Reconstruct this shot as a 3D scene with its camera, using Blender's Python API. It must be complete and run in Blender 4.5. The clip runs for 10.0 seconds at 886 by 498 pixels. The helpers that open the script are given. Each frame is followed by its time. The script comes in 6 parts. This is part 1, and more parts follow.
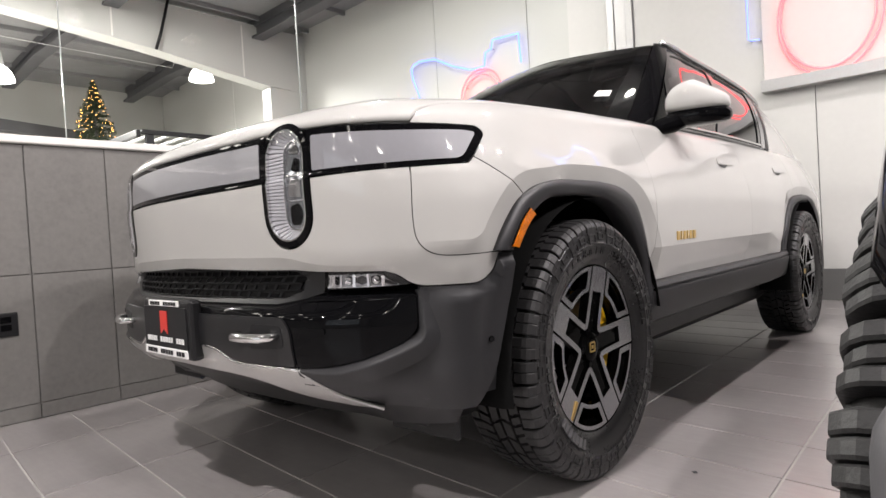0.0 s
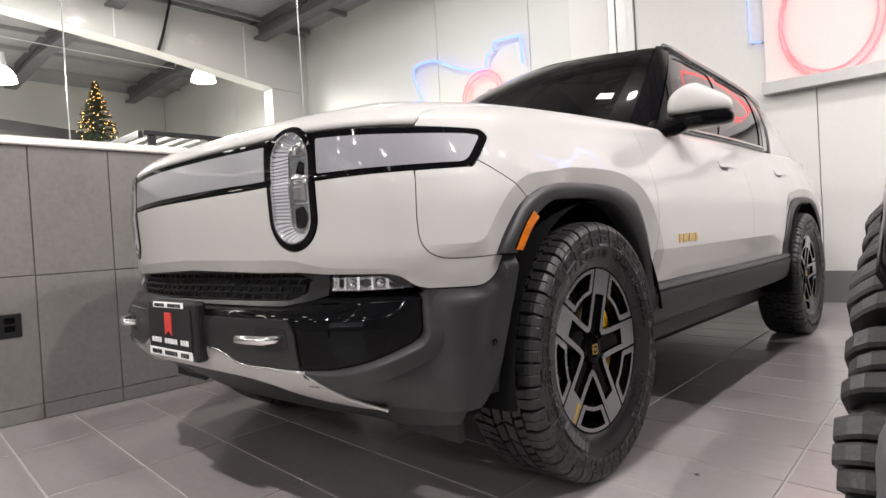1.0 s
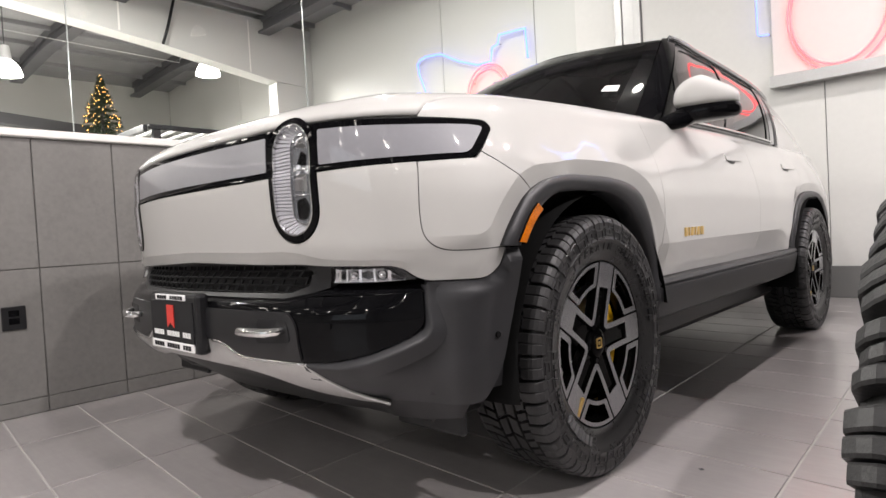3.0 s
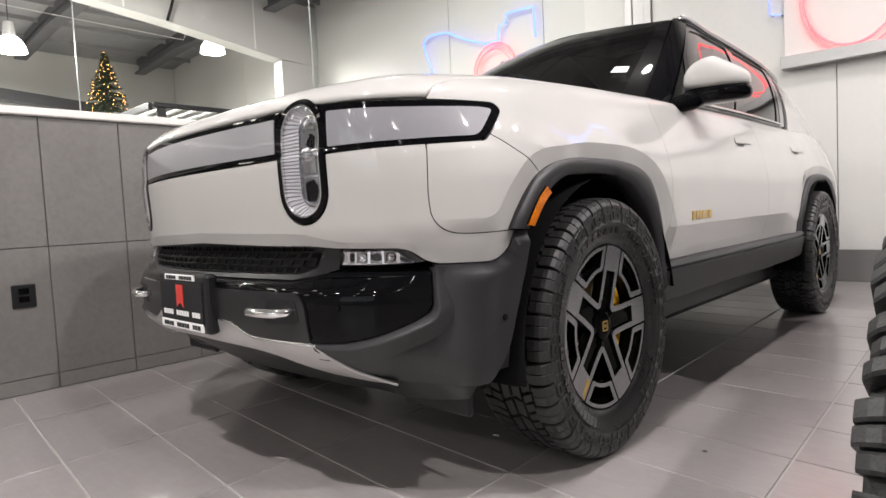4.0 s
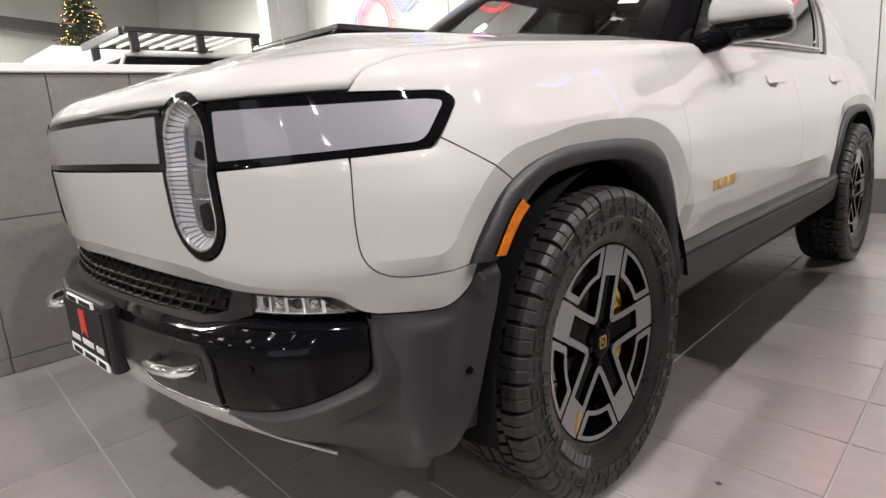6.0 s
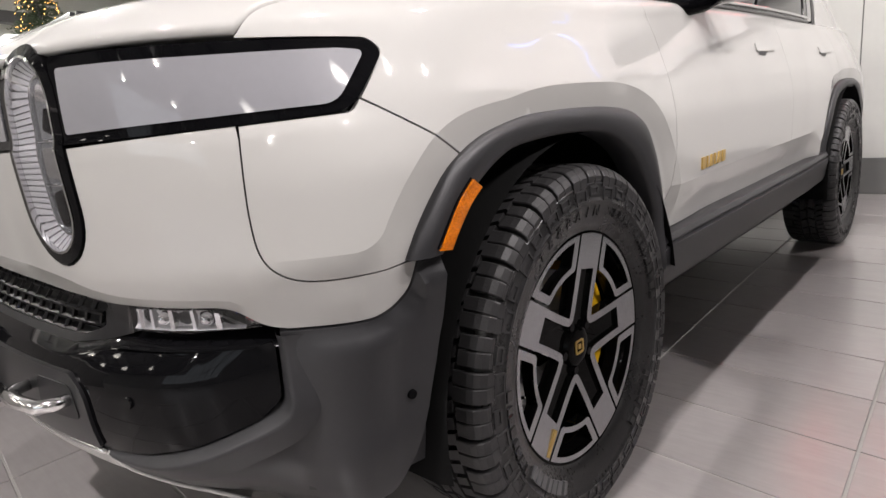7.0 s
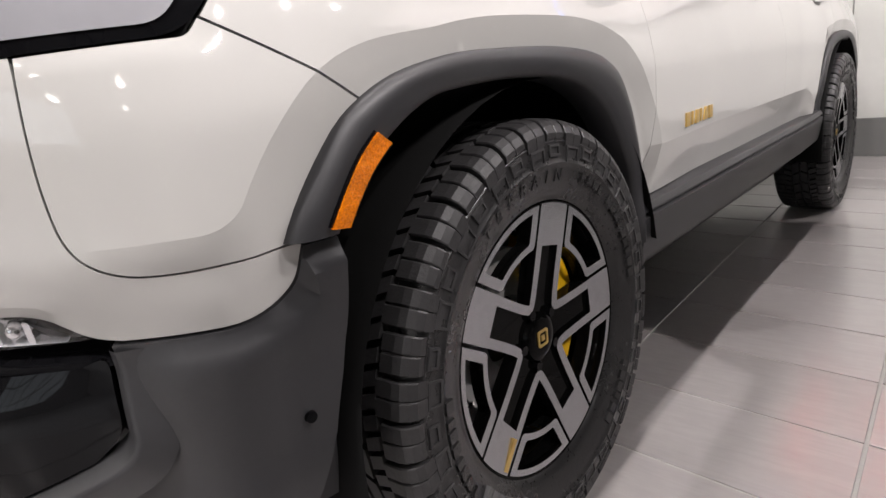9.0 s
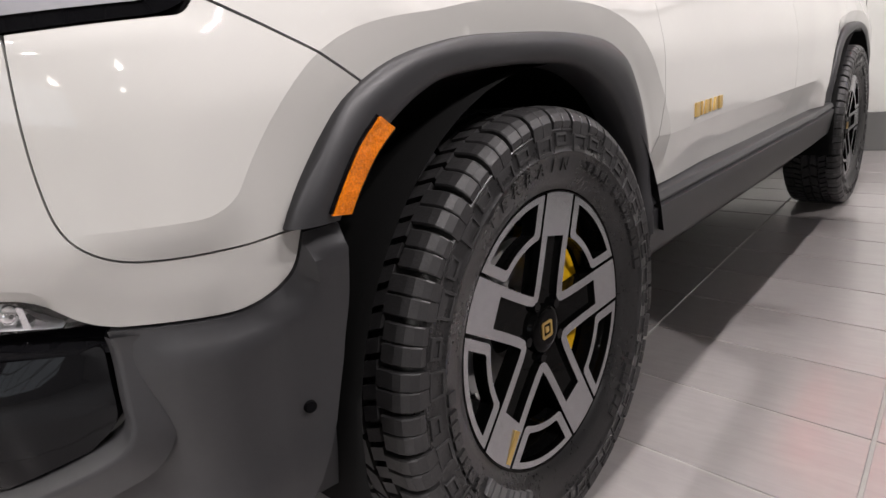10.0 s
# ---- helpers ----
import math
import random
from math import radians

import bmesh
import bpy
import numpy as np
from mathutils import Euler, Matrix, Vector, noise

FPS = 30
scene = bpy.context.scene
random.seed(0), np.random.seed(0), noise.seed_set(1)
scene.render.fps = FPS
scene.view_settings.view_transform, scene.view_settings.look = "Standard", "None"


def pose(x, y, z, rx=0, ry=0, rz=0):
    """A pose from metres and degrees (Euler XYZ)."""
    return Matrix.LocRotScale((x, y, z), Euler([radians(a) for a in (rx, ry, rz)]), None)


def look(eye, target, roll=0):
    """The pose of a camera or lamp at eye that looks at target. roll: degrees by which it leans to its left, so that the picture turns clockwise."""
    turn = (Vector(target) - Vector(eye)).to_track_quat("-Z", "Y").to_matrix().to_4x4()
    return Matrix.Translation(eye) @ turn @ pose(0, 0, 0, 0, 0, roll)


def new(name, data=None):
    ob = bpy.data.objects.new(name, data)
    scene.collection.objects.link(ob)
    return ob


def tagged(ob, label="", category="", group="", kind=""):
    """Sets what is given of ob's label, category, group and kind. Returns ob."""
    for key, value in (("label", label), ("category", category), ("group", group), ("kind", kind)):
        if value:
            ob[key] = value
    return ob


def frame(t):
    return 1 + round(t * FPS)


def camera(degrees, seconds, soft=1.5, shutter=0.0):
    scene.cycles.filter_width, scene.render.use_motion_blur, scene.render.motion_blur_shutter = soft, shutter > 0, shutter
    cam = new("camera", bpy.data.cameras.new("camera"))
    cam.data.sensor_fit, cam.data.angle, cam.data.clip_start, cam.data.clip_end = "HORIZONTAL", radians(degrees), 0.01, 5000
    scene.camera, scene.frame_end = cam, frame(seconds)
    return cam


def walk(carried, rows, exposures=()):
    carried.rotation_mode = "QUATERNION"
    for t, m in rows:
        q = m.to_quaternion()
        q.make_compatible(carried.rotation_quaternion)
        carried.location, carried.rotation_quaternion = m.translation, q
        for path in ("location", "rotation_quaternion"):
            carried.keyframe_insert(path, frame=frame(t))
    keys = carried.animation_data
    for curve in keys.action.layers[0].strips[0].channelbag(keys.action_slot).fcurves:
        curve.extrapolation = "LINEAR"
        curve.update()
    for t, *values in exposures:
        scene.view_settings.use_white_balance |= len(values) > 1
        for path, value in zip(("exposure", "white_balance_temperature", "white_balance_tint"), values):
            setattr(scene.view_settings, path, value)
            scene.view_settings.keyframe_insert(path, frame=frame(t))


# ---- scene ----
cam = camera(72.4, 10.0)
PATH = [
    (0, (1.938, -1.797, 0.819), (0.592, -0.318, 0.778), -3.4),
    (0.5, (1.94, -1.802, 0.821), (0.591, -0.325, 0.782), -3.4),
    (1, (1.937, -1.808, 0.825), (0.59, -0.331, 0.787), -3.3),
    (1.5, (1.932, -1.805, 0.82), (0.583, -0.329, 0.776), -3.3),
    (2, (1.933, -1.795, 0.817), (0.582, -0.32, 0.766), -3.3),
    (2.5, (1.932, -1.792, 0.817), (0.576, -0.323, 0.767), -3.3),
    (4, (1.927, -1.804, 0.825), (0.556, -0.352, 0.706), -2.8),
    (4.5, (1.892, -1.792, 0.909), (0.512, -0.359, 0.704), -2.8),
    (5, (1.824, -1.768, 1.036), (0.43, -0.361, 0.759), -3.3),
    (5.5, (1.795, -1.632, 1.061), (0.41, -0.233, 0.712), -3.7),
    (6, (1.751, -1.399, 1.041), (0.369, -0.011, 0.635), -4.4),
    (7.5, (1.578, -1.125, 0.964), (0.268, 0.316, 0.508), -5.8),
    (8, (1.539, -1.067, 0.941), (0.243, 0.379, 0.463), -6.3),
    (8.5, (1.552, -0.983, 0.933), (0.251, 0.453, 0.436), -6.6),
    (9, (1.562, -0.929, 0.926), (0.254, 0.492, 0.405), -6.7),
    (9.5, (1.561, -0.912, 0.916), (0.248, 0.497, 0.378), -6.5),
    (10, (1.553, -0.917, 0.917), (0.236, 0.486, 0.372), -6.3),
]
walk(cam, [(t, look(eye, target, roll)) for t, eye, target, roll in PATH], exposures=((0, 0.35), (2.5, 0.35), (5.5, 0.22), (7.5, 0.30), (10, 0.42)))

# ---- light: a closed hall lit by high-bay lamps ----
world = bpy.data.worlds.new("hall_world")
scene.world = world
world.use_nodes = True
world.node_tree.nodes["Background"].inputs[0].default_value = (1.0, 0.95, 0.93, 1)
world.node_tree.nodes["Background"].inputs[1].default_value = 0.05
scene.view_settings.exposure = 0.0


def lamp(name, kind, m, energy, size=0.3, colour=(1, 0.93, 0.935)):
    data = bpy.data.lights.new(name, kind)
    data.energy, data.color = energy, colour
    if kind == "AREA":
        data.shape, data.size = "DISK", size
    else:
        data.shadow_soft_size = size
    ob = new(name, data)
    ob.matrix_world = m
    return ob


# hanging high-bay lamps: x, y, height, watts; many are unseen, added as fill light
HIGH_BAYS = [
    (1.15, -3.0, 4.6, 168), (-3.8, -3.2, 4.75, 250),
    (1.12, 0.3, 4.75, 44), (1.12, 1.6, 4.75, 48), (1.12, 2.9, 4.75, 48),
    (4.5, -0.8, 4.4, 158), (4.5, 1.4, 4.4, 175), (4.5, 3.2, 4.4, 145),
    (4.4, -5.0, 3.6, 12), (-0.8, -6.2, 3.6, 34), (2.6, -6.2, 3.6, 24), (5.8, -7.0, 3.6, 12), (0.9, -9.0, 3.6, 20), (3.8, -9.0, 3.6, 16),
    (-3.0, 2.6, 4.7, 85), (-5.2, 0.6, 4.4, 215), (-5.4, -2.2, 4.2, 170), (-8.0, 3.25, 3.70, 110), (-8.3, 0.42, 3.34, 640), (-10.5, -2.4, 4.0, 840),
]
for bx, by, bz, watts in HIGH_BAYS:
    lamp("high_bay_glow", "AREA", pose(bx, by, bz), watts, 0.28 if bx < -7 else 0.1, (1, 0.93, 0.935) if bx > -3 else (1, 0.965, 0.92))

# ---- materials ----
def material(name, colour, rough=0.5, metal=0.0, var=0.06, scale=6.0, bump=0.0, bump_scale=60.0, coat=0.0, rough_var=0.0, emit=0.0, spec=0.5):
    m = bpy.data.materials.new(name)
    m.use_nodes = True
    nt = m.node_tree
    b = nt.nodes["Principled BSDF"]
    b.inputs["Base Color"].default_value = (*colour, 1)
    b.inputs["Roughness"].default_value = rough
    b.inputs["Metallic"].default_value = metal
    b.inputs["Coat Weight"].default_value = coat
    b.inputs["Coat Roughness"].default_value = 0.03
    b.inputs["Specular IOR Level"].default_value = spec
    if emit:
        b.inputs["Emission Color"].default_value = (*colour, 1)
        b.inputs["Emission Strength"].default_value = emit
    tc = nt.nodes.new("ShaderNodeTexCoord")
    if var:
        n1 = nt.nodes.new("ShaderNodeTexNoise")
        n1.inputs["Scale"].default_value, n1.inputs["Detail"].default_value = scale, 6
        n2 = nt.nodes.new("ShaderNodeTexNoise")
        n2.inputs["Scale"].default_value, n2.inputs["Detail"].default_value = scale * 14, 4
        add = nt.nodes.new("ShaderNodeMath")
        add.operation = "ADD"
        mr = nt.nodes.new("ShaderNodeMapRange")
        mr.inputs["From Min"].default_value, mr.inputs["From Max"].default_value = 0.6, 1.4
        mr.inputs["To Min"].default_value, mr.inputs["To Max"].default_value = 1 - var, 1 + var
        mul = nt.nodes.new("ShaderNodeMix")
        mul.data_type, mul.blend_type = "RGBA", "MULTIPLY"
        mul.inputs[0].default_value = 1.0
        mul.inputs[6].default_value = (*colour, 1)
        nt.links.new(tc.outputs["Object"], n1.inputs["Vector"])
        nt.links.new(tc.outputs["Object"], n2.inputs["Vector"])
        nt.links.new(n1.outputs[0], add.inputs[0])
        nt.links.new(n2.outputs[0], add.inputs[1])
        nt.links.new(add.outputs[0], mr.inputs[0])
        nt.links.new(mr.outputs[0], mul.inputs[7])
        nt.links.new(mul.outputs[2], b.inputs["Base Color"])
        if rough_var:
            mr2 = nt.nodes.new("ShaderNodeMapRange")
            mr2.inputs["From Min"].default_value, mr2.inputs["From Max"].default_value = 0.6, 1.4
            mr2.inputs["To Min"].default_value, mr2.inputs["To Max"].default_value = max(0.02, rough - rough_var), rough + rough_var
            nt.links.new(add.outputs[0], mr2.inputs[0])
            nt.links.new(mr2.outputs[0], b.inputs["Roughness"])
    if bump:
        n3 = nt.nodes.new("ShaderNodeTexNoise")
        n3.inputs["Scale"].default_value, n3.inputs["Detail"].default_value = bump_scale, 5
        bp = nt.nodes.new("ShaderNodeBump")
        bp.inputs["Strength"].default_value, bp.inputs["Distance"].default_value = bump, 0.004
        nt.links.new(tc.outputs["Object"], n3.inputs["Vector"])
        nt.links.new(n3.outputs[0], bp.inputs["Height"])
        nt.links.new(bp.outputs[0], b.inputs["Normal"])
    return m


def glass(name, tint, rough=0.0, mirror=0.08, even=None):
    """Thin tinted glass: clear through-light with a glossy face, stronger at a grazing angle."""
    m = bpy.data.materials.new(name)
    m.use_nodes = True
    nt = m.node_tree
    out = nt.nodes["Material Output"]
    tr = nt.nodes.new("ShaderNodeBsdfTransparent")
    tr.inputs[0].default_value = (*tint, 1)
    gl = nt.nodes.new("ShaderNodeBsdfGlossy")
    gl.inputs["Roughness"].default_value = rough
    lw = nt.nodes.new("ShaderNodeLayerWeight")
    lw.inputs["Blend"].default_value = 0.5
    po = nt.nodes.new("ShaderNodeMath")
    po.operation = "POWER"
    po.inputs[1].default_value = 4.5
    fr = nt.nodes.new("ShaderNodeMath")
    fr.operation = "MULTIPLY_ADD"
    f0 = (mirror * 6 / (2 + mirror * 6)) ** 2
    fr.inputs[1].default_value, fr.inputs[2].default_value = 1 - f0, f0
    nt.links.new(lw.outputs["Facing"], po.inputs[0])
    nt.links.new(po.outputs[0], fr.inputs[0])
    mix = nt.nodes.new("ShaderNodeMixShader")
    if even is None:
        nt.links.new(fr.outputs[0], mix.inputs[0])
    else:
        mix.inputs[0].default_value = even
    nt.links.new(tr.outputs[0], mix.inputs[1])
    nt.links.new(gl.outputs[0], mix.inputs[2])
    nt.links.new(mix.outputs[0], out.inputs[0])
    return m


def slate_tile():
    """Grey porcelain with fine grain drawn out along each tile, its tone a little different from tile to tile."""
    m = material("porcelain_tile", (0.335, 0.314, 0.308), 0.20, var=0.07, scale=1.3, rough_var=0.05, spec=1.0, coat=1.0)
    nt = m.node_tree
    b = nt.nodes["Principled BSDF"]
    b.inputs["Coat Roughness"].default_value = 0.30
    tc = nt.nodes.new("ShaderNodeNewGeometry")
    mp = nt.nodes.new("ShaderNodeMapping")
    mp.inputs["Scale"].default_value = (7, 60, 1)
    mp.inputs["Rotation"].default_value = (0, 0, 0.1)
    n = nt.nodes.new("ShaderNodeTexNoise")
    n.inputs["Scale"].default_value, n.inputs["Detail"].default_value, n.inputs["Distortion"].default_value = 1.0, 7, 0.6
    bp = nt.nodes.new("ShaderNodeBump")
    bp.inputs["Strength"].default_value, bp.inputs["Distance"].default_value = 0.06, 0.003
    nt.links.new(tc.outputs["Position"], mp.inputs["Vector"])
    nt.links.new(mp.outputs[0], n.inputs["Vector"])
    nt.links.new(n.outputs[0], bp.inputs["Height"])
    nt.links.new(bp.outputs[0], b.inputs["Normal"])
    info = nt.nodes.new("ShaderNodeObjectInfo")
    mr = nt.nodes.new("ShaderNodeMapRange")
    mr.inputs["To Min"].default_value, mr.inputs["To Max"].default_value = 0.93, 1.06
    grain = nt.nodes.new("ShaderNodeMapRange")
    grain.inputs["From Min"].default_value, grain.inputs["From Max"].default_value = 0.3, 0.7
    grain.inputs["To Min"].default_value, grain.inputs["To Max"].default_value = 0.95, 1.045
    both = nt.nodes.new("ShaderNodeMath")
    both.operation = "MULTIPLY"
    tone = nt.nodes.new("ShaderNodeMix")
    tone.data_type, tone.blend_type = "RGBA", "MULTIPLY"
    tone.inputs[0].default_value = 1.0
    nt.links.new(info.outputs["Random"], mr.inputs[0])
    nt.links.new(n.outputs[0], grain.inputs[0])
    nt.links.new(mr.outputs[0], both.inputs[0])
    nt.links.new(grain.outputs[0], both.inputs[1])
    nt.links.new(b.inputs["Base Color"].links[0].from_socket, tone.inputs[6])
    nt.links.new(both.outputs[0], tone.inputs[7])
    nt.links.new(tone.outputs[2], b.inputs["Base Color"])
    return m


WHITE_PAINT = material("white_car_paint", (0.412, 0.407, 0.389), 0.55, var=0.006, coat=1.0, scale=2, spec=0.2)
DARK_CLAD = material("charcoal_plastic", (0.022, 0.022, 0.0236), 0.45, var=0.08, scale=8, bump=0.06, bump_scale=900, spec=0.4)
GLOSS_BLACK = material("gloss_black", (0.003, 0.003, 0.0035), 0.035, var=0.05, spec=0.13)
WHEEL_BLACK = material("wheel_black", (0.0025, 0.0025, 0.0025), 0.04, var=0.05, spec=0.06)
SATIN_BLACK = material("satin_black", (0.010, 0.010, 0.011), 0.4, var=0.06, spec=0.35)
RUBBER = material("tyre_rubber", (0.015, 0.0147, 0.015), 0.30, var=0.2, scale=9, bump=0.12, bump_scale=240, rough_var=0.08, spec=0.5)
ALLOY = material("machined_alloy", (0.50, 0.50, 0.52), 0.24, 0.88, var=0.10, scale=4)
CHROME = material("chrome", (0.75, 0.75, 0.75), 0.1, 1.0, var=0.03)
SILVER = material("satin_silver", (0.50, 0.49, 0.48), 0.34, 0.5, var=0.05)
GOLD = material("brass_gold", (0.58, 0.39, 0.12), 0.32, 0.6, var=0.05)
YELLOW = material("yellow_caliper", (0.86, 0.50, 0.012), 0.35, var=0.05, coat=0.4)
AMBER = material("amber_lens", (0.54, 0.14, 0.0025), 0.12, var=0.6, scale=26, coat=1.0, bump=1.0, bump_scale=130)
LIGHT_BAR = material("frosted_light_bar", (0.19, 0.19, 0.205), 0.5, var=0.03, scale=5, coat=1.0)
TINT = glass("tinted_glass", (0.07, 0.074, 0.08), 0.0, 0.17)
RAIL_BRIGHT = material("bright_anodised_rail", (0.42, 0.42, 0.43), 0.14, 0.85, var=0.03)
BOLD_RUBBER = material("bold_tyre_rubber", (0.013, 0.013, 0.013), 0.5, var=0.25, scale=14, bump=0.2, bump_scale=200, spec=0.3)
WINDSCREEN = glass("windscreen_glass", (0.62, 0.65, 0.64), 0.0, 0.13)
DOOR_GLASS = glass("door_glass", (0.55, 0.57, 0.57), 0.0, 0.12)
PARTITION_GLASS = glass("partition_glass", (0.955, 0.965, 0.96), 0.0, 0.006, 0.002)
LENS = glass("clear_lens", (0.9, 0.9, 0.92), 0.02, 0.08)
FLOOR_TILE = slate_tile()
DARK_GROUT = material("floor_grout", (0.40, 0.388, 0.37), 0.8, var=0.1, scale=20)
WALL_TILE = material("grey_wall_tile", (0.150, 0.145, 0.136), 0.55, var=0.16, scale=3.0, bump=0.08, bump_scale=90)
WHITE_WALL = material("white_wall_panel", (0.49, 0.49, 0.469), 0.42, var=0.03, scale=1.3, bump=0.02, bump_scale=40)
CAP_WHITE = material("white_cap", (0.74, 0.72, 0.69), 0.4, var=0.03)
WALL_GROUT = material("wall_grout", (0.12, 0.115, 0.11), 0.8, var=0.1, scale=20)
DIM_WALL = material("plain_wall_paint", (0.25, 0.25, 0.245), 0.6, var=0.12, scale=1.2)
SKIRT = material("dark_skirting", (0.12, 0.12, 0.116), 0.4, var=0.06)
CEIL = material("dark_ceiling", (0.21, 0.21, 0.215), 0.6, var=0.14, scale=1.5)
STEEL = material("dark_steel", (0.075, 0.075, 0.08), 0.5, var=0.12, scale=3)
TRIM_METAL = material("brushed_aluminium", (0.42, 0.42, 0.415), 0.40, 0.5, var=0.06, scale=4)
NEON_BLUE = material("neon_blue", (0.085, 0.16, 1.0), 0.4, var=0, emit=3.2)
NEON_BLUE_BRIGHT = material("neon_blue_bright", (0.20, 0.34, 1.0), 0.4, var=0, emit=10)
NEON_RED = material("neon_red", (1.0, 0.065, 0.075), 0.4, var=0, emit=3.6)
LAMP_GLOW = material("lamp_glow", (1.0, 0.95, 0.88), 0.4, var=0, emit=11)
INTERIOR = material("cabin_black", (0.009, 0.009, 0.010), 0.6, var=0.08, spec=0.3)
BADGE_RED = material("badge_red", (0.55, 0.04, 0.03), 0.4, var=0.04)
PRINT_WHITE = material("print_white", (0.75, 0.75, 0.74), 0.5, var=0.03)
WELL_BLACK = material("wheel_well_liner", (0.004, 0.004, 0.004), 0.8, var=0.1, spec=0.1)
BLACK_PAINT = material("black_car_paint", (0.012, 0.012, 0.014), 0.2, var=0.04, coat=1.0)

# ---- mesh helpers ----
def link_mesh(name, bm, mat, parent=None, label="", smooth=False):
    me = bpy.data.meshes.new(name)
    bm.normal_update()
    bm.to_mesh(me)
    bm.free()
    for m in (mat if isinstance(mat, (list, tuple)) else (mat,)):
        me.materials.append(m)
    if smooth:
        me.shade_smooth()
    ob = new(name, me)
    if parent:
        ob.parent = parent
    if label:
        ob["label"] = label
    return ob


def part(name, bm, mat, parent, label="", smooth=False):
    """One mesh object under a thing or a part."""
    return link_mesh(name, bm, mat, parent, label, smooth)


def box(bm, lo, hi, bevel=0.0, seg=1):
    """A box between two corners, its edges rounded."""
    r = bmesh.ops.create_cube(bm, size=1)
    vs = r["verts"]
    lo, hi = Vector(lo), Vector(hi)
    for v in vs:
        v.co = Vector([(lo[i] + hi[i]) / 2 + v.co[i] * (hi[i] - lo[i]) for i in range(3)])
    if bevel:
        es = list({e for v in vs for e in v.link_edges})
        bmesh.ops.bevel(bm, geom=es, offset=bevel, segments=seg, affect="EDGES", profile=0.5)


def boxed(name, lo, hi, mat, parent=None, bevel=0.004, label="", seg=1):
    bm = bmesh.new()
    box(bm, lo, hi, bevel, seg)
    return link_mesh(name, bm, mat, parent, label)


def tube(bm, pts, radius, sides=8, closed=False):
    """A round tube along points."""
    pts = [Vector(p) for p in pts]
    n, rings = len(pts), []
    up = Vector((0.13, 0.37, 0.92))
    for i, p in enumerate(pts):
        a = pts[i - 1] if (i or closed) else p
        b = pts[(i + 1) % n] if (i < n - 1 or closed) else p
        d = (b - a).normalized()
        u = d.cross(up)
        if u.length < 1e-3:
            u = d.cross(Vector((1, 0, 0)))
        u.normalize()
        w = d.cross(u)
        rr = radius[i] if isinstance(radius, (list, tuple)) else radius
        rings.append([bm.verts.new(p + (u * math.cos(2 * math.pi * k / sides) + w * math.sin(2 * math.pi * k / sides)) * rr) for k in range(sides)])
    for i in range(n if closed else n - 1):
        a, b = rings[i], rings[(i + 1) % n]
        for k in range(sides):
            bm.faces.new((a[k], a[(k + 1) % sides], b[(k + 1) % sides], b[k]))
    if not closed:
        bm.faces.new(rings[0][::-1])
        bm.faces.new(rings[-1])


def structure(ob, label=""):
    return tagged(ob, label=label, kind="structure")


# ---- the hall ----
WX, BY = -1.75, 4.9
floor = structure(boxed("floor", (-16, -14, -0.2), (9, BY + 0.3, -0.004), DARK_GROUT, bevel=0), "grey porcelain tiled showroom floor with thin joints")
# roof: falls towards the far bay
bm = bmesh.new()
prof = [(-16, 4.5), (-13.0, 4.74), (-10.7, 4.84), (-7.3, 4.72), (-5.3, 4.75), (0, 5.0), (9, 5.4)]
low = [[bm.verts.new((x, y, z)) for x, z in prof] for y in (-14, BY + 0.3)]
up = [[bm.verts.new((x, y, z + 0.2)) for x, z in prof] for y in (-14, BY + 0.3)]
for j in range(len(prof) - 1):
    bm.faces.new((low[0][j], low[1][j], low[1][j + 1], low[0][j + 1]))
    bm.faces.new((up[0][j], up[0][j + 1], up[1][j + 1], up[1][j]))
# purlins along the bays and rafters across them belong to the roof
for x in np.arange(-12.4, 8.5, 1.05):
    z = float(np.interp(x, [p[0] for p in prof], [p[1] for p in prof]))
    box(bm, (x - 0.025, -13.9, z - 0.075), (x + 0.025, BY, z + 0.01))
sheet = len(bm.faces)
for y in np.arange(-12.5, BY, 2.35):
    for j in range(1, len(prof) - 1):
        (x0, z0), (x1, z1) = prof[j], prof[j + 1]
        for dz0, dz1, w in ((-0.13, 0.02, 0.05), (-0.34, -0.30, 0.11), (-0.32, -0.1, 0.012)):
            vs = [bm.verts.new((x, y + sy * w, z + dz)) for x, z in ((x0, z0), (x1, z1)) for sy in (-1, 1) for dz in (dz0, dz1)]
            for f in ((0, 1, 3, 2), (4, 6, 7, 5), (0, 4, 5, 1), (2, 3, 7, 6), (0, 2, 6, 4), (1, 5, 7, 3)):
                bm.faces.new([vs[i] for i in f])
bm.faces.ensure_lookup_table()
for f in bm.faces[sheet:]:
    f.material_index = 1
bmesh.ops.recalc_face_normals(bm, faces=bm.faces)
structure(link_mesh("ceiling", bm, [CEIL, STEEL]), "dark metal roof with steel rafters and purlins")
wall_back = structure(boxed("wall_back", (-15, BY + 0.012, 0), (9, BY + 0.25, 5.5), SKIRT, bevel=0), "white panelled back wall behind the cars")
structure(boxed("wall_east", (8, -14, 0), (8.25, BY, 5.5), DIM_WALL), "plain painted side wall")
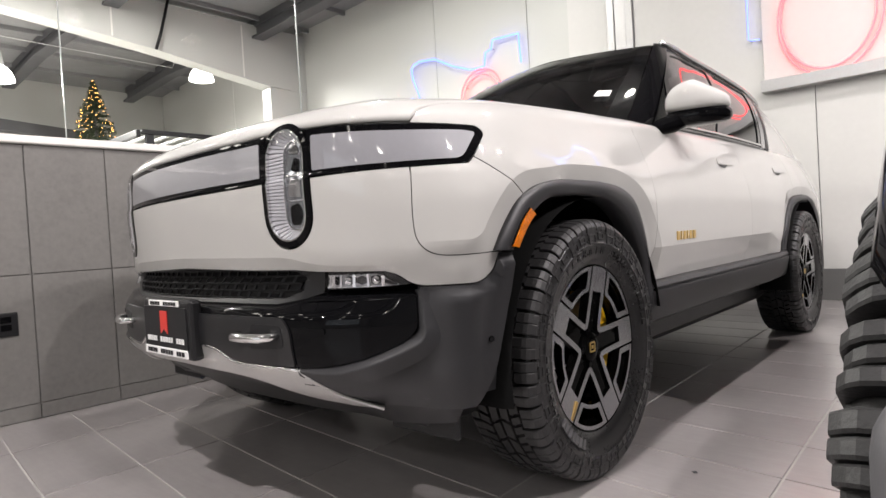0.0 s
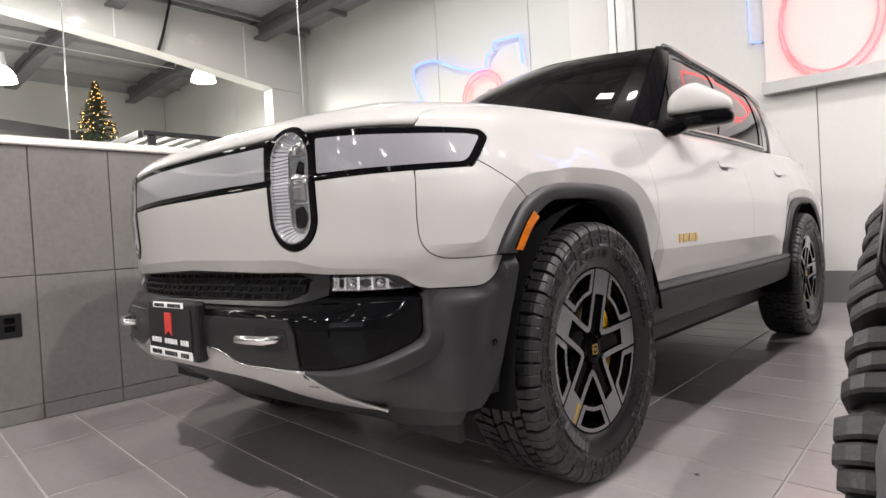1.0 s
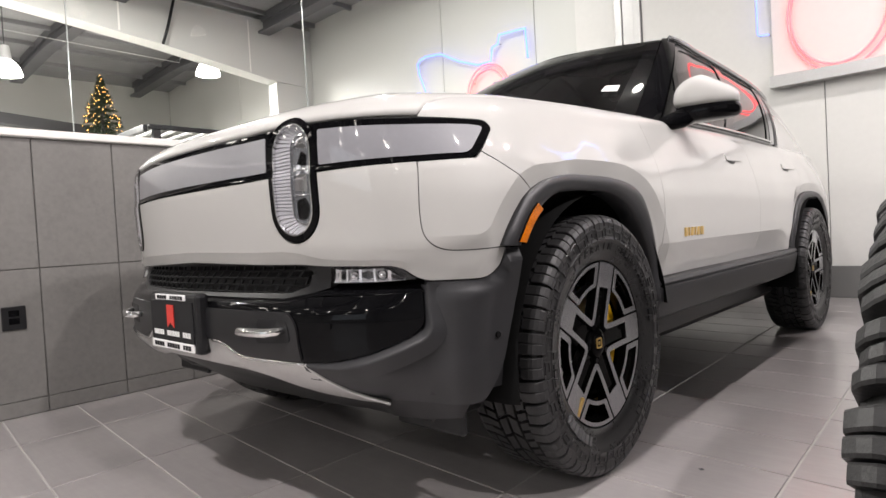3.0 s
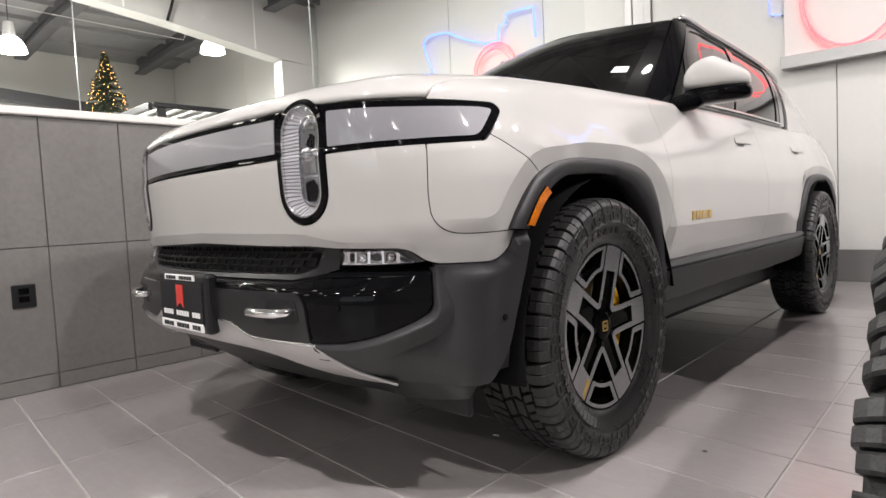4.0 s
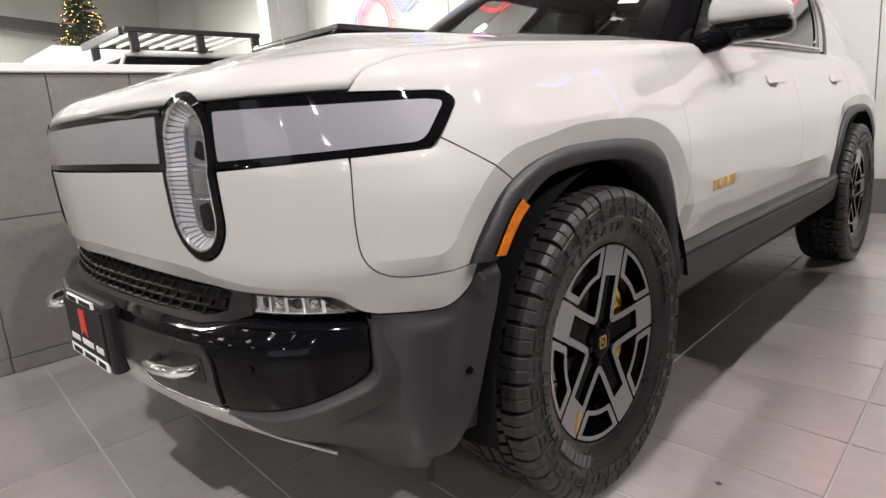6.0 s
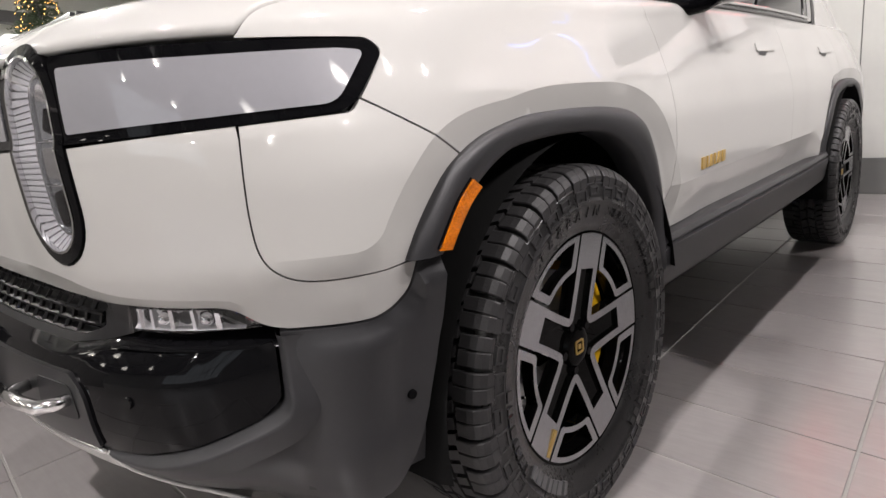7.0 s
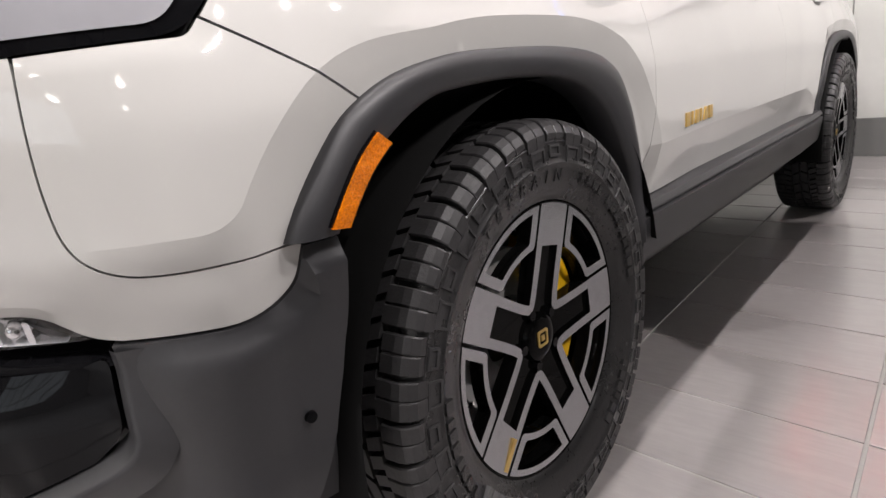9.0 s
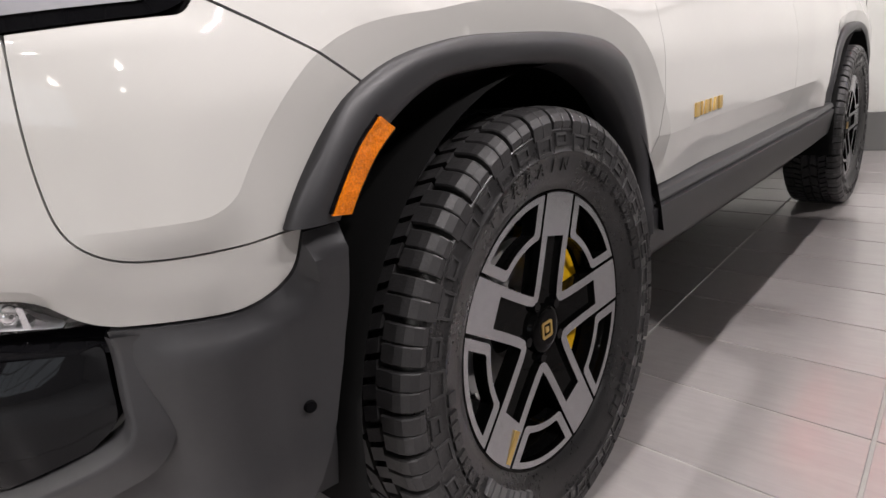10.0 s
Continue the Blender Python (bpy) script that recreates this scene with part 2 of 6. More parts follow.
# entrance wall behind the camera, with a tall gridded window
wall_s = structure(boxed("wall_south", (-15, -13, 0), (8, -12.75, 1.6), DIM_WALL), "plain painted wall with a tall gridded window")
for lo, hi in (((-15, -13, 1.604), (-1.0, -12.75, 4.5)), ((5.5, -13, 1.604), (8, -12.75, 4.5)), ((-15, -13, 4.504), (8, -12.75, 5.5))):
    part("wall_block", (lambda m: (box(m, lo, hi), m)[1])(bmesh.new()), DIM_WALL, wall_s)
window = structure(new("window_1"), "tall gridded showroom window")
for k in range(10):
    x = -1.0 + 6.5 * k / 9
    part("mullion", (lambda m: (box(m, (x - 0.03, -12.92, 1.604), (x + 0.03, -12.82, 4.5), 0.004), m)[1])(bmesh.new()), TRIM_METAL, window)
for z in (1.634, 2.6, 3.55, 4.47):
    part("rail", (lambda m: (box(m, (-1.0, -12.91, z - 0.03), (5.5, -12.83, z + 0.03), 0.004), m)[1])(bmesh.new()), TRIM_METAL, window)
structure(boxed("backdrop", (-3, -14.4, 0), (7.5, -14.38, 6.5), material("pale_daylight", (0.86, 0.93, 1.0), 0.8, var=0, emit=1.1), bevel=0), "pale daylight beyond the window")
structure(boxed("wall_west", (-13.6, -13, 0), (-13.35, BY, 5.0), WHITE_WALL), "plain white far wall")
# wall panels with open joints
edges = [-13.35, -9.9, -7.3, -4.07, -2.45, -1.34]
for a, b in zip(edges, edges[1:]):
    part("wall_panel", (lambda m: (box(m, (a + 0.004, BY, 0.0), (b - 0.004, BY + 0.02, 5.3), 0.003), m)[1])(bmesh.new()), WHITE_WALL, wall_back)
for a, b in ((-1.02, 0.73), (0.73, 2.4), (2.4, 4.1), (4.1, 8.0)):
    part("wall_panel", (lambda m: (box(m, (a + 0.004, BY - 0.004, 0.0), (b - 0.004, BY + 0.02, 5.3), 0.003), m)[1])(bmesh.new()), WHITE_WALL, wall_back)
# aluminium post between the panels
for x0, x1, d in ((-1.335, -1.25, 0.03), (-1.245, -1.11, 0.012), (-1.105, -1.025, 0.035)):
    part("post_strip", (lambda m: (box(m, (x0, BY - d, 0.0), (x1, BY + 0.018, 5.2), 0.004), m)[1])(bmesh.new()), TRIM_METAL, wall_back, "brushed aluminium post")
structure(boxed("skirting", (-1.7, BY - 0.02, 0), (8, BY - 0.006, 0.3), SKIRT), "dark skirting along the white wall")
# low tiled wall with a white cap and glass above
half_wall = structure(boxed("half_wall", (WX - 0.2, -4.2, 0), (WX - 0.008, BY - 0.003, 1.425), WALL_GROUT, bevel=0), "low partition wall clad in large grey tiles")
for z0, z1 in ((0.003, 0.078), (0.082, 0.748), (0.752, 1.424)):
    for k in range(-16, 15):
        y0 = -0.915 + 0.386 * k
        if y0 + 0.386 > BY or y0 < -4.19:
            continue
        part("wall_tile", (lambda m: (box(m, (WX - 0.01, y0 + 0.0025, z0), (WX, y0 + 0.3835, z1), 0.002), m)[1])(bmesh.new()), WALL_TILE, half_wall)
structure(boxed("wall_cap", (WX - 0.22, -4.24, 1.425), (WX + 0.025, BY - 0.004, 1.468), CAP_WHITE, bevel=0.006), "white painted cap on the low wall")
GLASS_EDGE = material("polished_glass_edge", (0.30, 0.32, 0.31), 0.2, var=0.05)
screen = structure(new("glass_screen"), "frameless clear glass panels on the low wall")
y = -0.68 - 1.57
while y < BY - 0.1:
    b = min(y + 1.57, BY - 0.02)
    g = part("pane", (lambda m: (box(m, (WX - 0.106, y + 0.004, 1.469), (WX - 0.094, b - 0.004, 4.2), 0.0015), m)[1])(bmesh.new()), PARTITION_GLASS, screen)
    g.visible_shadow = False
    if b < 1.5:
        part("pane_edge", (lambda m: (box(m, (WX - 0.107, b - 0.002, 1.469), (WX - 0.093, b + 0.002, 4.2), 0.001), m)[1])(bmesh.new()), GLASS_EDGE, screen, "polished glass edge")
    y += 1.57
# boxed header with a sloping underside, and the wall stub beneath it
bm = bmesh.new()
q = [(-9.0, 4.6), (-9.0, 4.58), (0.28, 4.09), (2.26, 3.88), (4.05, 3.62), (BY - 0.004, 3.58), (BY - 0.004, 4.62)]
for x in (-7.3, -7.6):
    q_ = [bm.verts.new((x, a, b)) for a, b in q]
    bm.faces.new(q_ if x > -7.5 else q_[::-1])
    if x > -7.5:
        first = q_
for i in range(len(q)):
    bm.faces.new((first[i - 1], first[i], q_[i], q_[i - 1]))
bmesh.ops.recalc_face_normals(bm, faces=bm.faces)
header = structure(link_mesh("header_beam", bm, WHITE_WALL), "white boxed header beam with a sloping underside")
for y_, z_ in ((1.60, 3.97), (3.65, 3.70)):
    part("cover_strip", (lambda m: (box(m, (-7.298, y_ - 0.012, z_), (-7.29, y_ + 0.012, 4.56), 0.002), m)[1])(bmesh.new()), CAP_WHITE, header)
structure(boxed("wall_stub", (-7.58, 4.15, 0), (-7.32, BY - 0.004, 3.6), WHITE_WALL), "white wall end under the header beam")
# dark beam along the far wall, and a cable in front of the header
bm = bmesh.new()
for x0, x1 in ((-12.95, -12.7),):
    vs = [bm.verts.new((x, y_, z_)) for x in (x0, x1) for y_, z_ in ((-7.0, 4.18), (2.9, 3.36), (2.9, 3.58), (-7.0, 4.42))]
    for f in ((0, 1, 2, 3), (7, 6, 5, 4), (0, 4, 5, 1), (1, 5, 6, 2), (2, 6, 7, 3), (3, 7, 4, 0)):
        bm.faces.new([vs[k] for k in f])
bmesh.ops.recalc_face_normals(bm, faces=bm.faces)
structure(link_mesh("far_beam", bm, STEEL), "dark steel beam along the far wall")
bm = bmesh.new()
tube(bm, [(-7.2, 2.42, 4.75), (-7.2, 2.33, 4.4), (-7.2, 2.25, 4.1), (-7.2, 2.17, 3.86)], 0.022, 8)
tagged(link_mesh("hanging_cable", bm, SATIN_BLACK, smooth=True), "black cable hanging in front of the header beam", "cable")
# pale conduit slung under the far bay's roof
bm = bmesh.new()
tube(bm, [(-9.0, 3.26, 4.74), (-9.0, 3.25, 4.25), (-9.0, 3.22, 4.17), (-9.0, 1.6, 4.20), (-9.0, -0.4, 4.25), (-9.0, -3.0, 4.30)], 0.008, 8)
tagged(link_mesh("conduit", bm, TRIM_METAL, smooth=True), "pale thin conduit slung under the dark metal roof", "conduit")
# outlet on the low wall
bm = bmesh.new()
box(bm, (WX, -1.095, 0.445), (WX + 0.008, -0.99, 0.565), 0.004, 2)
outlet = tagged(link_mesh("wall_outlet", bm, SATIN_BLACK), "black double power outlet on the grey wall", "outlet")
for zz in (0.475, 0.515):
    part("socket", (lambda m: (box(m, (WX + 0.008, -1.066, zz), (WX + 0.011, -1.02, zz + 0.03), 0.002), m)[1])(bmesh.new()), GLOSS_BLACK, outlet)

# ---- neon signs and the sign ledge ----
def neon(name, loops, mat, label, y=BY - 0.07, closed=False, r=0.009):
    ob = None
    for pts in loops:
        bm = bmesh.new()
        tube(bm, [(x, y, z) for x, z in pts], r, 8, closed)
        if ob is None:
            ob = tagged(link_mesh(name, bm, mat, smooth=True), label, "neon sign")
        else:
            part("tube", bm, mat, ob, smooth=True)
    for x, z in [p for pts in loops for p in pts[::max(1, len(pts) // 5)]]:
        bm = bmesh.new()
        tube(bm, [(x, y + 0.008, z), (x, BY - 0.003, z)], 0.006, 6)
        part("standoff", bm, TRIM_METAL, ob)
    return ob


def oval(cx, cz, rx, rz, n=40, a0=0, a1=360):
    return [(cx + rx * math.cos(radians(a)), cz + rz * math.sin(radians(a))) for a in np.linspace(a0, a1, n, endpoint=(a1 - a0) < 360)]


neon("blue_neon_outline", [[(-6.0, 2.62), (-5.87, 2.82), (-5.6, 2.99), (-5.2, 2.95), (-4.97, 2.67), (-4.88, 2.64), (-4.38, 2.93), (-4.50, 3.23), (-4.52, 3.38), (-4.46, 3.43), (-4.34, 3.455), (-4.04, 3.42), (-3.7, 3.24), (-3.36, 3.11), (-3.13, 3.11), (-3.10, 3.28), (-3.0, 3.31), (-2.97, 3.42), (-2.55, 3.40), (-2.53, 3.02)]], NEON_BLUE, "blue neon outline sign on the white wall", r=0.013)
neon("red_neon_ring", [oval(-3.21, 2.71, 0.36, 0.37), oval(-3.22, 2.69, 0.31, 0.32)], NEON_RED, "red neon ring on the white wall", closed=True)
neon("red_neon_ring", [oval(-5.53, 2.56, 0.38, 0.40), oval(-5.53, 2.54, 0.33, 0.35)], NEON_RED, "red neon ring on the white wall", closed=True)
neon("red_neon_ring", [oval(0.875, 2.66, 0.42, 0.55), oval(0.86, 2.67, 0.38, 0.50)], NEON_RED, "large red neon ring above the aluminium ledge", closed=True, r=0.009)
neon("blue_neon_outline", [[(2.55, 3.6), (2.40, 2.9), (2.52, 2.8), (2.52, 2.3)]], NEON_BLUE_BRIGHT, "blue neon zigzag outline on the white wall")
neon("blue_neon_corner", [[(0.19, 4.2), (0.19, 2.60), (0.205, 2.585), (0.29, 2.575)]], NEON_BLUE, "blue neon corner tube beside the sign", r=0.005)
# white panel with the red neon's pink glow mixed into its colour
SIGN_NEON_TINT = material("sign_panel_neon_tint", (0.57, 0.53, 0.515), 0.4, var=0.02, scale=1.3)
sign = tagged(boxed("sign_panel", (0.31, BY - 0.05, 2.16), (4.6, BY - 0.005, 4.4), SIGN_NEON_TINT, bevel=0.004), "white backing panel behind the neon ring", "sign panel")
part("ledge", (lambda m: (box(m, (0.29, BY - 0.12, 2.04), (4.6, BY - 0.006, 2.157), 0.006), m)[1])(bmesh.new()), TRIM_METAL, sign, "brushed aluminium ledge")

# ---- high-bay lamps ----
def bell(bm, r, h, n=28):
    prof_ = [(0.03, h), (0.28 * r, h), (0.62 * r, 0.82 * h), (0.86 * r, 0.5 * h), (0.97 * r, 0.18 * h), (r, 0), (0.97 * r, 0.0), (0.83 * r, 0.48 * h), (0.58 * r, 0.78 * h), (0.03, 0.94 * h)]
    rows = [[bm.verts.new((rr * math.cos(2 * math.pi * k / n), rr * math.sin(2 * math.pi * k / n), z)) for rr, z in prof_] for k in range(n)]
    for a, b in zip(rows, rows[1:] + rows[:1]):
        for j in range(len(prof_) - 1):
            bm.faces.new((a[j], b[j], b[j + 1], a[j + 1]))
    bmesh.ops.recalc_face_normals(bm, faces=bm.faces)


bm = bmesh.new()
bell(bm, 0.2, 0.22)
BELL = bpy.data.meshes.new("shade")
bm.to_mesh(BELL)
bm.free()
BELL.materials.append(LAMP_GLOW)
BELL.shade_smooth()
FAR_BAYS = [(x, y, 3.7) for x in (-6.4, -4.3, -2.2) for y in (-8.6, -6.6, -4.9)] + [(0.9, -4.9, 3.7), (1.0, -7.2, 3.7)]
# the unseen fill lamps of HIGH_BAYS get a bell and stem as well
for bx, by, bz in [h[:3] for h in HIGH_BAYS] + FAR_BAYS:
    top = float(np.interp(bx, [p[0] for p in prof], [p[1] for p in prof]))
    bm = bmesh.new()
    bmesh.ops.create_cone(bm, cap_ends=True, segments=20, radius1=0.085, radius2=0.06, depth=0.2, matrix=Matrix.Translation((bx, by, bz + 0.34)))
    hb = tagged(link_mesh("high_bay_lamp", bm, TRIM_METAL, smooth=False), "lit high-bay lamp with a glowing bell shade", "lamp", "high-bay lamps")
    o = new("shade", BELL)
    o.parent = hb
    o.location = (bx, by, bz + 0.03)
    o.scale = (1, 1, 1) if bx < -4 else (0.72, 0.72, 0.8)
    o.visible_shadow = False
    bm = bmesh.new()
    tube(bm, [(bx, by, bz + 0.43), (bx, by, top - 0.02)], 0.008, 6)
    part("stem", bm, STEEL, hb)

# ---- the white car: its outer skin as one surface ----
def hermite(xs, ys, x):
    """Smooth monotone curve through knots."""
    xs, ys, x = np.asarray(xs, float), np.asarray(ys, float), np.asarray(x, float)
    h = np.diff(xs)
    dl = np.diff(ys) / h
    m = np.zeros(len(xs))
    m[0], m[-1] = dl[0], dl[-1]
    for i in range(1, len(xs) - 1):
        m[i] = 0 if dl[i - 1] * dl[i] <= 0 else 2 * dl[i - 1] * dl[i] / (dl[i - 1] + dl[i])
    i = np.clip(np.searchsorted(xs, x) - 1, 0, len(xs) - 2)
    t = np.clip((x - xs[i]) / h[i], 0, 1)
    return (2 * t**3 - 3 * t**2 + 1) * ys[i] + (t**3 - 2 * t**2 + t) * h[i] * m[i] + (3 * t**2 - 2 * t**3) * ys[i + 1] + (t**3 - t**2) * h[i] * m[i + 1]


# half plan of the skin at bumper height, nose to tail
PLAN = [(0, -0.955), (0.2, -0.952), (0.4, -0.94), (0.55, -0.919), (0.66, -0.89), (0.758, -0.846), (0.836, -0.783), (0.893, -0.708), (0.932, -0.625), (0.955, -0.53), (0.966, -0.42), (0.969, -0.25), (0.968, 0.0), (0.965, 0.8), (0.955, 2.2), (0.945, 3.1), (0.925, 3.6), (0.89, 3.9), (0.82, 4.06), (0.7, 4.13), (0.4, 4.17), (0, 4.18)]
_k = np.array(PLAN)
_kl = np.concatenate([[0], np.cumsum(np.hypot(*np.diff(_k, axis=0).T))])
_fine = np.linspace(0, _kl[-1], 1600)
_tan = np.zeros_like(_k)
_tan[1:-1] = (_k[2:] - _k[:-2]) / (_kl[2:] - _kl[:-2])[:, None]
_tan[0], _tan[-1] = (1, 0), (-1, 0)


def _curve(l):
    i = np.clip(np.searchsorted(_kl, l) - 1, 0, len(_kl) - 2)
    h = (_kl[i + 1] - _kl[i])[:, None]
    t = ((l - _kl[i]) / (_kl[i + 1] - _kl[i]))[:, None]
    return (2 * t**3 - 3 * t**2 + 1) * _k[i] + (t**3 - 2 * t**2 + t) * h * _tan[i] + (3 * t**2 - 2 * t**3) * _k[i + 1] + (t**3 - t**2) * h * _tan[i + 1]


REF = _curve(_fine)
REFL = np.concatenate([[0], np.cumsum(np.hypot(*np.diff(REF, axis=0).T))])
_d = np.gradient(REF, axis=0)
_d /= np.hypot(*_d.T)[:, None]
NORM = np.stack([-_d[:, 1] * -1, _d[:, 0] * -1], 1)
LMAX = REFL[-1]


def s_x(x):
    """Girth coordinate of a point of the nose by its x."""
    return float(np.interp(x, REF[:500, 0], REFL[:500]))


def s_y(y):
    """Girth coordinate of a point of the flank by its y."""
    return float(np.interp(y, REF[:, 1], REFL))


S_CORNER0, S_CORNER1 = 0.62, 1.15
FRONT_PROF = ([0.2, 0.33, 0.38, 0.43, 0.48, 0.56, 0.62, 0.68, 0.72, 0.80, 0.90, 1.00, 1.06, 1.10, 1.2], [0.32, 0.20, 0.12, 0.05, 0.012, 0.0, 0.0, 0.034, 0.044, 0.040, 0.032, 0.028, 0.030, 0.034, 0.06])
SIDE_PROF = ([0.2, 0.33, 0.40, 0.46, 0.52, 0.62, 0.70, 0.78, 0.90, 1.00, 1.08, 1.15, 1.22, 1.30], [0.12, 0.03, 0.010, 0.008, 0.016, 0.018, 0.010, 0.005, 0.004, 0.018, 0.040, 0.062, 0.090, 0.115])


CROWN = 0.105


def z_shoulder(y):
    """Height at which the skin begins to roll over into the bonnet."""
    return hermite([-1.0, -0.6, -0.3, 0.0, 0.4, 0.8, 1.2, 2.0, 4.2], [1.088, 1.112, 1.132, 1.152, 1.18, 1.206, 1.222, 1.233, 1.225], y)


def roll_r(y):
    """Radius of that roll."""
    return hermite([-1.0, -0.3, 0.5, 1.0, 4.2], [0.085, 0.08, 0.062, 0.04, 0.03], y)


def smooth01(a, b, x):
    t = np.clip((np.asarray(x, float) - a) / (b - a), 0, 1)
    return t * t * (3 - 2 * t)


def inset(s, z):
    w = smooth01(S_CORNER0, S_CORNER1, s)
    return (1 - w) * hermite(*FRONT_PROF, z) + w * hermite(*SIDE_PROF, z)


WHEELS = (0.0, 3.075)
WHEEL_R, HUB_Z = 0.425, 0.425


def crest(c, y):
    """How far from the wheel the brow's fold lies."""
    return 0.60 + 0.037 * smooth01(0.25, 0.5, c - y) - 0.03 * smooth01(0.35, 0.5, y - c)


def dish_edge(d, z, top=0.803, r=0.026):
    """Signed distance to the rim of the corner panel's dish: the brow's fold and the fold above the lower edge, joined by a round corner."""
    h = z - top
    return np.where(np.minimum(d, h) < r, r - np.hypot(np.maximum(r - d, 0), np.maximum(r - h, 0)), np.minimum(d, h))


def arch_bulge(s, y, z):
    """The flanks swell into a brow round each wheel; the nose's corner panel and the doors' feet are dished."""
    y, z = np.asarray(y), np.asarray(z)
    out = 0.0
    for c, b in ((0.0, 0.040), (3.075, 0.03)):
        r = (np.abs(y - c) ** 3 + np.abs(z - 0.42) ** 3) ** (1 / 3)
        b = b * (1 - 0.6 * smooth01(0.0, 0.42, (y - c) if c < 1 else (c - y)))
        fold = 0.38 * np.clip(crest(c, y) - r, 0, 0.06)
        if c < 1:
            dish = 0.2 * np.clip(-dish_edge(r - crest(c, y), z), 0, 0.038) * smooth01(0.72, 0.765, z) * smooth01(0.93, 0.99, s) * (1 - smooth01(-0.42, -0.36, y))
            fold = np.maximum(fold, dish)
        out = out + b * (1 - smooth01(0.60, 1.0, r)) - fold
    foot = 0.29 * np.clip(0.728 - z, 0, 0.14) * smooth01(0.478, 0.498, y) * (1 - smooth01(2.2, 2.38, y + (z - 0.7)))
    return out - foot


def lip_line(a):
    """Height of the fold above the fascia's lower edge."""
    return hermite([0.0, 0.25, 0.5, 0.56, 0.63, 0.69, 0.82, 0.885, 0.915, 1.2], [0.798, 0.793, 0.786, 0.781, 0.767, 0.758, 0.753, 0.749, 0.736, 0.70], a)


def skin(s, v, off=0.0):
    """The outer skin: s runs round the plan from the nose, v is the height and, past the shoulder, the way over the roll. off: outwards."""
    s, v = np.atleast_1d(np.asarray(s, float)), np.atleast_1d(np.asarray(v, float))
    sg, a = np.sign(s) + (s == 0), np.abs(s)
    x, y = np.interp(a, REFL, REF[:, 0]), np.interp(a, REFL, REF[:, 1])
    nx, ny = np.interp(a, REFL, NORM[:, 0]), np.interp(a, REFL, NORM[:, 1])
    zs, rr = z_shoulder(y), roll_r(y)
    over = np.maximum(v - zs, 0)
    ang = np.minimum(over / rr, math.pi / 2)
    far = np.maximum(over - rr * math.pi / 2, 0)
    z0 = np.minimum(v, zs)
    i = inset(a, z0) + rr * (1 - np.cos(ang)) + far
    side = smooth01(0.85, 1.1, a)
    i = i - side * arch_bulge(a, y, v) + 0.3 * np.clip(v - 0.984, 0, 0.016) * (1 - smooth01(1.08, 1.16, a))
    i = i + 0.28 * np.clip(lip_line(a) - v, 0, 0.04) * smooth01(0.715, 0.732, v) * (1 - smooth01(0.905, 0.935, a))
    up = z_shoulder(y - ny * i) + roll_r(y - ny * i) - zs - rr
    z = z0 + (rr + up) * np.sin(ang) + CROWN * (1 - (1 - np.minimum(far, 0.8) / 0.8) ** 2)
    h = np.cos(ang)
    p = np.stack([x - nx * i + nx * h * off, y - ny * i + ny * h * off, z + np.sin(ang) * off], 1)
    # fuller front corner
    w = 0.038 * smooth01(0.35, 0.65, a) * (1 - smooth01(1.2, 1.6, a)) * smooth01(0.66, 0.80, p[:, 2]) * (1 - smooth01(1.11, 1.19, p[:, 2])) * (sg > 0)
    p += w[:, None] * np.stack([np.full(len(w), 0.65), np.full(len(w), -0.76), np.clip(1.0 - p[:, 2], 0, 1) / 1.35], 1)
    p[:, 1] += 0.030 * smooth01(0.1, 0.62, a) * (1 - smooth01(0.9, 1.4, a)) * (sg < 0)
    p[:, 0] *= sg
    return p


def round_poly(pts, n=5):
    """A closed outline: each corner (a, b, radius) rounded off."""
    out = []
    m = len(pts)
    for i in range(m):
        p = Vector(pts[i][:2])
        r = pts[i][2] if len(pts[i]) > 2 else 0.0
        if not r:
            out.append(p)
            continue
        a, b = Vector(pts[i - 1][:2]) - p, Vector(pts[(i + 1) % m][:2]) - p
        q = min(r, a.length * 0.49, b.length * 0.49)
        p0, p1 = p + a.normalized() * q, p + b.normalized() * q
        out += [p0 * (1 - t) ** 2 + p * 2 * t * (1 - t) + p1 * t * t for t in (k / n for k in range(n + 1))]
    return out


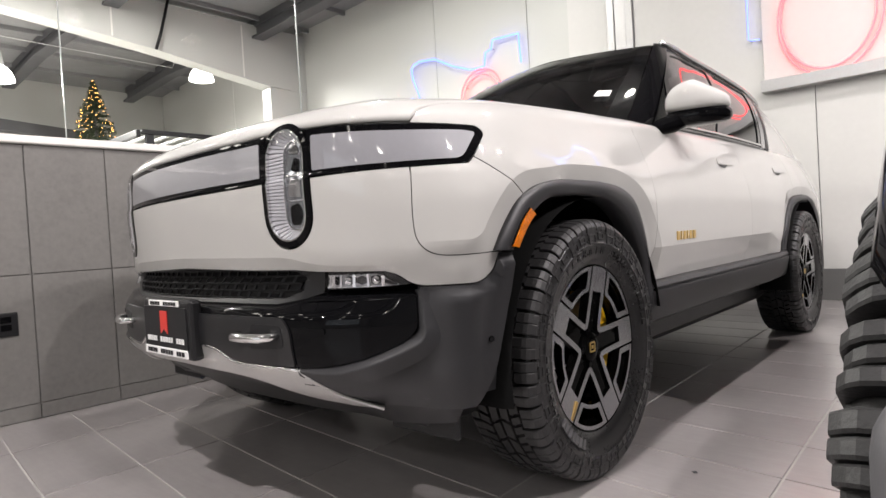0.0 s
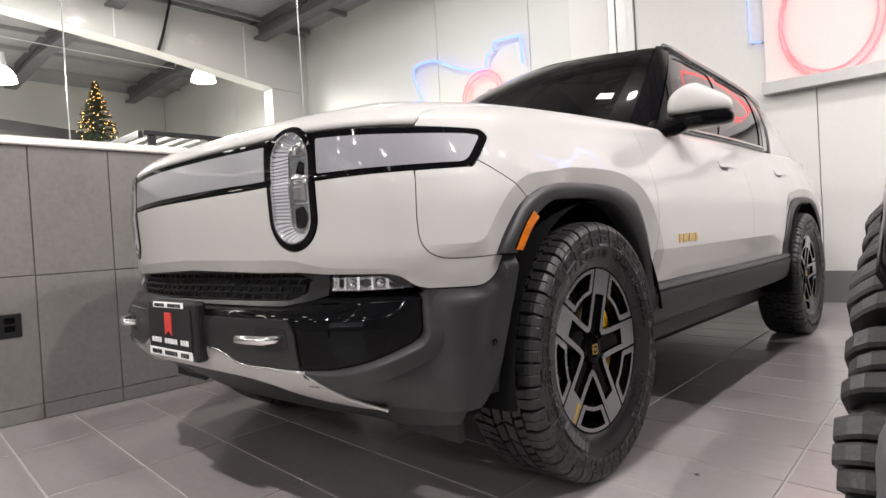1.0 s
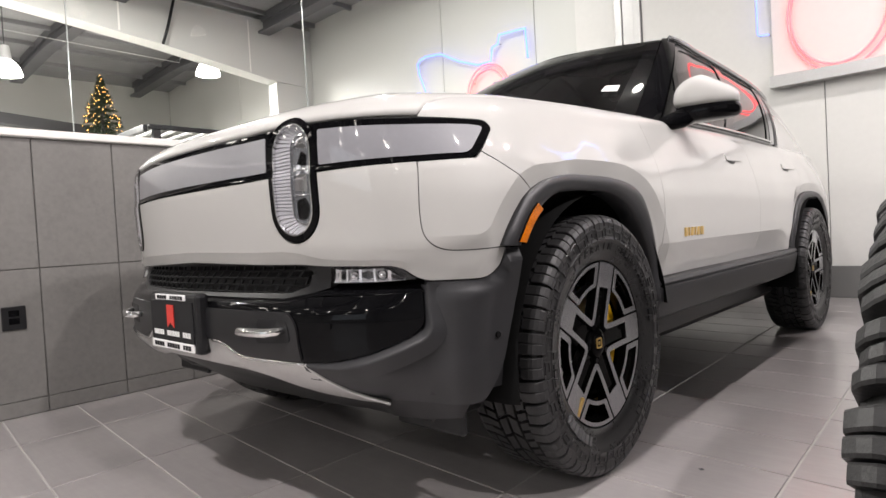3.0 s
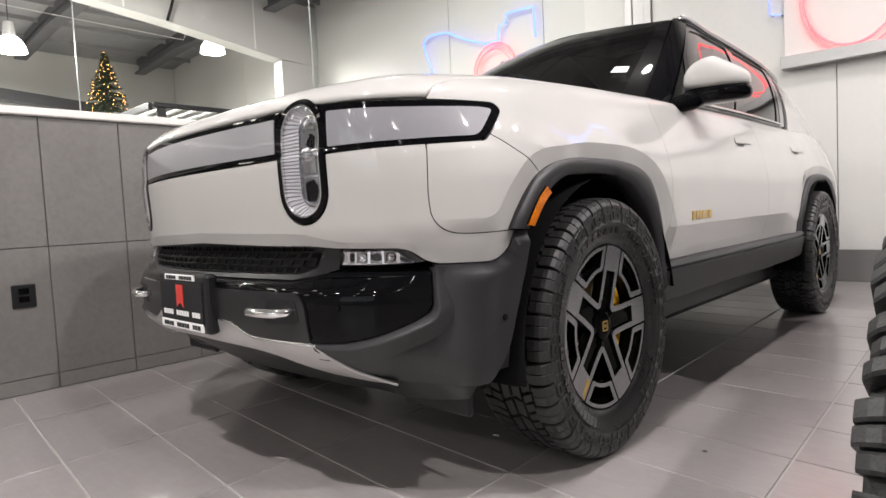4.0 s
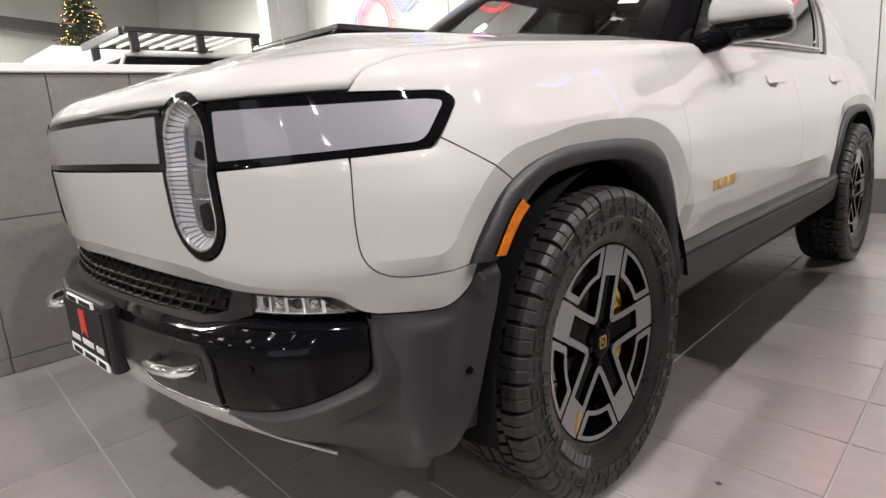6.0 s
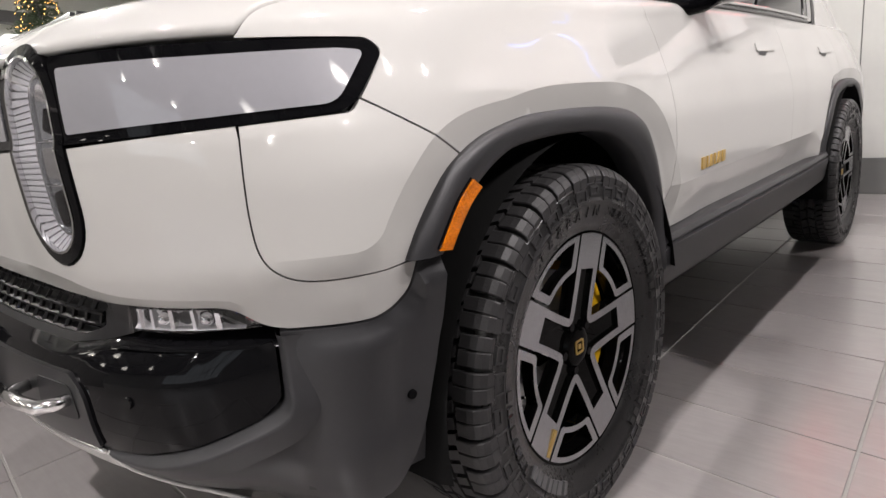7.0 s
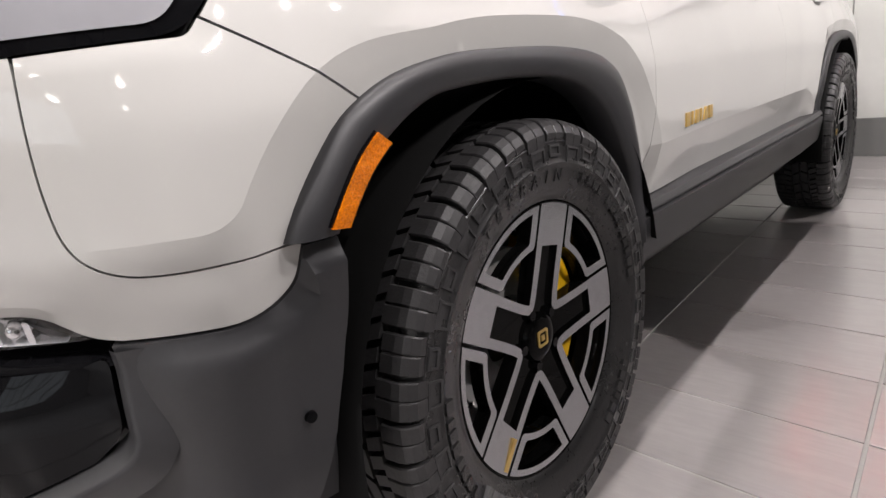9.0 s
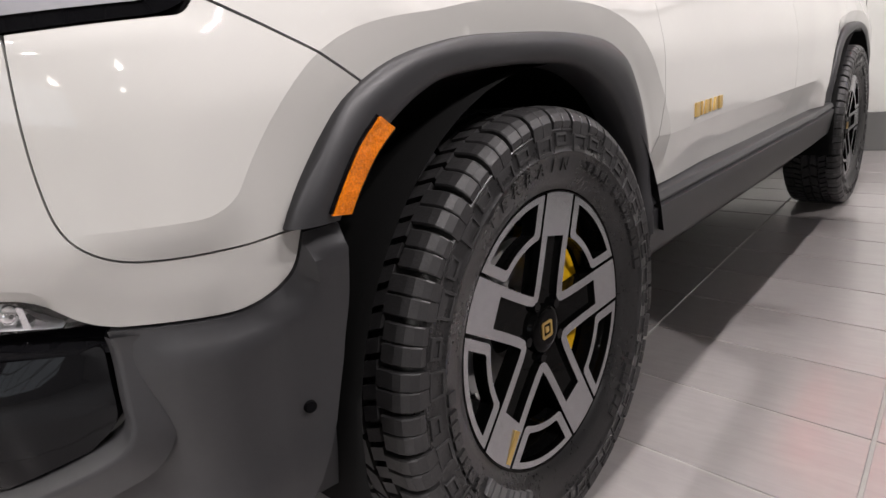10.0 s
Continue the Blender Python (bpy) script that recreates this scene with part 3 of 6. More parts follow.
def fold_lines():
    """The sharp folds of the flank in (s, v): round both wheels, under the corner panel and along the doors."""
    def solve(f, lo, hi):
        for _ in range(34):
            m = (lo + hi) / 2
            lo, hi = (m, hi) if f(m) < 0 else (lo, m)
        return (lo + hi) / 2

    def gap(c, y, z):
        return (abs(y) ** 3 + abs(z - 0.42) ** 3) ** (1 / 3) - float(crest(c, y + c))

    lines = []
    top, rad = 0.803, 0.026
    for c in (0.0, 3.075):
        ln = []
        for a in np.radians(np.arange(157, 22, -2.0)):
            m = solve(lambda q: gap(c, q * math.cos(a), 0.42 + q * math.sin(a)), 0.3, 0.9)
            y, z = m * math.cos(a), 0.42 + m * math.sin(a)
            if c > 1 or y > 0 or z > top + rad:
                ln.append((s_y(c + y), z))
        if c < 1:
            y0 = -solve(lambda q: gap(0.0, -q, top + rad) - rad, 0.3, 0.9)
            turn = []
            for a in np.radians(np.arange(90, -1, -9.0)):
                u, w = math.cos(a), -math.sin(a)
                m = solve(lambda q: -float(dish_edge(gap(0.0, y0 + q * u, top + rad + q * w), top + rad + q * w)), 0.0, 0.2)
                turn.append((s_y(y0 + m * u), top + rad + m * w))
            ln = [(q, top) for q in np.arange(0.962, turn[0][0] - 0.004, 0.012)] + turn + ln
        lines.append(ln)
    lines.append([(s, float(lip_line(abs(s)))) for s in np.arange(-0.91, 0.911, 0.02)])
    lines.append([(s_y(y), 0.728) for y in np.arange(0.494, 2.26, 0.03)])
    return lines


FOLDS = fold_lines()


def fill_outline(outline, step, holes=(), folds=None):
    """Points and triangles of a flat outline, with a grid inside; folds: lines kept as edges."""
    from mathutils.geometry import delaunay_2d_cdt
    loops = []
    for lp in (outline, *holes):
        q = []
        for i, p in enumerate(lp):
            b = lp[(i + 1) % len(lp)]
            k = max(1, int((b - p).length / step))
            q += [p.lerp(b, j / k) for j in range(k)]
        loops.append(q)
    verts, edges = [], []
    for q in loops:
        o = len(verts)
        verts += q
        edges += [(o + i, o + (i + 1) % len(q)) for i in range(len(q))]
    allp = np.array([(p.x, p.y) for p in verts])
    lo, hi = allp.min(0), allp.max(0)
    gx, gy = np.meshgrid(np.arange(lo[0] + step / 2, hi[0], step), np.arange(lo[1] + step / 2, hi[1], step))
    g = np.stack([gx.ravel(), gy.ravel()], 1)

    def within(q):
        inside = np.zeros(len(q), bool)
        for a, b in edges:
            (ax, ay), (bx, by) = allp[a], allp[b]
            if ay == by:
                continue
            inside ^= ((ay > q[:, 1]) != (by > q[:, 1])) & (q[:, 0] < (bx - ax) * (q[:, 1] - ay) / (by - ay) + ax)
        return inside

    g = g[within(g)]
    folded = []
    for ln in folds or ():
        q = [Vector(p) for p in ln if lo[0] - 0.05 < p[0] < hi[0] + 0.05 and lo[1] - 0.05 < p[1] < hi[1] + 0.05]
        folded += [(len(verts) + i, len(verts) + i + 1) for i in range(len(q) - 1) if (q[i + 1] - q[i]).length < 0.06]
        verts += q
    near = np.array([(p.x, p.y) for p in verts])
    if len(g):
        dmin = np.full(len(g), 9.0)
        for i in range(0, len(near), 400):
            dmin = np.minimum(dmin, np.sqrt(((g[:, None] - near[None, i:i + 400]) ** 2).sum(2)).min(1))
        g = g[dmin > step * 0.45]
    verts += [Vector(p) for p in g]
    vo, eo, fo, ov, oe, of = delaunay_2d_cdt(verts, edges + folded, [], 0, 1e-6)
    pos = np.array([(p.x, p.y) for p in vo])
    tri = np.array([tuple(f) for f in fo])
    tri = tri[within(pos[tri].mean(1))]
    rim = sorted({tuple(sorted(e)) for e, o in zip(eo, oe) if any(k < len(edges) for k in o)})
    flat = [tuple(p) for p in pos], [tuple(int(i) for i in f) for f in tri], rim
    if folds is None:
        return flat
    return *flat, {tuple(sorted(e)) for e, o in zip(eo, oe) if any(k >= len(edges) and k < len(edges) + len(folded) for k in o)}


def panel(name, pts, mat, parent, off=0.0, depth=0.012, step=0.03, label="", rounding=5, holes=(), surf=None, lip=0.0025):
    """A panel of the skin: an outline in (s, v), laid on the surface, with edges turned in."""
    surf = surf or skin
    out = round_poly(pts, rounding)
    white = surf is skin and mat == WHITE_PAINT
    lines = [[(p[0] * (1 if pts[0][0] >= 0 else -1), p[1]) for p in ln] for ln in FOLDS] if white else []
    uv, faces, rim, sharp = fill_outline(out, step, [round_poly(h, rounding) for h in holes], lines)
    uv = np.array(uv)
    top = surf(uv[:, 0], uv[:, 1], off)
    me = bpy.data.meshes.new(name)
    verts = [tuple(p) for p in top]
    tris = list(faces)
    a0 = np.cross(np.subtract(verts[tris[0][1]], verts[tris[0][0]]), np.subtract(verts[tris[0][2]], verts[tris[0][0]]))
    e = 1e-3
    q0 = surf(uv[tris[0][0], 0], uv[tris[0][0], 1], off)[0]
    q1 = surf(uv[tris[0][0], 0], uv[tris[0][0], 1], off + e)[0]
    if np.dot(a0, q1 - q0) < 0:
        tris = [t[::-1] for t in tris]
    n_face = len(tris)
    if depth and rim:
        ids = sorted({i for ed in rim for i in ed})
        low = surf(uv[ids, 0], uv[ids, 1], off - depth)
        mp = {i: len(verts) + k for k, i in enumerate(ids)}
        verts += [tuple(p) for p in low]
        ed_use = {}
        for t in tris[:n_face]:
            for k in range(3):
                ed_use[(t[k], t[(k + 1) % 3])] = 1
        for a, b in rim:
            if (a, b) in ed_use:
                a, b = b, a
            tris.append((a, b, mp[b], mp[a]))
    me.from_pydata(verts, [], tris)
    me.materials.append(mat)
    me.shade_smooth()
    me.update()
    me.set_sharp_from_angle(angle=radians(38))
    for e in me.edges:
        if tuple(sorted(e.vertices)) in sharp:
            e.use_edge_sharp = True
    ob = new(name, me)
    ob.parent = parent
    if label:
        ob["label"] = label
    return ob

# ---- the white SUV ----
SY = s_y
car = tagged(new("suv"), "pearl white electric SUV with charcoal cladding, parked on the tiled floor", "car")


def mirror_pts(pts):
    return [(-p[0], *p[1:]) for p in pts][::-1]


def pair(name, pts, mat, parent, **kw):
    """A panel on both flanks."""
    if "holes" in kw:
        kw2 = dict(kw, holes=[mirror_pts(h) for h in kw["holes"]])
    else:
        kw2 = kw
    return panel(name, pts, mat, parent, **kw), panel(name, mirror_pts(pts), mat, parent, **kw2)


def smooth_line(pts, n=4):
    """A rounder line through points."""
    p = [pts[0]] + list(pts) + [pts[-1]]
    out = []
    for i in range(1, len(p) - 2):
        for j in range(n):
            t = j / n
            out.append(tuple(0.5 * (2 * b + (c - a) * t + (2 * a - 5 * b + 4 * c - d) * t * t + (3 * b - a - 3 * c + d) * t ** 3) for a, b, c, d in zip(p[i - 1], p[i], p[i + 1], p[i + 2])))
    return out + [tuple(pts[-1])]




def stadium(cs, lo, hi, r, n=14):
    """A tall slot with round ends, in (s, v)."""
    return [(cs + r * math.cos(a), hi - r + r * math.sin(a)) for a in np.linspace(0, math.pi, n)] + [(cs + r * math.cos(a), lo + r + r * math.sin(a)) for a in np.linspace(math.pi, 2 * math.pi, n)]


HS, HLO, HHI, HR = 0.578, 0.808, 1.136, 0.088

# wheel-arch outlines round a wheel at 0, in (y, z)
FLARE_OUT = [(-0.538, 0.771), (-0.511, 0.818), (-0.472, 0.870), (-0.434, 0.908), (-0.36, 0.944), (-0.25, 0.965), (-0.14, 0.971), (0.05, 0.969), (0.22, 0.953), (0.32, 0.917), (0.378, 0.85), (0.41, 0.77), (0.44, 0.69), (0.462, 0.60), (0.470, 0.55), (0.462, 0.505)]
FLARE_IN = [(-0.470, 0.767), (-0.428, 0.830), (-0.376, 0.869), (-0.319, 0.900), (-0.25, 0.917), (-0.07, 0.923), (0.10, 0.905), (0.245, 0.842), (0.34, 0.745), (0.395, 0.66), (0.418, 0.56), (0.424, 0.50)]
REAR = 3.075


def on_flank(pts, dy=0.0):
    return [(SY(y + dy), z) for y, z in pts]


# under-skin behind the joints
for sgn in (1, -1):
    nose = [(0, 0.785), (0.945, 0.785), (0.95, 0.40), (SY(-0.52), 0.40), *on_flank(FLARE_IN[:4]), (SY(-0.3), 1.2), (SY(-0.5), 1.12), (s_x(0.6), 1.09), (0, 1.1)]
    panel("inner_shell", nose if sgn > 0 else mirror_pts(nose), SATIN_BLACK, car, off=-0.03, depth=0, step=0.025)
    flank = [(SY(-0.3), 1.2), *on_flank([(y * 1.04, z + 0.02 * (z > 0.6)) for y, z in FLARE_IN[4:]]), (SY(0.46), 0.60), (SY(REAR - 0.46), 0.60), *on_flank([(-y, z) for y, z in FLARE_IN[::-1]], REAR), (SY(REAR + 0.47), 0.45), (LMAX, 0.45), (LMAX, 1.25), (SY(1.0), 1.27), (SY(0.4), 1.2)]
    panel("flank_shell", flank if sgn > 0 else mirror_pts(flank), WHITE_PAINT, car, off=-0.024, depth=0, step=0.025)

# nose: white fascia with notches for the lamps
r_half = [(0, 0.765), (0.3, 0.757), (0.57, 0.750), (0.66, 0.743, 0.02), (0.88, 0.738, 0.03), (0.93, 0.705, 0.03), (0.96, 0.699), (1.10, 0.697, 0.03), (1.15, 0.716, 0.03), (1.172, 0.7665), *smooth_line([(1.10, 0.7655), (1.04, 0.765), (0.995, 0.7695), (0.964, 0.786), (0.946, 0.815), (0.9405, 0.86), (0.9405, 0.91), (0.943, 0.975)]), (0.9415, 0.9935)]
notch = [(HS + HR + 0.004, 0.984), *[(HS + (HR + 0.004) * math.cos(a), HLO + HR + (HR + 0.004) * math.sin(a)) for a in np.linspace(0, -math.pi, 18)], (HS - HR - 0.004, 0.986)]
half = r_half + notch
fascia_pts = half + [(-p[0], *p[1:]) for p in half[::-1]][:-1]
panel("front_fascia", fascia_pts, WHITE_PAINT, car, step=0.016, label="white painted front fascia")
corner = [*smooth_line([(0.9455, 0.975), (0.943, 0.91), (0.943, 0.86), (0.9485, 0.816), (0.966, 0.788), (0.996, 0.772), (1.04, 0.7675), (1.10, 0.768)]), (1.166, 0.7695), *on_flank(smooth_line(FLARE_OUT[1:4])), (SY(-0.414), 0.9185), (1.112, 1.0155), (1.0985, 0.9985, 0.01), (0.946, 0.9925)]
pair("corner_panel", corner, WHITE_PAINT, car, step=0.011)
fender = [(1.1152, 1.0174), (SY(-0.4108), 0.9204), *on_flank(smooth_line(FLARE_OUT[4:11])), (SY(0.414), 0.77), (SY(0.44), 0.70), (SY(0.474), 0.598), (SY(0.4985), 0.598), (SY(0.4985), 0.9), (SY(0.4985), 1.258), (SY(0.36), 1.248), (SY(-0.1), 1.218), (SY(-0.35), 1.201), (1.071, 1.176, 0.04), (0.985, 1.146, 0.03), (0.9565, 1.108), (1.12, 1.103), (1.150, 1.1015, 0.01), (1.1685, 1.083, 0.01)]
pair("fender", fender, WHITE_PAINT, car, step=0.014)

# black light-bar frame and its frosted lenses
bar_c = [(-0.497, 1.111), (-0.3, 1.114), (0, 1.115), (0.3, 1.114), (0.497, 1.111), (0.497, 0.990), (0.3, 0.992), (0, 0.993), (-0.3, 0.992), (-0.497, 0.990)]
bar_s = [(0.658, 1.107), (0.95, 1.104), (1.12, 1.100), (1.150, 1.099, 0.02), (1.166, 1.080, 0.016), (1.095, 1.001, 0.03), (0.95, 0.995), (0.658, 0.989)]
lens_r = [(0.674, 1.092, 0.006), (0.9, 1.088), (1.10, 1.087), (1.138, 1.083, 0.014), (1.078, 1.013, 0.02), (0.9, 1.008), (0.676, 1.003, 0.006)]
lens_c = [(-0.476, 1.096, 0.006), (-0.3, 1.099), (0, 1.100), (0.3, 1.099), (0.476, 1.096, 0.006), (0.478, 1.004, 0.006), (0.3, 1.006), (0, 1.007), (-0.3, 1.006), (-0.478, 1.004, 0.006)]
bar = panel("light_bar", bar_c, GLOSS_BLACK, car, off=0.002, depth=0.02, step=0.02, label="full-width unlit light bar in a gloss black frame")
pair("bar_frame", bar_s, GLOSS_BLACK, bar, off=0.002, depth=0.02, step=0.02)
panel("bar_lens", lens_c, LIGHT_BAR, bar, off=0.0045, depth=0.004, step=0.02, label="frosted grey light bar lens")
pair("bar_lens", lens_r, LIGHT_BAR, bar, off=0.0045, depth=0.004, step=0.02, label="frosted grey light bar lens")

# tall oval headlights
SMOKED = material("smoked_chrome", (0.42, 0.44, 0.46), 0.12, 0.85, var=0.05)
RIB = material("ribbed_reflector", (0.50, 0.50, 0.52), 0.4, 0.2, var=0.04)
for sgn in (1, -1):
    c = HS * sgn
    ring = stadium(c, HLO, HHI, HR)
    inner = stadium(c, HLO + 0.017, HHI - 0.017, HR - 0.017)
    lampo = panel("headlight", ring, GLOSS_BLACK, car, off=0.003, depth=0.03, step=0.015, holes=[inner], label="tall oval headlight with a ribbed reflector")
    panel("reflector_well", stadium(c, HLO + 0.012, HHI - 0.012, HR - 0.012), SATIN_BLACK, lampo, off=-0.022, depth=0, step=0.03)
    # chrome lip, ribs and dark projector column
    lip = panel("reflector_lip", inner, CHROME, lampo, off=0.004, depth=0.02, step=0.012, holes=[stadium(c, HLO + 0.0205, HHI - 0.0205, HR - 0.0205)])
    bm = bmesh.new()

    def section(cs, lo, hi, r, k):
        """A point of the slot: k runs 0..4 over right side, top, left side, bottom."""
        q, t = int(k) % 4, k % 1.0
        if q == 0:
            return Vector((cs + r, lo + r + (hi - lo - 2 * r) * t))
        if q == 1:
            return Vector((cs + r * math.cos(math.pi * t), hi - r + r * math.sin(math.pi * t)))
        if q == 2:
            return Vector((cs - r, hi - r - (hi - lo - 2 * r) * t))
        return Vector((cs - r * math.cos(math.pi * t), lo + r - r * math.sin(math.pi * t)))

    rings = []
    ribs = [(0, 14), (1, 15), (2, 17), (3, 15)]
    for q, m in ribs:
        for k in range(m):
            for f, depth_ in ((0.0, -0.004), (0.74, -0.004), (0.80, -0.010), (0.94, -0.010)):
                kk = q + (k + f) / m
                q0 = section(c, HLO + 0.021, HHI - 0.021, HR - 0.021, kk)
                q1 = section(c + 0.025 * sgn, HLO + 0.046, HHI - 0.046, 0.0365, kk)
                rings.append([bm.verts.new(skin((q0.lerp(q1, t)).x, (q0.lerp(q1, t)).y, depth_ + dd)[0]) for t, dd in ((0, 0.0), (0.5, -0.006), (1, -0.012))])
    for a, b in zip(rings, rings[1:] + rings[:1]):
        for j in range(2):
            bm.faces.new((a[j], a[j + 1], b[j + 1], b[j]))
    bmesh.ops.recalc_face_normals(bm, faces=bm.faces)
    part("reflector", bm, RIB, lampo, "silver reflector with fine ribs")
    col = stadium(c + 0.025 * sgn, HLO + 0.047, HHI - 0.047, 0.036)
    panel("projector", col, SMOKED, lampo, off=-0.014, depth=0.004, step=0.02, label="smoked projector column")
    panel("projector_rim", stadium(c + 0.025 * sgn, HLO + 0.045, HHI - 0.045, 0.038), CHROME, lampo, off=-0.0105, depth=0.006, step=0.02, holes=[stadium(c + 0.025 * sgn, HLO + 0.049, HHI - 0.049, 0.034)])
    ce = c + 0.025 * sgn
    chips = (([(-0.020, 0.868, 0.01), (0.012, 0.866, 0.01), (0.024, 0.90, 0.01), (0.010, 0.925, 0.006), (-0.022, 0.918, 0.01)], GLOSS_BLACK, -0.0125),
             ([(-0.022, 0.945, 0.004), (0.022, 0.940, 0.004), (0.022, 0.985, 0.004), (-0.016, 0.990, 0.004)], CHROME, -0.0115),
             ([(-0.014, 1.014, 0.006), (0.016, 1.005, 0.006), (0.020, 1.036, 0.006), (0.002, 1.046, 0.006)], GLOSS_BLACK, -0.0125),
             ([(-0.018, 1.056, 0.006), (0.020, 1.052, 0.006), (0.014, 1.076, 0.01), (-0.010, 1.080, 0.01)], CHROME, -0.0115))
    for chip, mat_, o_ in chips:
        outline = [(ce + sgn * a, b, rr_) for a, b, rr_ in chip]
        panel("projector_lens", outline if sgn > 0 else outline[::-1], mat_, lampo, off=o_, depth=0.003, step=0.015)
    for zz in (0.932, 0.998):
        bm = bmesh.new()
        tube(bm, [skin(ce + d_, zz, -0.011)[0] for d_ in (-0.028, 0.0, 0.028)], 0.0022, 6)
        part("projector_bar", bm, CHROME, lampo, smooth=True)
    cover = panel("lens_cover", stadium(c, HLO + 0.019, HHI - 0.019, HR - 0.019), LENS, lampo, off=0.004, depth=0, step=0.02)
    cover.visible_shadow = False

# bumper: charcoal sides, gloss black band, satin centre, silver skid lip
clad = [(0.947, 0.6955), (1.095, 0.6935, 0.03), (1.150, 0.712, 0.03), (1.172, 0.7625), (SY(-0.472), 0.763), (SY(-0.486), 0.68), (SY(-0.500), 0.59), (SY(-0.518), 0.508), (SY(-0.55), 0.43), (SY(-0.585), 0.372, 0.02), *smooth_line([(0.96, 0.376), (0.81, 0.388), (0.72, 0.412), (0.65, 0.458), (0.602, 0.494)]), (0.70, 0.502), (0.80, 0.523), (0.90, 0.556), (0.945, 0.580, 0.03)]


def clad_skin(s, v, off=0.0):
    """The skin under the bumper's charcoal sides: it steps out below its upper edge."""
    a = np.abs(np.asarray(s, float))
    brim = np.interp(a, [0.9, 1.095, 1.15, 1.172, 1.3], [0.6955, 0.6935, 0.712, 0.7625, 0.765])
    tuck = 0.15 * np.clip(0.655 - np.asarray(v), 0, 0.3) * smooth01(0.62, 1.0, a)
    return skin(s, v, off - tuck + 0.019 * np.clip((brim - np.asarray(v) - 0.004) / 0.024, 0, 1) * smooth01(0.945, 1.02, a))


pair("bumper_side", clad, DARK_CLAD, car, off=0.004, depth=0.03, step=0.014, surf=clad_skin, label="charcoal plastic bumper side")
band = [(-0.90, 0.672), (-0.62, 0.668), (-0.54, 0.652), (-0.3, 0.648), (0, 0.648), (0.3, 0.648), (0.54, 0.652), (0.62, 0.668), (0.90, 0.672), (0.935, 0.682, 0.012), (0.934, 0.592, 0.02), (0.895, 0.562), (0.79, 0.525), (0.69, 0.506), (0.595, 0.500)]
band += [(0.55, 0.512), (0.44, 0.53), (0.38, 0.56), (0, 0.565), (-0.38, 0.56), (-0.44, 0.53), (-0.55, 0.512), (-0.595, 0.500), (-0.69, 0.506), (-0.79, 0.525), (-0.895, 0.562), (-0.934, 0.592, 0.02), (-0.935, 0.682, 0.012)]
for sgn in (1, -1):
    bm = bmesh.new()
    prev = None
    edge = smooth_line([(0.597, 0.498), (0.70, 0.504), (0.80, 0.525), (0.895, 0.559), (0.934, 0.582), (0.940, 0.62), (0.941, 0.69)], 6)
    for i, (a, b) in enumerate(edge):
        a0, b0 = edge[max(i - 1, 0)]
        a1, b1 = edge[min(i + 1, len(edge) - 1)]
        d = Vector((a1 - a0, b1 - b0)).normalized()
        w = 0.004 + 0.011 * min(1, i / 7) * float(1 - 0.6 * smooth01(20, 30, i))
        rise = 0.004 + 0.013 * min(1, i / 8) * float(1 - 0.75 * smooth01(22, 32, i))
        row = [bm.verts.new(skin(sgn * (a + d.y * k), b - d.x * k, o)[0]) for k, o in ((-0.004, -0.02), (0.0, 0.002), (w * 0.85, 0.002 + rise * 0.86), (w, 0.002 + rise), (w + 0.006, 0.002 + rise * 0.93), (w + 0.042, 0.003))]
        if prev:
            for j in range(5):
                bm.faces.new((prev[j], prev[j + 1], row[j + 1], row[j]))
        prev = row
    bmesh.ops.recalc_face_normals(bm, faces=bm.faces)
    part("bumper_edge", bm, DARK_CLAD, car, smooth=True)
bumper = panel("bumper_band", band, GLOSS_BLACK, car, off=0.002, depth=0.05, step=0.022, label="gloss black front bumper band")
# shelf above the band, sloping back to the grille
bm = bmesh.new()
n = 60
prev = None
for k in range(n + 1):
    s = -0.945 + 1.89 * k / n
    edge = 0.648 + 0.024 * float(smooth01(0.5, 0.66, abs(s)))
    row = [bm.verts.new(skin(s, edge, o)[0] + np.array((0, 0, dz))) for o, dz in ((0.002, 0.0), (-0.003, 0.006), (-0.05, 0.022), (-0.07, 0.03))]
    if prev:
        for j in range(3):
            bm.faces.new((prev[j], row[j], row[j + 1], prev[j + 1]))
    prev = row
part("bumper_shelf", bm, GLOSS_BLACK, bumper, smooth=True)
pair("hook_plate", [(0.12, 0.632, 0.01), (0.56, 0.632, 0.02), (0.585, 0.60, 0.02), (0.594, 0.503, 0.01), (0.40, 0.503), (0.335, 0.507, 0.02), (0.285, 0.530, 0.02), (0.22, 0.540), (0.12, 0.543, 0.01)], material("hook_surround", (0.012, 0.012, 0.013), 0.3, var=0.06), bumper, off=0.008, depth=0.01, step=0.02, label="matt black tow hook surround")
pair("hook_pocket", [(0.44, 0.612, 0.015), (0.555, 0.612, 0.015), (0.565, 0.552, 0.015), (0.43, 0.545, 0.015)], SATIN_BLACK, bumper, off=0.0095, depth=0.004, step=0.02)
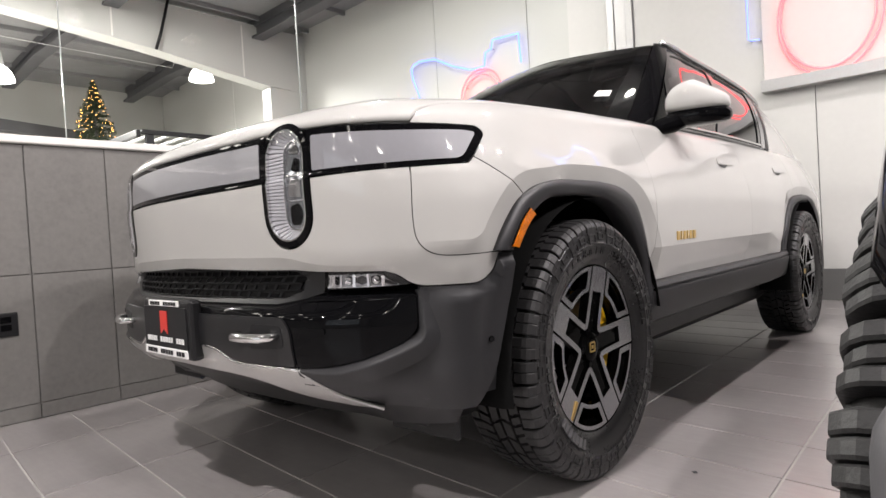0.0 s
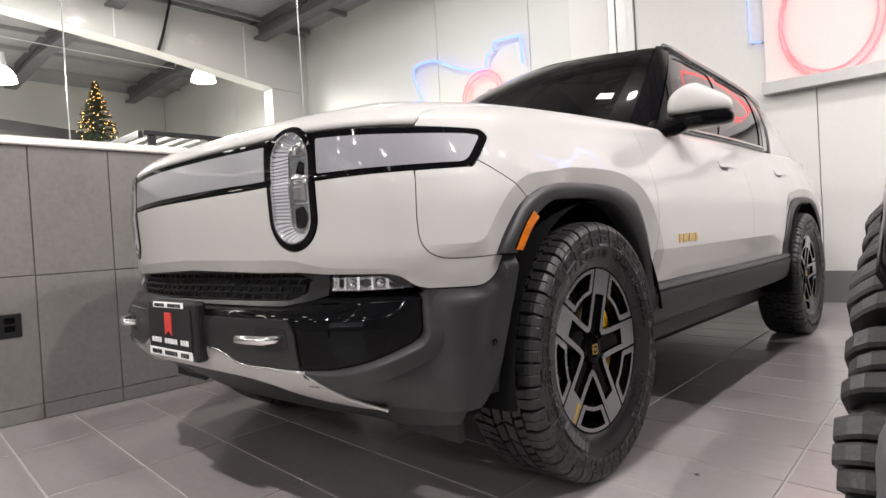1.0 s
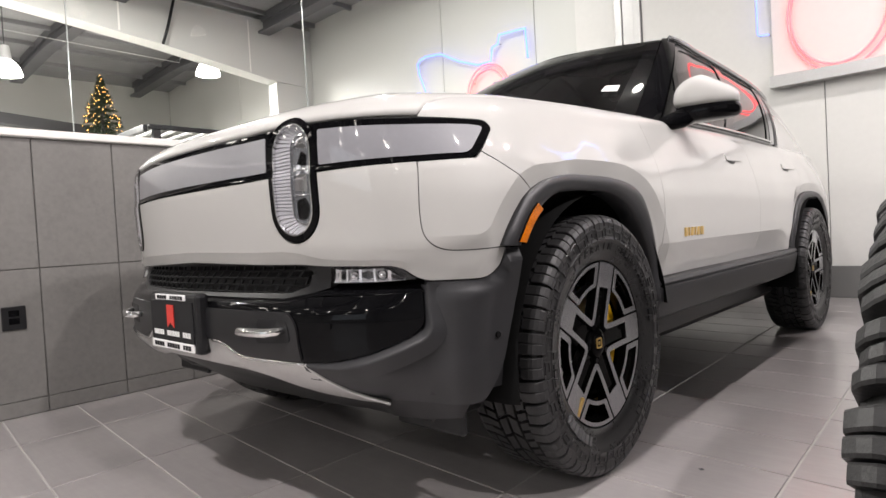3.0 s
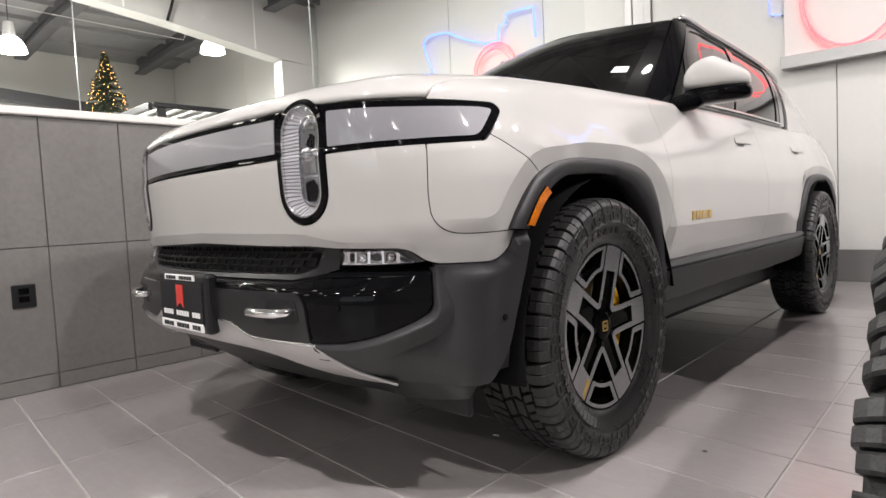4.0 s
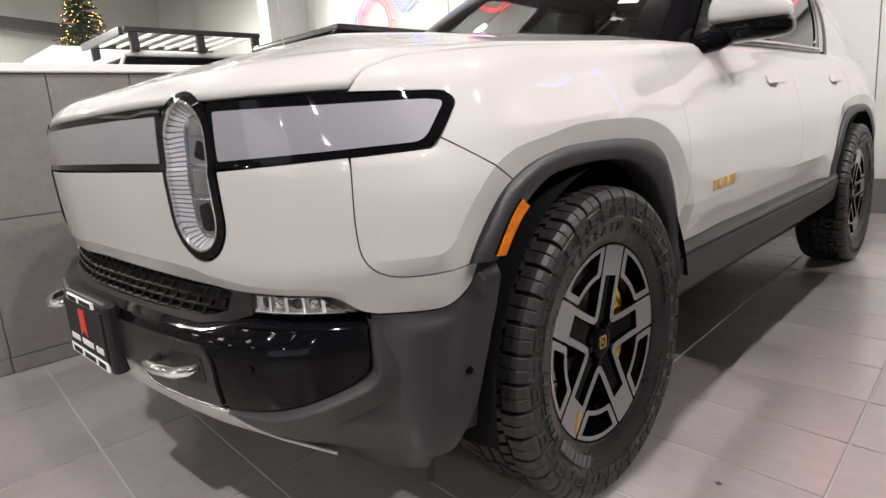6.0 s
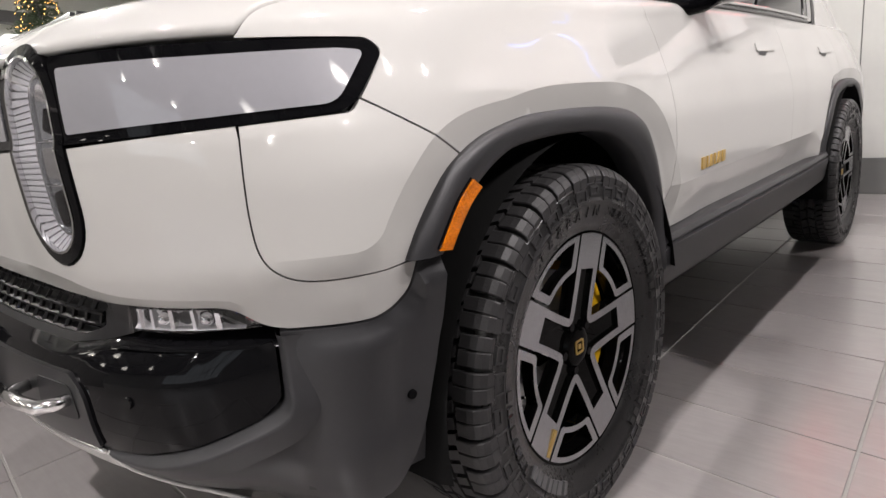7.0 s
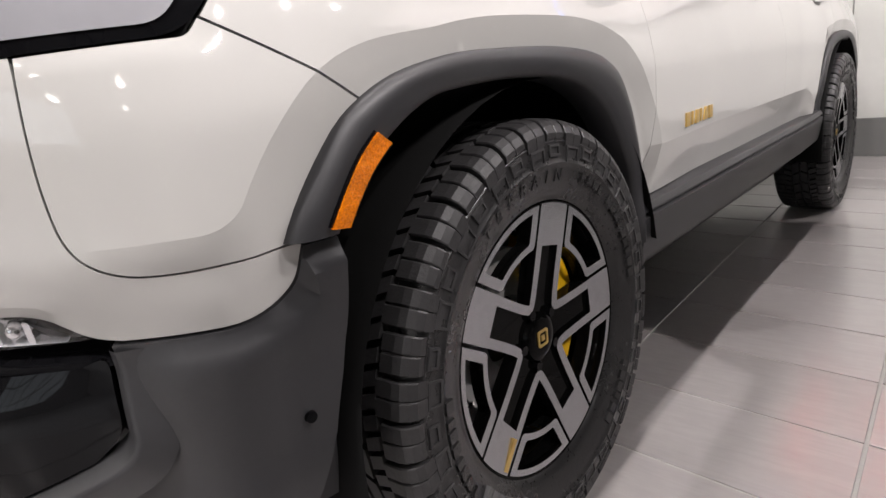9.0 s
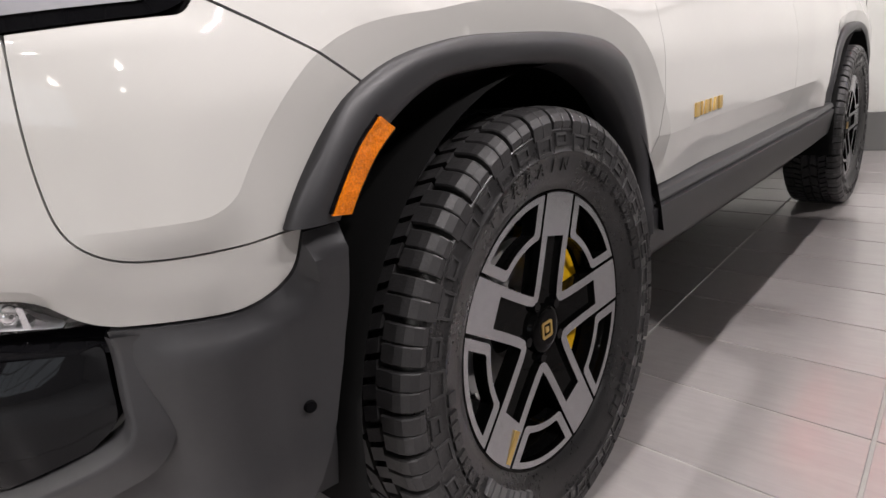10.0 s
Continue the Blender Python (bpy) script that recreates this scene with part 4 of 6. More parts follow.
for sgn in (1, -1):
    bm = bmesh.new()
    pts = [skin(sgn * s, 0.582 + dz, o)[0] for s, o, dz in ((0.545, 0.0, 0.004), (0.535, 0.03, 0.002), (0.515, 0.045, 0), (0.46, 0.05, 0), (0.415, 0.048, 0.0), (0.395, 0.035, 0), (0.388, 0.0, 0))]
    tube(bm, pts, [0.010, 0.0115, 0.0125, 0.0125, 0.0125, 0.0115, 0.010], 12)
    part("tow_hook", bm, CHROME, bumper, "polished metal tow hook", smooth=True)
    bm = bmesh.new()
    p, q = skin(sgn * 0.686, 0.597, 0.0)[0], skin(sgn * 0.686, 0.597, 0.0045)[0]
    d = Vector(q - p).normalized()
    bmesh.ops.create_cone(bm, cap_ends=True, segments=20, radius1=0.0095, radius2=0.0085, depth=0.003, matrix=Matrix.Translation(q) @ d.to_track_quat("Z", "Y").to_matrix().to_4x4())
    part("parking_sensor", bm, GLOSS_BLACK, bumper)
    bm = bmesh.new()
    p, q = clad_skin(sgn * SY(-0.552), 0.545, 0.0)[0], clad_skin(sgn * SY(-0.552), 0.545, 0.0065)[0]
    d = Vector(q - p).normalized()
    bmesh.ops.create_cone(bm, cap_ends=True, segments=20, radius1=0.0085, radius2=0.0075, depth=0.005, matrix=Matrix.Translation(q) @ d.to_track_quat("Z", "Y").to_matrix().to_4x4())
    part("parking_sensor", bm, GLOSS_BLACK, bumper)
skid = [(0, 0.54), (0.23, 0.536), (0.28, 0.524), (0.325, 0.505), (0.38, 0.499), (0.598, 0.497), *smooth_line([(0.606, 0.492), (0.648, 0.458), (0.718, 0.41), (0.82, 0.379)]), *smooth_line([(0.70, 0.378), (0.59, 0.395), (0.50, 0.425), (0.42, 0.448), (0.3, 0.46), (0, 0.465)])]
panel("skid_plate", skid + [(-p[0], *p[1:]) for p in skid[::-1]][1:-1], SILVER, car, off=0.003, depth=0.03, step=0.02, label="satin silver skid plate lip")
for sgn in (1, -1):
    bm = bmesh.new()
    tube(bm, [skin(sgn * a, b, 0.004)[0] for a, b in smooth_line([(0.2, 0.539), (0.25, 0.534), (0.285, 0.522), (0.325, 0.506), (0.37, 0.4985), (0.46, 0.497), (0.598, 0.496)], 4)], 0.0055, 8)
    part("skid_lip", bm, CHROME, car, smooth=True)
    bm = bmesh.new()
    tube(bm, [skin(sgn * a, b, 0.003)[0] for a, b in smooth_line([(0.60, 0.495), (0.65, 0.456), (0.72, 0.409), (0.825, 0.378)], 5)], 0.0045, 8)
    part("skid_lip", bm, SILVER, car, smooth=True)
lip = [(0, 0.49), (0.5, 0.45), (0.62, 0.42), (0.8, 0.41), (0.98, 0.40), (SY(-0.62), 0.39), (SY(-0.64), 0.33), (0.8, 0.31), (0, 0.31)]
panel("lower_valance", lip + [(-p[0], *p[1:]) for p in lip[::-1]][1:-1], SATIN_BLACK, car, off=-0.035, depth=0.01, step=0.03)

# grille: dark pocket with staggered cells
panel("grille_back", [(-0.66, 0.655), (0.66, 0.655), (0.66, 0.765), (-0.66, 0.765)], INTERIOR, car, off=-0.075, depth=0, step=0.05)
grille = panel("grille_frame", [(-0.645, 0.742), (-0.57, 0.752), (0, 0.768), (0.57, 0.752), (0.645, 0.742), (0.668, 0.742), (0.664, 0.690), (0.60, 0.676), (0.5, 0.662), (0, 0.658), (-0.5, 0.662), (-0.60, 0.676), (-0.664, 0.690), (-0.668, 0.742)], SATIN_BLACK, car, off=-0.016, depth=0.05, step=0.025, holes=[[(-0.555, 0.745), (0, 0.758), (0.555, 0.745), (0.60, 0.728, 0.01), (0.59, 0.695, 0.01), (0.52, 0.676), (0, 0.672), (-0.52, 0.676), (-0.59, 0.695, 0.01), (-0.60, 0.728, 0.01)]], label="black honeycomb grille")
bm = bmesh.new()
for r in range(5):
    zz = 0.676 + 0.0195 * r
    lim = 0.585 if r not in (0, 4) else 0.53
    tube(bm, [skin(s, zz, -0.020)[0] for s in np.linspace(-lim, lim, 50)], 0.0045, 4)
    if r < 4:
        k = int(lim / 0.05)
        for j in range(-k, k + 1):
            s = 0.05 * (j + (0.5 if r % 2 else 0))
            if abs(s) < lim:
                tube(bm, [skin(s - 0.005, zz, -0.020)[0], skin(s + 0.005, zz + 0.0195, -0.020)[0]], 0.0045, 4)
part("grille_mesh", bm, material("grille_plastic", (0.005, 0.005, 0.0055), 0.45, var=0.05, spec=0.2), grille)

# fog lamps
FOG_BACK = material("fog_housing", (0.02, 0.02, 0.022), 0.25, 0.4, var=0.05)
FOG_SILVER = material("fog_reflector", (0.82, 0.82, 0.83), 0.14, 0.6, var=0.05, scale=20)
for sgn in (1, -1):
    f = [(0.676, 0.740, 0.006), (0.875, 0.736, 0.02), (0.926, 0.703, 0.006), (0.80, 0.699), (0.672, 0.699, 0.006)]
    f = f if sgn > 0 else mirror_pts(f)
    fog = panel("fog_lamp", f, FOG_BACK, car, off=-0.020, depth=0, step=0.02, label="clear slim fog lamp with chrome reflectors")
    # reflector bowls: a bright trough with upright fins, and two round projector lenses
    bm = bmesh.new()
    prev = None
    for k in range(49):
        q = k / 48
        a = 0.681 + 0.215 * q
        top_ = 0.733 - 0.026 * float(smooth01(0.72, 1.0, q))
        dent = 0.010 * abs(math.sin(math.pi * 5 * q)) + 0.003 * abs(math.sin(math.pi * 13 * q))
        row = [bm.verts.new(skin(sgn * a, 0.702 + (top_ - 0.702) * h, -0.006 - (0.010 + dent) * math.sin(math.pi * h) ** 0.6)[0]) for h in (0.0, 0.12, 0.3, 0.5, 0.7, 0.88, 1.0)]
        if prev:
            for j in range(6):
                bm.faces.new((prev[j], prev[j + 1], row[j + 1], row[j]))
        prev = row
    bmesh.ops.recalc_face_normals(bm, faces=bm.faces)
    part("reflector_trough", bm, FOG_SILVER, fog, "chrome reflector trough")
    for k, a in enumerate((0.7, 0.724, 0.767, 0.81, 0.853)):
        top_ = 0.732 - 0.026 * float(smooth01(0.72, 1.0, (a - 0.681) / 0.215))
        w = 0.003 if k % 2 else 0.0045
        bm = bmesh.new()
        ends = [skin(sgn * (a + da), v_, o_)[0] for o_ in (-0.024, -0.007) for da, v_ in ((-w, 0.703), (w, 0.703), (w, top_), (-w, top_))]
        fin = [bm.verts.new(p) for p in ends]
        for q in ((3, 2, 1, 0), (4, 5, 6, 7), (0, 1, 5, 4), (1, 2, 6, 5), (2, 3, 7, 6), (3, 0, 4, 7)):
            bm.faces.new([fin[i_] for i_ in q])
        bmesh.ops.recalc_face_normals(bm, faces=bm.faces)
        part("reflector_fin", bm, FOG_SILVER if k % 2 else CHROME, fog)
    for a in (0.745, 0.832):
        bm = bmesh.new()
        bmesh.ops.create_uvsphere(bm, u_segments=16, v_segments=10, radius=0.0105, matrix=Matrix.Translation(skin(sgn * a, 0.717, -0.015)[0]))
        part("projector_lens", bm, CHROME, fog, smooth=True)
    cv = panel("lens_cover", f, LENS, fog, off=-0.003, depth=0.004, step=0.02)
    cv.visible_shadow = False

# wheel-arch flares, amber side markers
REAR_OUT = [(-0.53, 0.52), (-0.52, 0.60), (-0.48, 0.74), (-0.42, 0.84), (-0.33, 0.92), (-0.2, 0.955), (0, 0.965), (0.2, 0.955), (0.38, 0.90), (0.48, 0.80), (0.53, 0.68), (0.54, 0.56)]


def resample(pts, n):
    p = np.array(pts, float)
    l = np.concatenate([[0], np.cumsum(np.hypot(*np.diff(p, axis=0).T))])
    q = np.linspace(0, l[-1], n)
    return np.stack([np.interp(q, l, p[:, 0]), np.interp(q, l, p[:, 1])], 1)


def flare(outer, inner, n=70):
    """A rounded arch moulding between two lines of (s, v)."""
    made = []
    a, b = resample(outer, n), resample(inner, n)
    for sgn in (1, -1):
        bm = bmesh.new()
        rows = []
        for t, off in ((0.0, -0.012), (0.0, 0.006), (0.06, 0.013), (0.22, 0.021), (0.45, 0.0225), (0.72, 0.019), (0.93, 0.014), (1.0, 0.006), (1.0, -0.055)):
            q = a * (1 - t) + b * t
            rows.append([bm.verts.new(p) for p in skin(sgn * q[:, 0], q[:, 1], off)])
        for u, w in zip(rows, rows[1:]):
            for k in range(n - 1):
                bm.faces.new((u[k], u[k + 1], w[k + 1], w[k]))
        for k in (0, n - 1):
            bm.faces.new([r[k] for r in rows])
        bmesh.ops.recalc_face_normals(bm, faces=bm.faces)
        o = part("wheel_flare", bm, DARK_CLAD, car, "charcoal wheel arch flare", smooth=True)
        o.data.set_sharp_from_angle(angle=radians(50))
        made.append(o)
    return made


FA = flare(on_flank(smooth_line(FLARE_OUT)), on_flank(smooth_line(FLARE_IN)))
flare(on_flank(smooth_line(REAR_OUT), REAR), on_flank(smooth_line([(-0.46, 0.48), (-0.455, 0.58), (-0.42, 0.70), (-0.32, 0.84), (-0.2, 0.90), (0, 0.92), (0.22, 0.90), (0.37, 0.82), (0.44, 0.70), (0.47, 0.56)]), REAR))
for o, sgn in zip(FA, (1, -1)):
    lit, inn = [(-0.488, 0.777), (-0.462, 0.818), (-0.437, 0.852), (-0.409, 0.878)], [(-0.390, 0.862), (-0.419, 0.838), (-0.445, 0.806), (-0.466, 0.774)]
    m = on_flank(smooth_line([(y - 0.003, z + 0.003) for y, z in lit]) + smooth_line([(y + 0.003, z - 0.003) for y, z in inn]))
    panel("marker_bezel", m if sgn > 0 else mirror_pts(m), GLOSS_BLACK, o, off=0.0235, depth=0.012, step=0.012)
    m = on_flank(smooth_line(lit) + smooth_line(inn))
    panel("side_marker", m if sgn > 0 else mirror_pts(m), AMBER, o, off=0.0265, depth=0.012, step=0.012, label="amber side marker lens")

# flanks: doors, quarter panel, rockers
door_f = [(SY(0.5), 0.596), (SY(1.8385), 0.590), (SY(1.8385), 1.30), (SY(0.92), 1.31), (SY(0.62), 1.275), (SY(0.5), 1.2585), (SY(0.5), 0.9)]
door_r = [(SY(1.84), 0.590), (SY(2.44), 0.590), (SY(2.53), 0.62, 0.02), (SY(2.60), 0.745), (SY(2.66), 0.84), (SY(2.75), 0.925, 0.03), (SY(2.8455), 1.05, 0.05), (SY(2.8455), 1.305), (SY(1.84), 1.30)]
quarter = [(SY(2.847), 1.305), (SY(2.847), 1.05, 0.05), (SY(2.76), 0.93, 0.02), *on_flank([(-0.31, 0.93), (-0.2, 0.957), (0, 0.967), (0.2, 0.957), (0.385, 0.903), (0.485, 0.80), (0.535, 0.68), (0.545, 0.62)], REAR), (SY(3.9), 0.62), (LMAX, 0.62), (LMAX, 1.32), (SY(3.9), 1.32)]
for nm, pp in (("front_door", door_f), ("rear_door", door_r), ("quarter_panel", quarter)):
    for o, sgn in zip(pair(nm, pp, WHITE_PAINT, car, step=0.018), (1, -1)):
        if nm != "quarter_panel":
            y0 = 1.43 if nm == "front_door" else 2.50
            h = [(SY(y0), 1.135, 0.01), (SY(y0 + 0.27), 1.14, 0.01), (SY(y0 + 0.27), 1.108, 0.01), (SY(y0), 1.102, 0.01)]
            panel("door_handle", h if sgn > 0 else mirror_pts(h), WHITE_PAINT, o, off=0.006, depth=0.008, step=0.02)
            h = [(SY(y0 + 0.02), 1.101), (SY(y0 + 0.15), 1.104), (SY(y0 + 0.10), 1.086), (SY(y0 + 0.03), 1.09)]
            panel("handle_recess", h if sgn > 0 else mirror_pts(h), SATIN_BLACK, o, off=0.0025, depth=0, step=0.02)
ROCKER = [(0.90, 0.592), (0.948, 0.5915), (0.955, 0.588), (0.9625, 0.574), (0.9625, 0.569), (0.954, 0.566), (0.954, 0.561), (0.9655, 0.557), (0.9645, 0.545), (0.955, 0.47), (0.948, 0.445), (0.935, 0.433), (0.86, 0.428)]
for sgn in (1, -1):
    bm = bmesh.new()
    rows = []
    for y in [0.448, 0.452] + list(np.linspace(0.5, 2.58, 30)) + [2.60]:
        k = 0.965 if y in (0.448, 2.60) else 1.0
        drop = 0.008 * float(smooth01(2.2, 2.6, y))
        rows.append([bm.verts.new((sgn * (0.90 + (x - 0.90) * (1 if k == 1 else 0.6) - 0.004 * (y - 0.5) * 0.5), y, z + drop)) for x, z in ROCKER])
    for a, b in zip(rows, rows[1:]):
        for k in range(len(ROCKER) - 1):
            bm.faces.new((a[k], a[k + 1], b[k + 1], b[k]))
    bm.faces.new(rows[0])
    bm.faces.new(rows[-1][::-1])
    bmesh.ops.recalc_face_normals(bm, faces=bm.faces)
    rk = part("rocker_cladding", bm, DARK_CLAD, car, "charcoal rocker cladding", smooth=True)
    rk.data.set_sharp_from_angle(angle=radians(28))
panel("rear_bumper", [(SY(3.64), 0.40), (SY(3.64), 0.61), (LMAX, 0.61), (LMAX, 0.40)], DARK_CLAD, car, off=0.01, depth=0.03, step=0.05)
panel("rear_bumper", mirror_pts([(SY(3.64), 0.40), (SY(3.64), 0.61), (LMAX, 0.61), (LMAX, 0.40)]), DARK_CLAD, car, off=0.01, depth=0.03, step=0.05)
# gilt maker's mark on the doors, as plain bars
for sgn in (1, -1):
    y0 = 0.70
    for k, (w, lean) in enumerate(((0.030, 0), (0.009, 0), (0.030, 0.03), (0.009, 0), (0.030, 0.04), (0.030, 0))):
        h = [(SY(y0), 0.748), (SY(y0 + lean * 0.3), 0.783), (SY(y0 + w), 0.783), (SY(y0 + w), 0.748)]
        panel("badge_bar", h if sgn > 0 else mirror_pts(h), GOLD, car, off=0.005, depth=0.005, step=0.02)
        y0 += w + 0.021

# bonnet: edge strip on the skin, middle as a gently crowned sheet
def seam_v(s):
    return float(np.interp(abs(s), [0, 0.3, 0.5, 0.66, 0.957, 0.986, 1.072, 1.3, 1.6, 2.1, 2.45], [1.121, 1.122, 1.119, 1.115, 1.113, 1.147, 1.177, 1.2025, 1.2195, 1.2495, 1.273]))


S_B = SY(0.62)
ss = np.concatenate([np.linspace(0, 0.93, 46), np.linspace(0.945, 1.1, 14), np.linspace(1.12, S_B, 40)])
ss = np.concatenate([-ss[:0:-1], ss])
V_IN = 0.12
bm = bmesh.new()
rows = []
for s in ss:
    zs = float(z_shoulder(np.interp(abs(s), REFL, REF[:, 1])))
    yy = float(np.interp(abs(s), REFL, REF[:, 1]))
    v0, v1 = seam_v(s), zs + float(roll_r(yy)) * math.pi / 2 + V_IN
    row = [bm.verts.new(skin(s, v0, -0.014)[0])] + [bm.verts.new(p) for p in skin(np.full(14, s), np.linspace(v0, v1, 14))]
    rows.append(row)
for a, b in zip(rows, rows[1:]):
    for j in range(len(a) - 1):
        bm.faces.new((a[j], b[j], b[j + 1], a[j + 1]))
ring = [r[-1].co.copy() for r in rows]
lim = np.array([skin(s, float(z_shoulder(np.interp(abs(s), REFL, REF[:, 1])) + roll_r(np.interp(abs(s), REFL, REF[:, 1])) * math.pi / 2))[0] for s in np.linspace(-SY(1.0), SY(1.0), 700)])


def bonnet_z(x, y):
    d = np.sqrt(((lim[:, :2] - (x, y)) ** 2).sum(1)).min()
    return float(z_shoulder(y) + roll_r(y)) + CROWN * (1 - (1 - min(d, 0.8) / 0.8) ** 2)


outline = [Vector((p.x, p.y)) for p in ring]
cowl = [Vector((x, 0.62 - 0.16 * (1 - (x / 0.72) ** 2))) for x in np.linspace(outline[-1].x, outline[0].x, 24)[1:-1]]
uv, faces, rim = fill_outline(outline + cowl, 0.045)
vs = [bm.verts.new((x, y, bonnet_z(x, y))) for x, y in uv]
for f in faces:
    bm.faces.new([vs[i] for i in f])
bmesh.ops.remove_doubles(bm, verts=bm.verts, dist=0.005)
bmesh.ops.recalc_face_normals(bm, faces=bm.faces)
bonnet = part("bonnet", bm, WHITE_PAINT, car, "white bonnet with a shut line along the fenders", smooth=True)

# ---- greenhouse ----
G_U = [0, 0.10, 0.20, 0.275, 0.32, 0.44, 0.55, 0.65, 0.74, 0.85, 0.92, 1.0]
G_BELT = [(0, 0.42, 1.285), (0.33, 0.46, 1.283), (0.62, 0.60, 1.278), (0.775, 0.79, 1.270), (0.835, 0.93, 1.264), (0.858, 1.45, 1.268), (0.86, 1.95, 1.270), (0.853, 2.45, 1.268), (0.835, 2.95, 1.262), (0.775, 3.70, 1.255), (0.68, 3.98, 1.25), (0, 4.10, 1.25)]
G_ROOF = [(0, 1.36, 1.817), (0.25, 1.39, 1.812), (0.47, 1.46, 1.806), (0.585, 1.54, 1.808), (0.612, 1.61, 1.800), (0.628, 1.85, 1.778), (0.633, 2.15, 1.765), (0.632, 2.5, 1.752), (0.62, 2.95, 1.735), (0.575, 3.45, 1.695), (0.5, 3.60, 1.69), (0, 3.68, 1.70)]


def catmull(us, pts, u):
    us, pts, u = np.array(us), np.array(pts, float), np.atleast_1d(u)
    i = np.clip(np.searchsorted(us, u) - 1, 0, len(us) - 2)
    m = np.gradient(pts, us, axis=0)
    m[0, 1:] = 0
    h = (us[i + 1] - us[i])[:, None]
    t = ((u - us[i]) / (us[i + 1] - us[i]))[:, None]
    return (2 * t**3 - 3 * t**2 + 1) * pts[i] + (t**3 - 2 * t**2 + t) * h * m[i] + (3 * t**2 - 2 * t**3) * pts[i + 1] + (t**3 - t**2) * h * m[i + 1]


def house(u, w, off=0.0):
    """The cabin's glass surface: u round the belt from the windscreen's middle, w from belt (0) to roof (1)."""
    u, w = np.atleast_1d(np.asarray(u, float)), np.atleast_1d(np.asarray(w, float))
    sg, a = np.sign(u) + (u == 0), np.abs(u)
    b, t = catmull(G_U, G_BELT, a), catmull(G_U, G_ROOF, a)
    b2, b1 = catmull(G_U, G_BELT, np.minimum(a + 0.01, 1)), catmull(G_U, G_BELT, np.maximum(a - 0.01, 0))
    n = np.cross(b2 - b1, t - b)
    n /= np.linalg.norm(n, axis=1)[:, None]
    p = b + (t - b) * w[:, None] + n * (0.03 * 4 * w * (1 - w) + off)[:, None]
    p[:, 1] += 0.030 * smooth01(0.1, 0.62, a) * (1 - smooth01(0.9, 1.4, a)) * (sg < 0)
    p[:, 0] *= sg
    return p


def gpanel(name, pts, mat, parent, **kw):
    # outlines are stretched so that the grid is even along the belt
    k = 4.0
    q = [(p[0] * k, *p[1:]) for p in pts]
    if "holes" in kw:
        kw = dict(kw, holes=[[(p[0] * k, *p[1:]) for p in h] for h in kw["holes"]])
    return panel(name, q, mat, parent, surf=lambda u, w, o=0.0: house(np.asarray(u) / k, w, o), **kw)


def gpair(name, pts, mat, parent, **kw):
    kw2 = dict(kw, holes=[mirror_pts(h) for h in kw["holes"]]) if "holes" in kw else kw
    return gpanel(name, pts, mat, parent, **kw), gpanel(name, mirror_pts(pts), mat, parent, **kw2)


ws = gpanel("windscreen", [(-0.262, 0.0), (0, 0.0), (0.262, 0.0), (0.262, 0.985), (0, 0.985), (-0.262, 0.985)], WINDSCREEN, car, depth=0.006, step=0.07, label="dark windscreen")
ws.visible_shadow = False
gpanel("windscreen_band", [(-0.262, 0.88), (0, 0.90), (0.262, 0.88), (0.262, 0.985), (0, 0.985), (-0.262, 0.985)], GLOSS_BLACK, ws, off=-0.009, depth=0, step=0.06)
gpair("windscreen_edge", [(0.228, 0.0), (0.262, 0.0), (0.262, 0.985), (0.232, 0.985)], GLOSS_BLACK, ws, off=-0.009, depth=0, step=0.06)
gpair("a_pillar", [(0.262, -0.02), (0.302, -0.02), (0.306, 0.5), (0.314, 1.0), (0.264, 1.0)], GLOSS_BLACK, car, off=0.012, depth=0.04, step=0.06, label="gloss black windscreen pillar")
QL = [(0.309, 0.02), (0.338, 0.02), (0.312, 0.46)]
FD = [(0.347, 0.02), (0.476, 0.02), (0.512, 0.60, 0.02), (0.528, 0.90, 0.06), (0.40, 0.90), (0.328, 0.86, 0.04), (0.319, 0.52)]
RD = [(0.503, 0.02), (0.642, 0.02), (0.722, 0.90, 0.03), (0.556, 0.90, 0.05)]
for nm, shape in (("quarter_light", QL), ("front_door_glass", FD), ("rear_door_glass", RD)):
    for o in gpair(nm, shape, TINT if nm == "rear_door_glass" else DOOR_GLASS, car, off=-0.002, depth=0.004, step=0.05):
        o.visible_shadow = False
GLASS_TRIM = material("window_trim_black", (0.008, 0.008, 0.009), 0.12, var=0.05, spec=0.7)
gpair("window_frame", [(0.306, -0.01), (0.650, -0.01), (0.735, 0.985), (0.318, 0.985)], GLASS_TRIM, car, off=0.004, depth=0.02, step=0.05, holes=[QL, FD, RD])
# black seals on either side of the rear pillar strip
gpair("pillar_strip", [(0.656, 0.0), (0.674, 0.0), (0.752, 0.93), (0.734, 0.93)], RAIL_BRIGHT, car, off=0.003, depth=0.02, step=0.05, label="bright rear pillar strip")
gpair("pillar_seal", [(0.676, -0.01), (0.688, -0.01), (0.768, 0.96), (0.755, 0.96)], SATIN_BLACK, car, off=0.004, depth=0.02, step=0.05)
gpair("rear_pillar", [(0.690, -0.03), (0.93, -0.03), (0.925, 1.0), (0.771, 1.0)], WHITE_PAINT, car, off=0.004, depth=0.02, step=0.05, label="white rear pillar panel")
gpanel("rear_window", [(0.92, 0.0), (1.0, 0.0), (1.0, 1.0), (0.92, 1.0)], GLOSS_BLACK, car, depth=0.01, step=0.07)
gpanel("rear_window", [(-0.92, 0.0), (-0.92, 1.0), (-1.0, 1.0), (-1.0, 0.0)], GLOSS_BLACK, car, depth=0.01, step=0.07)
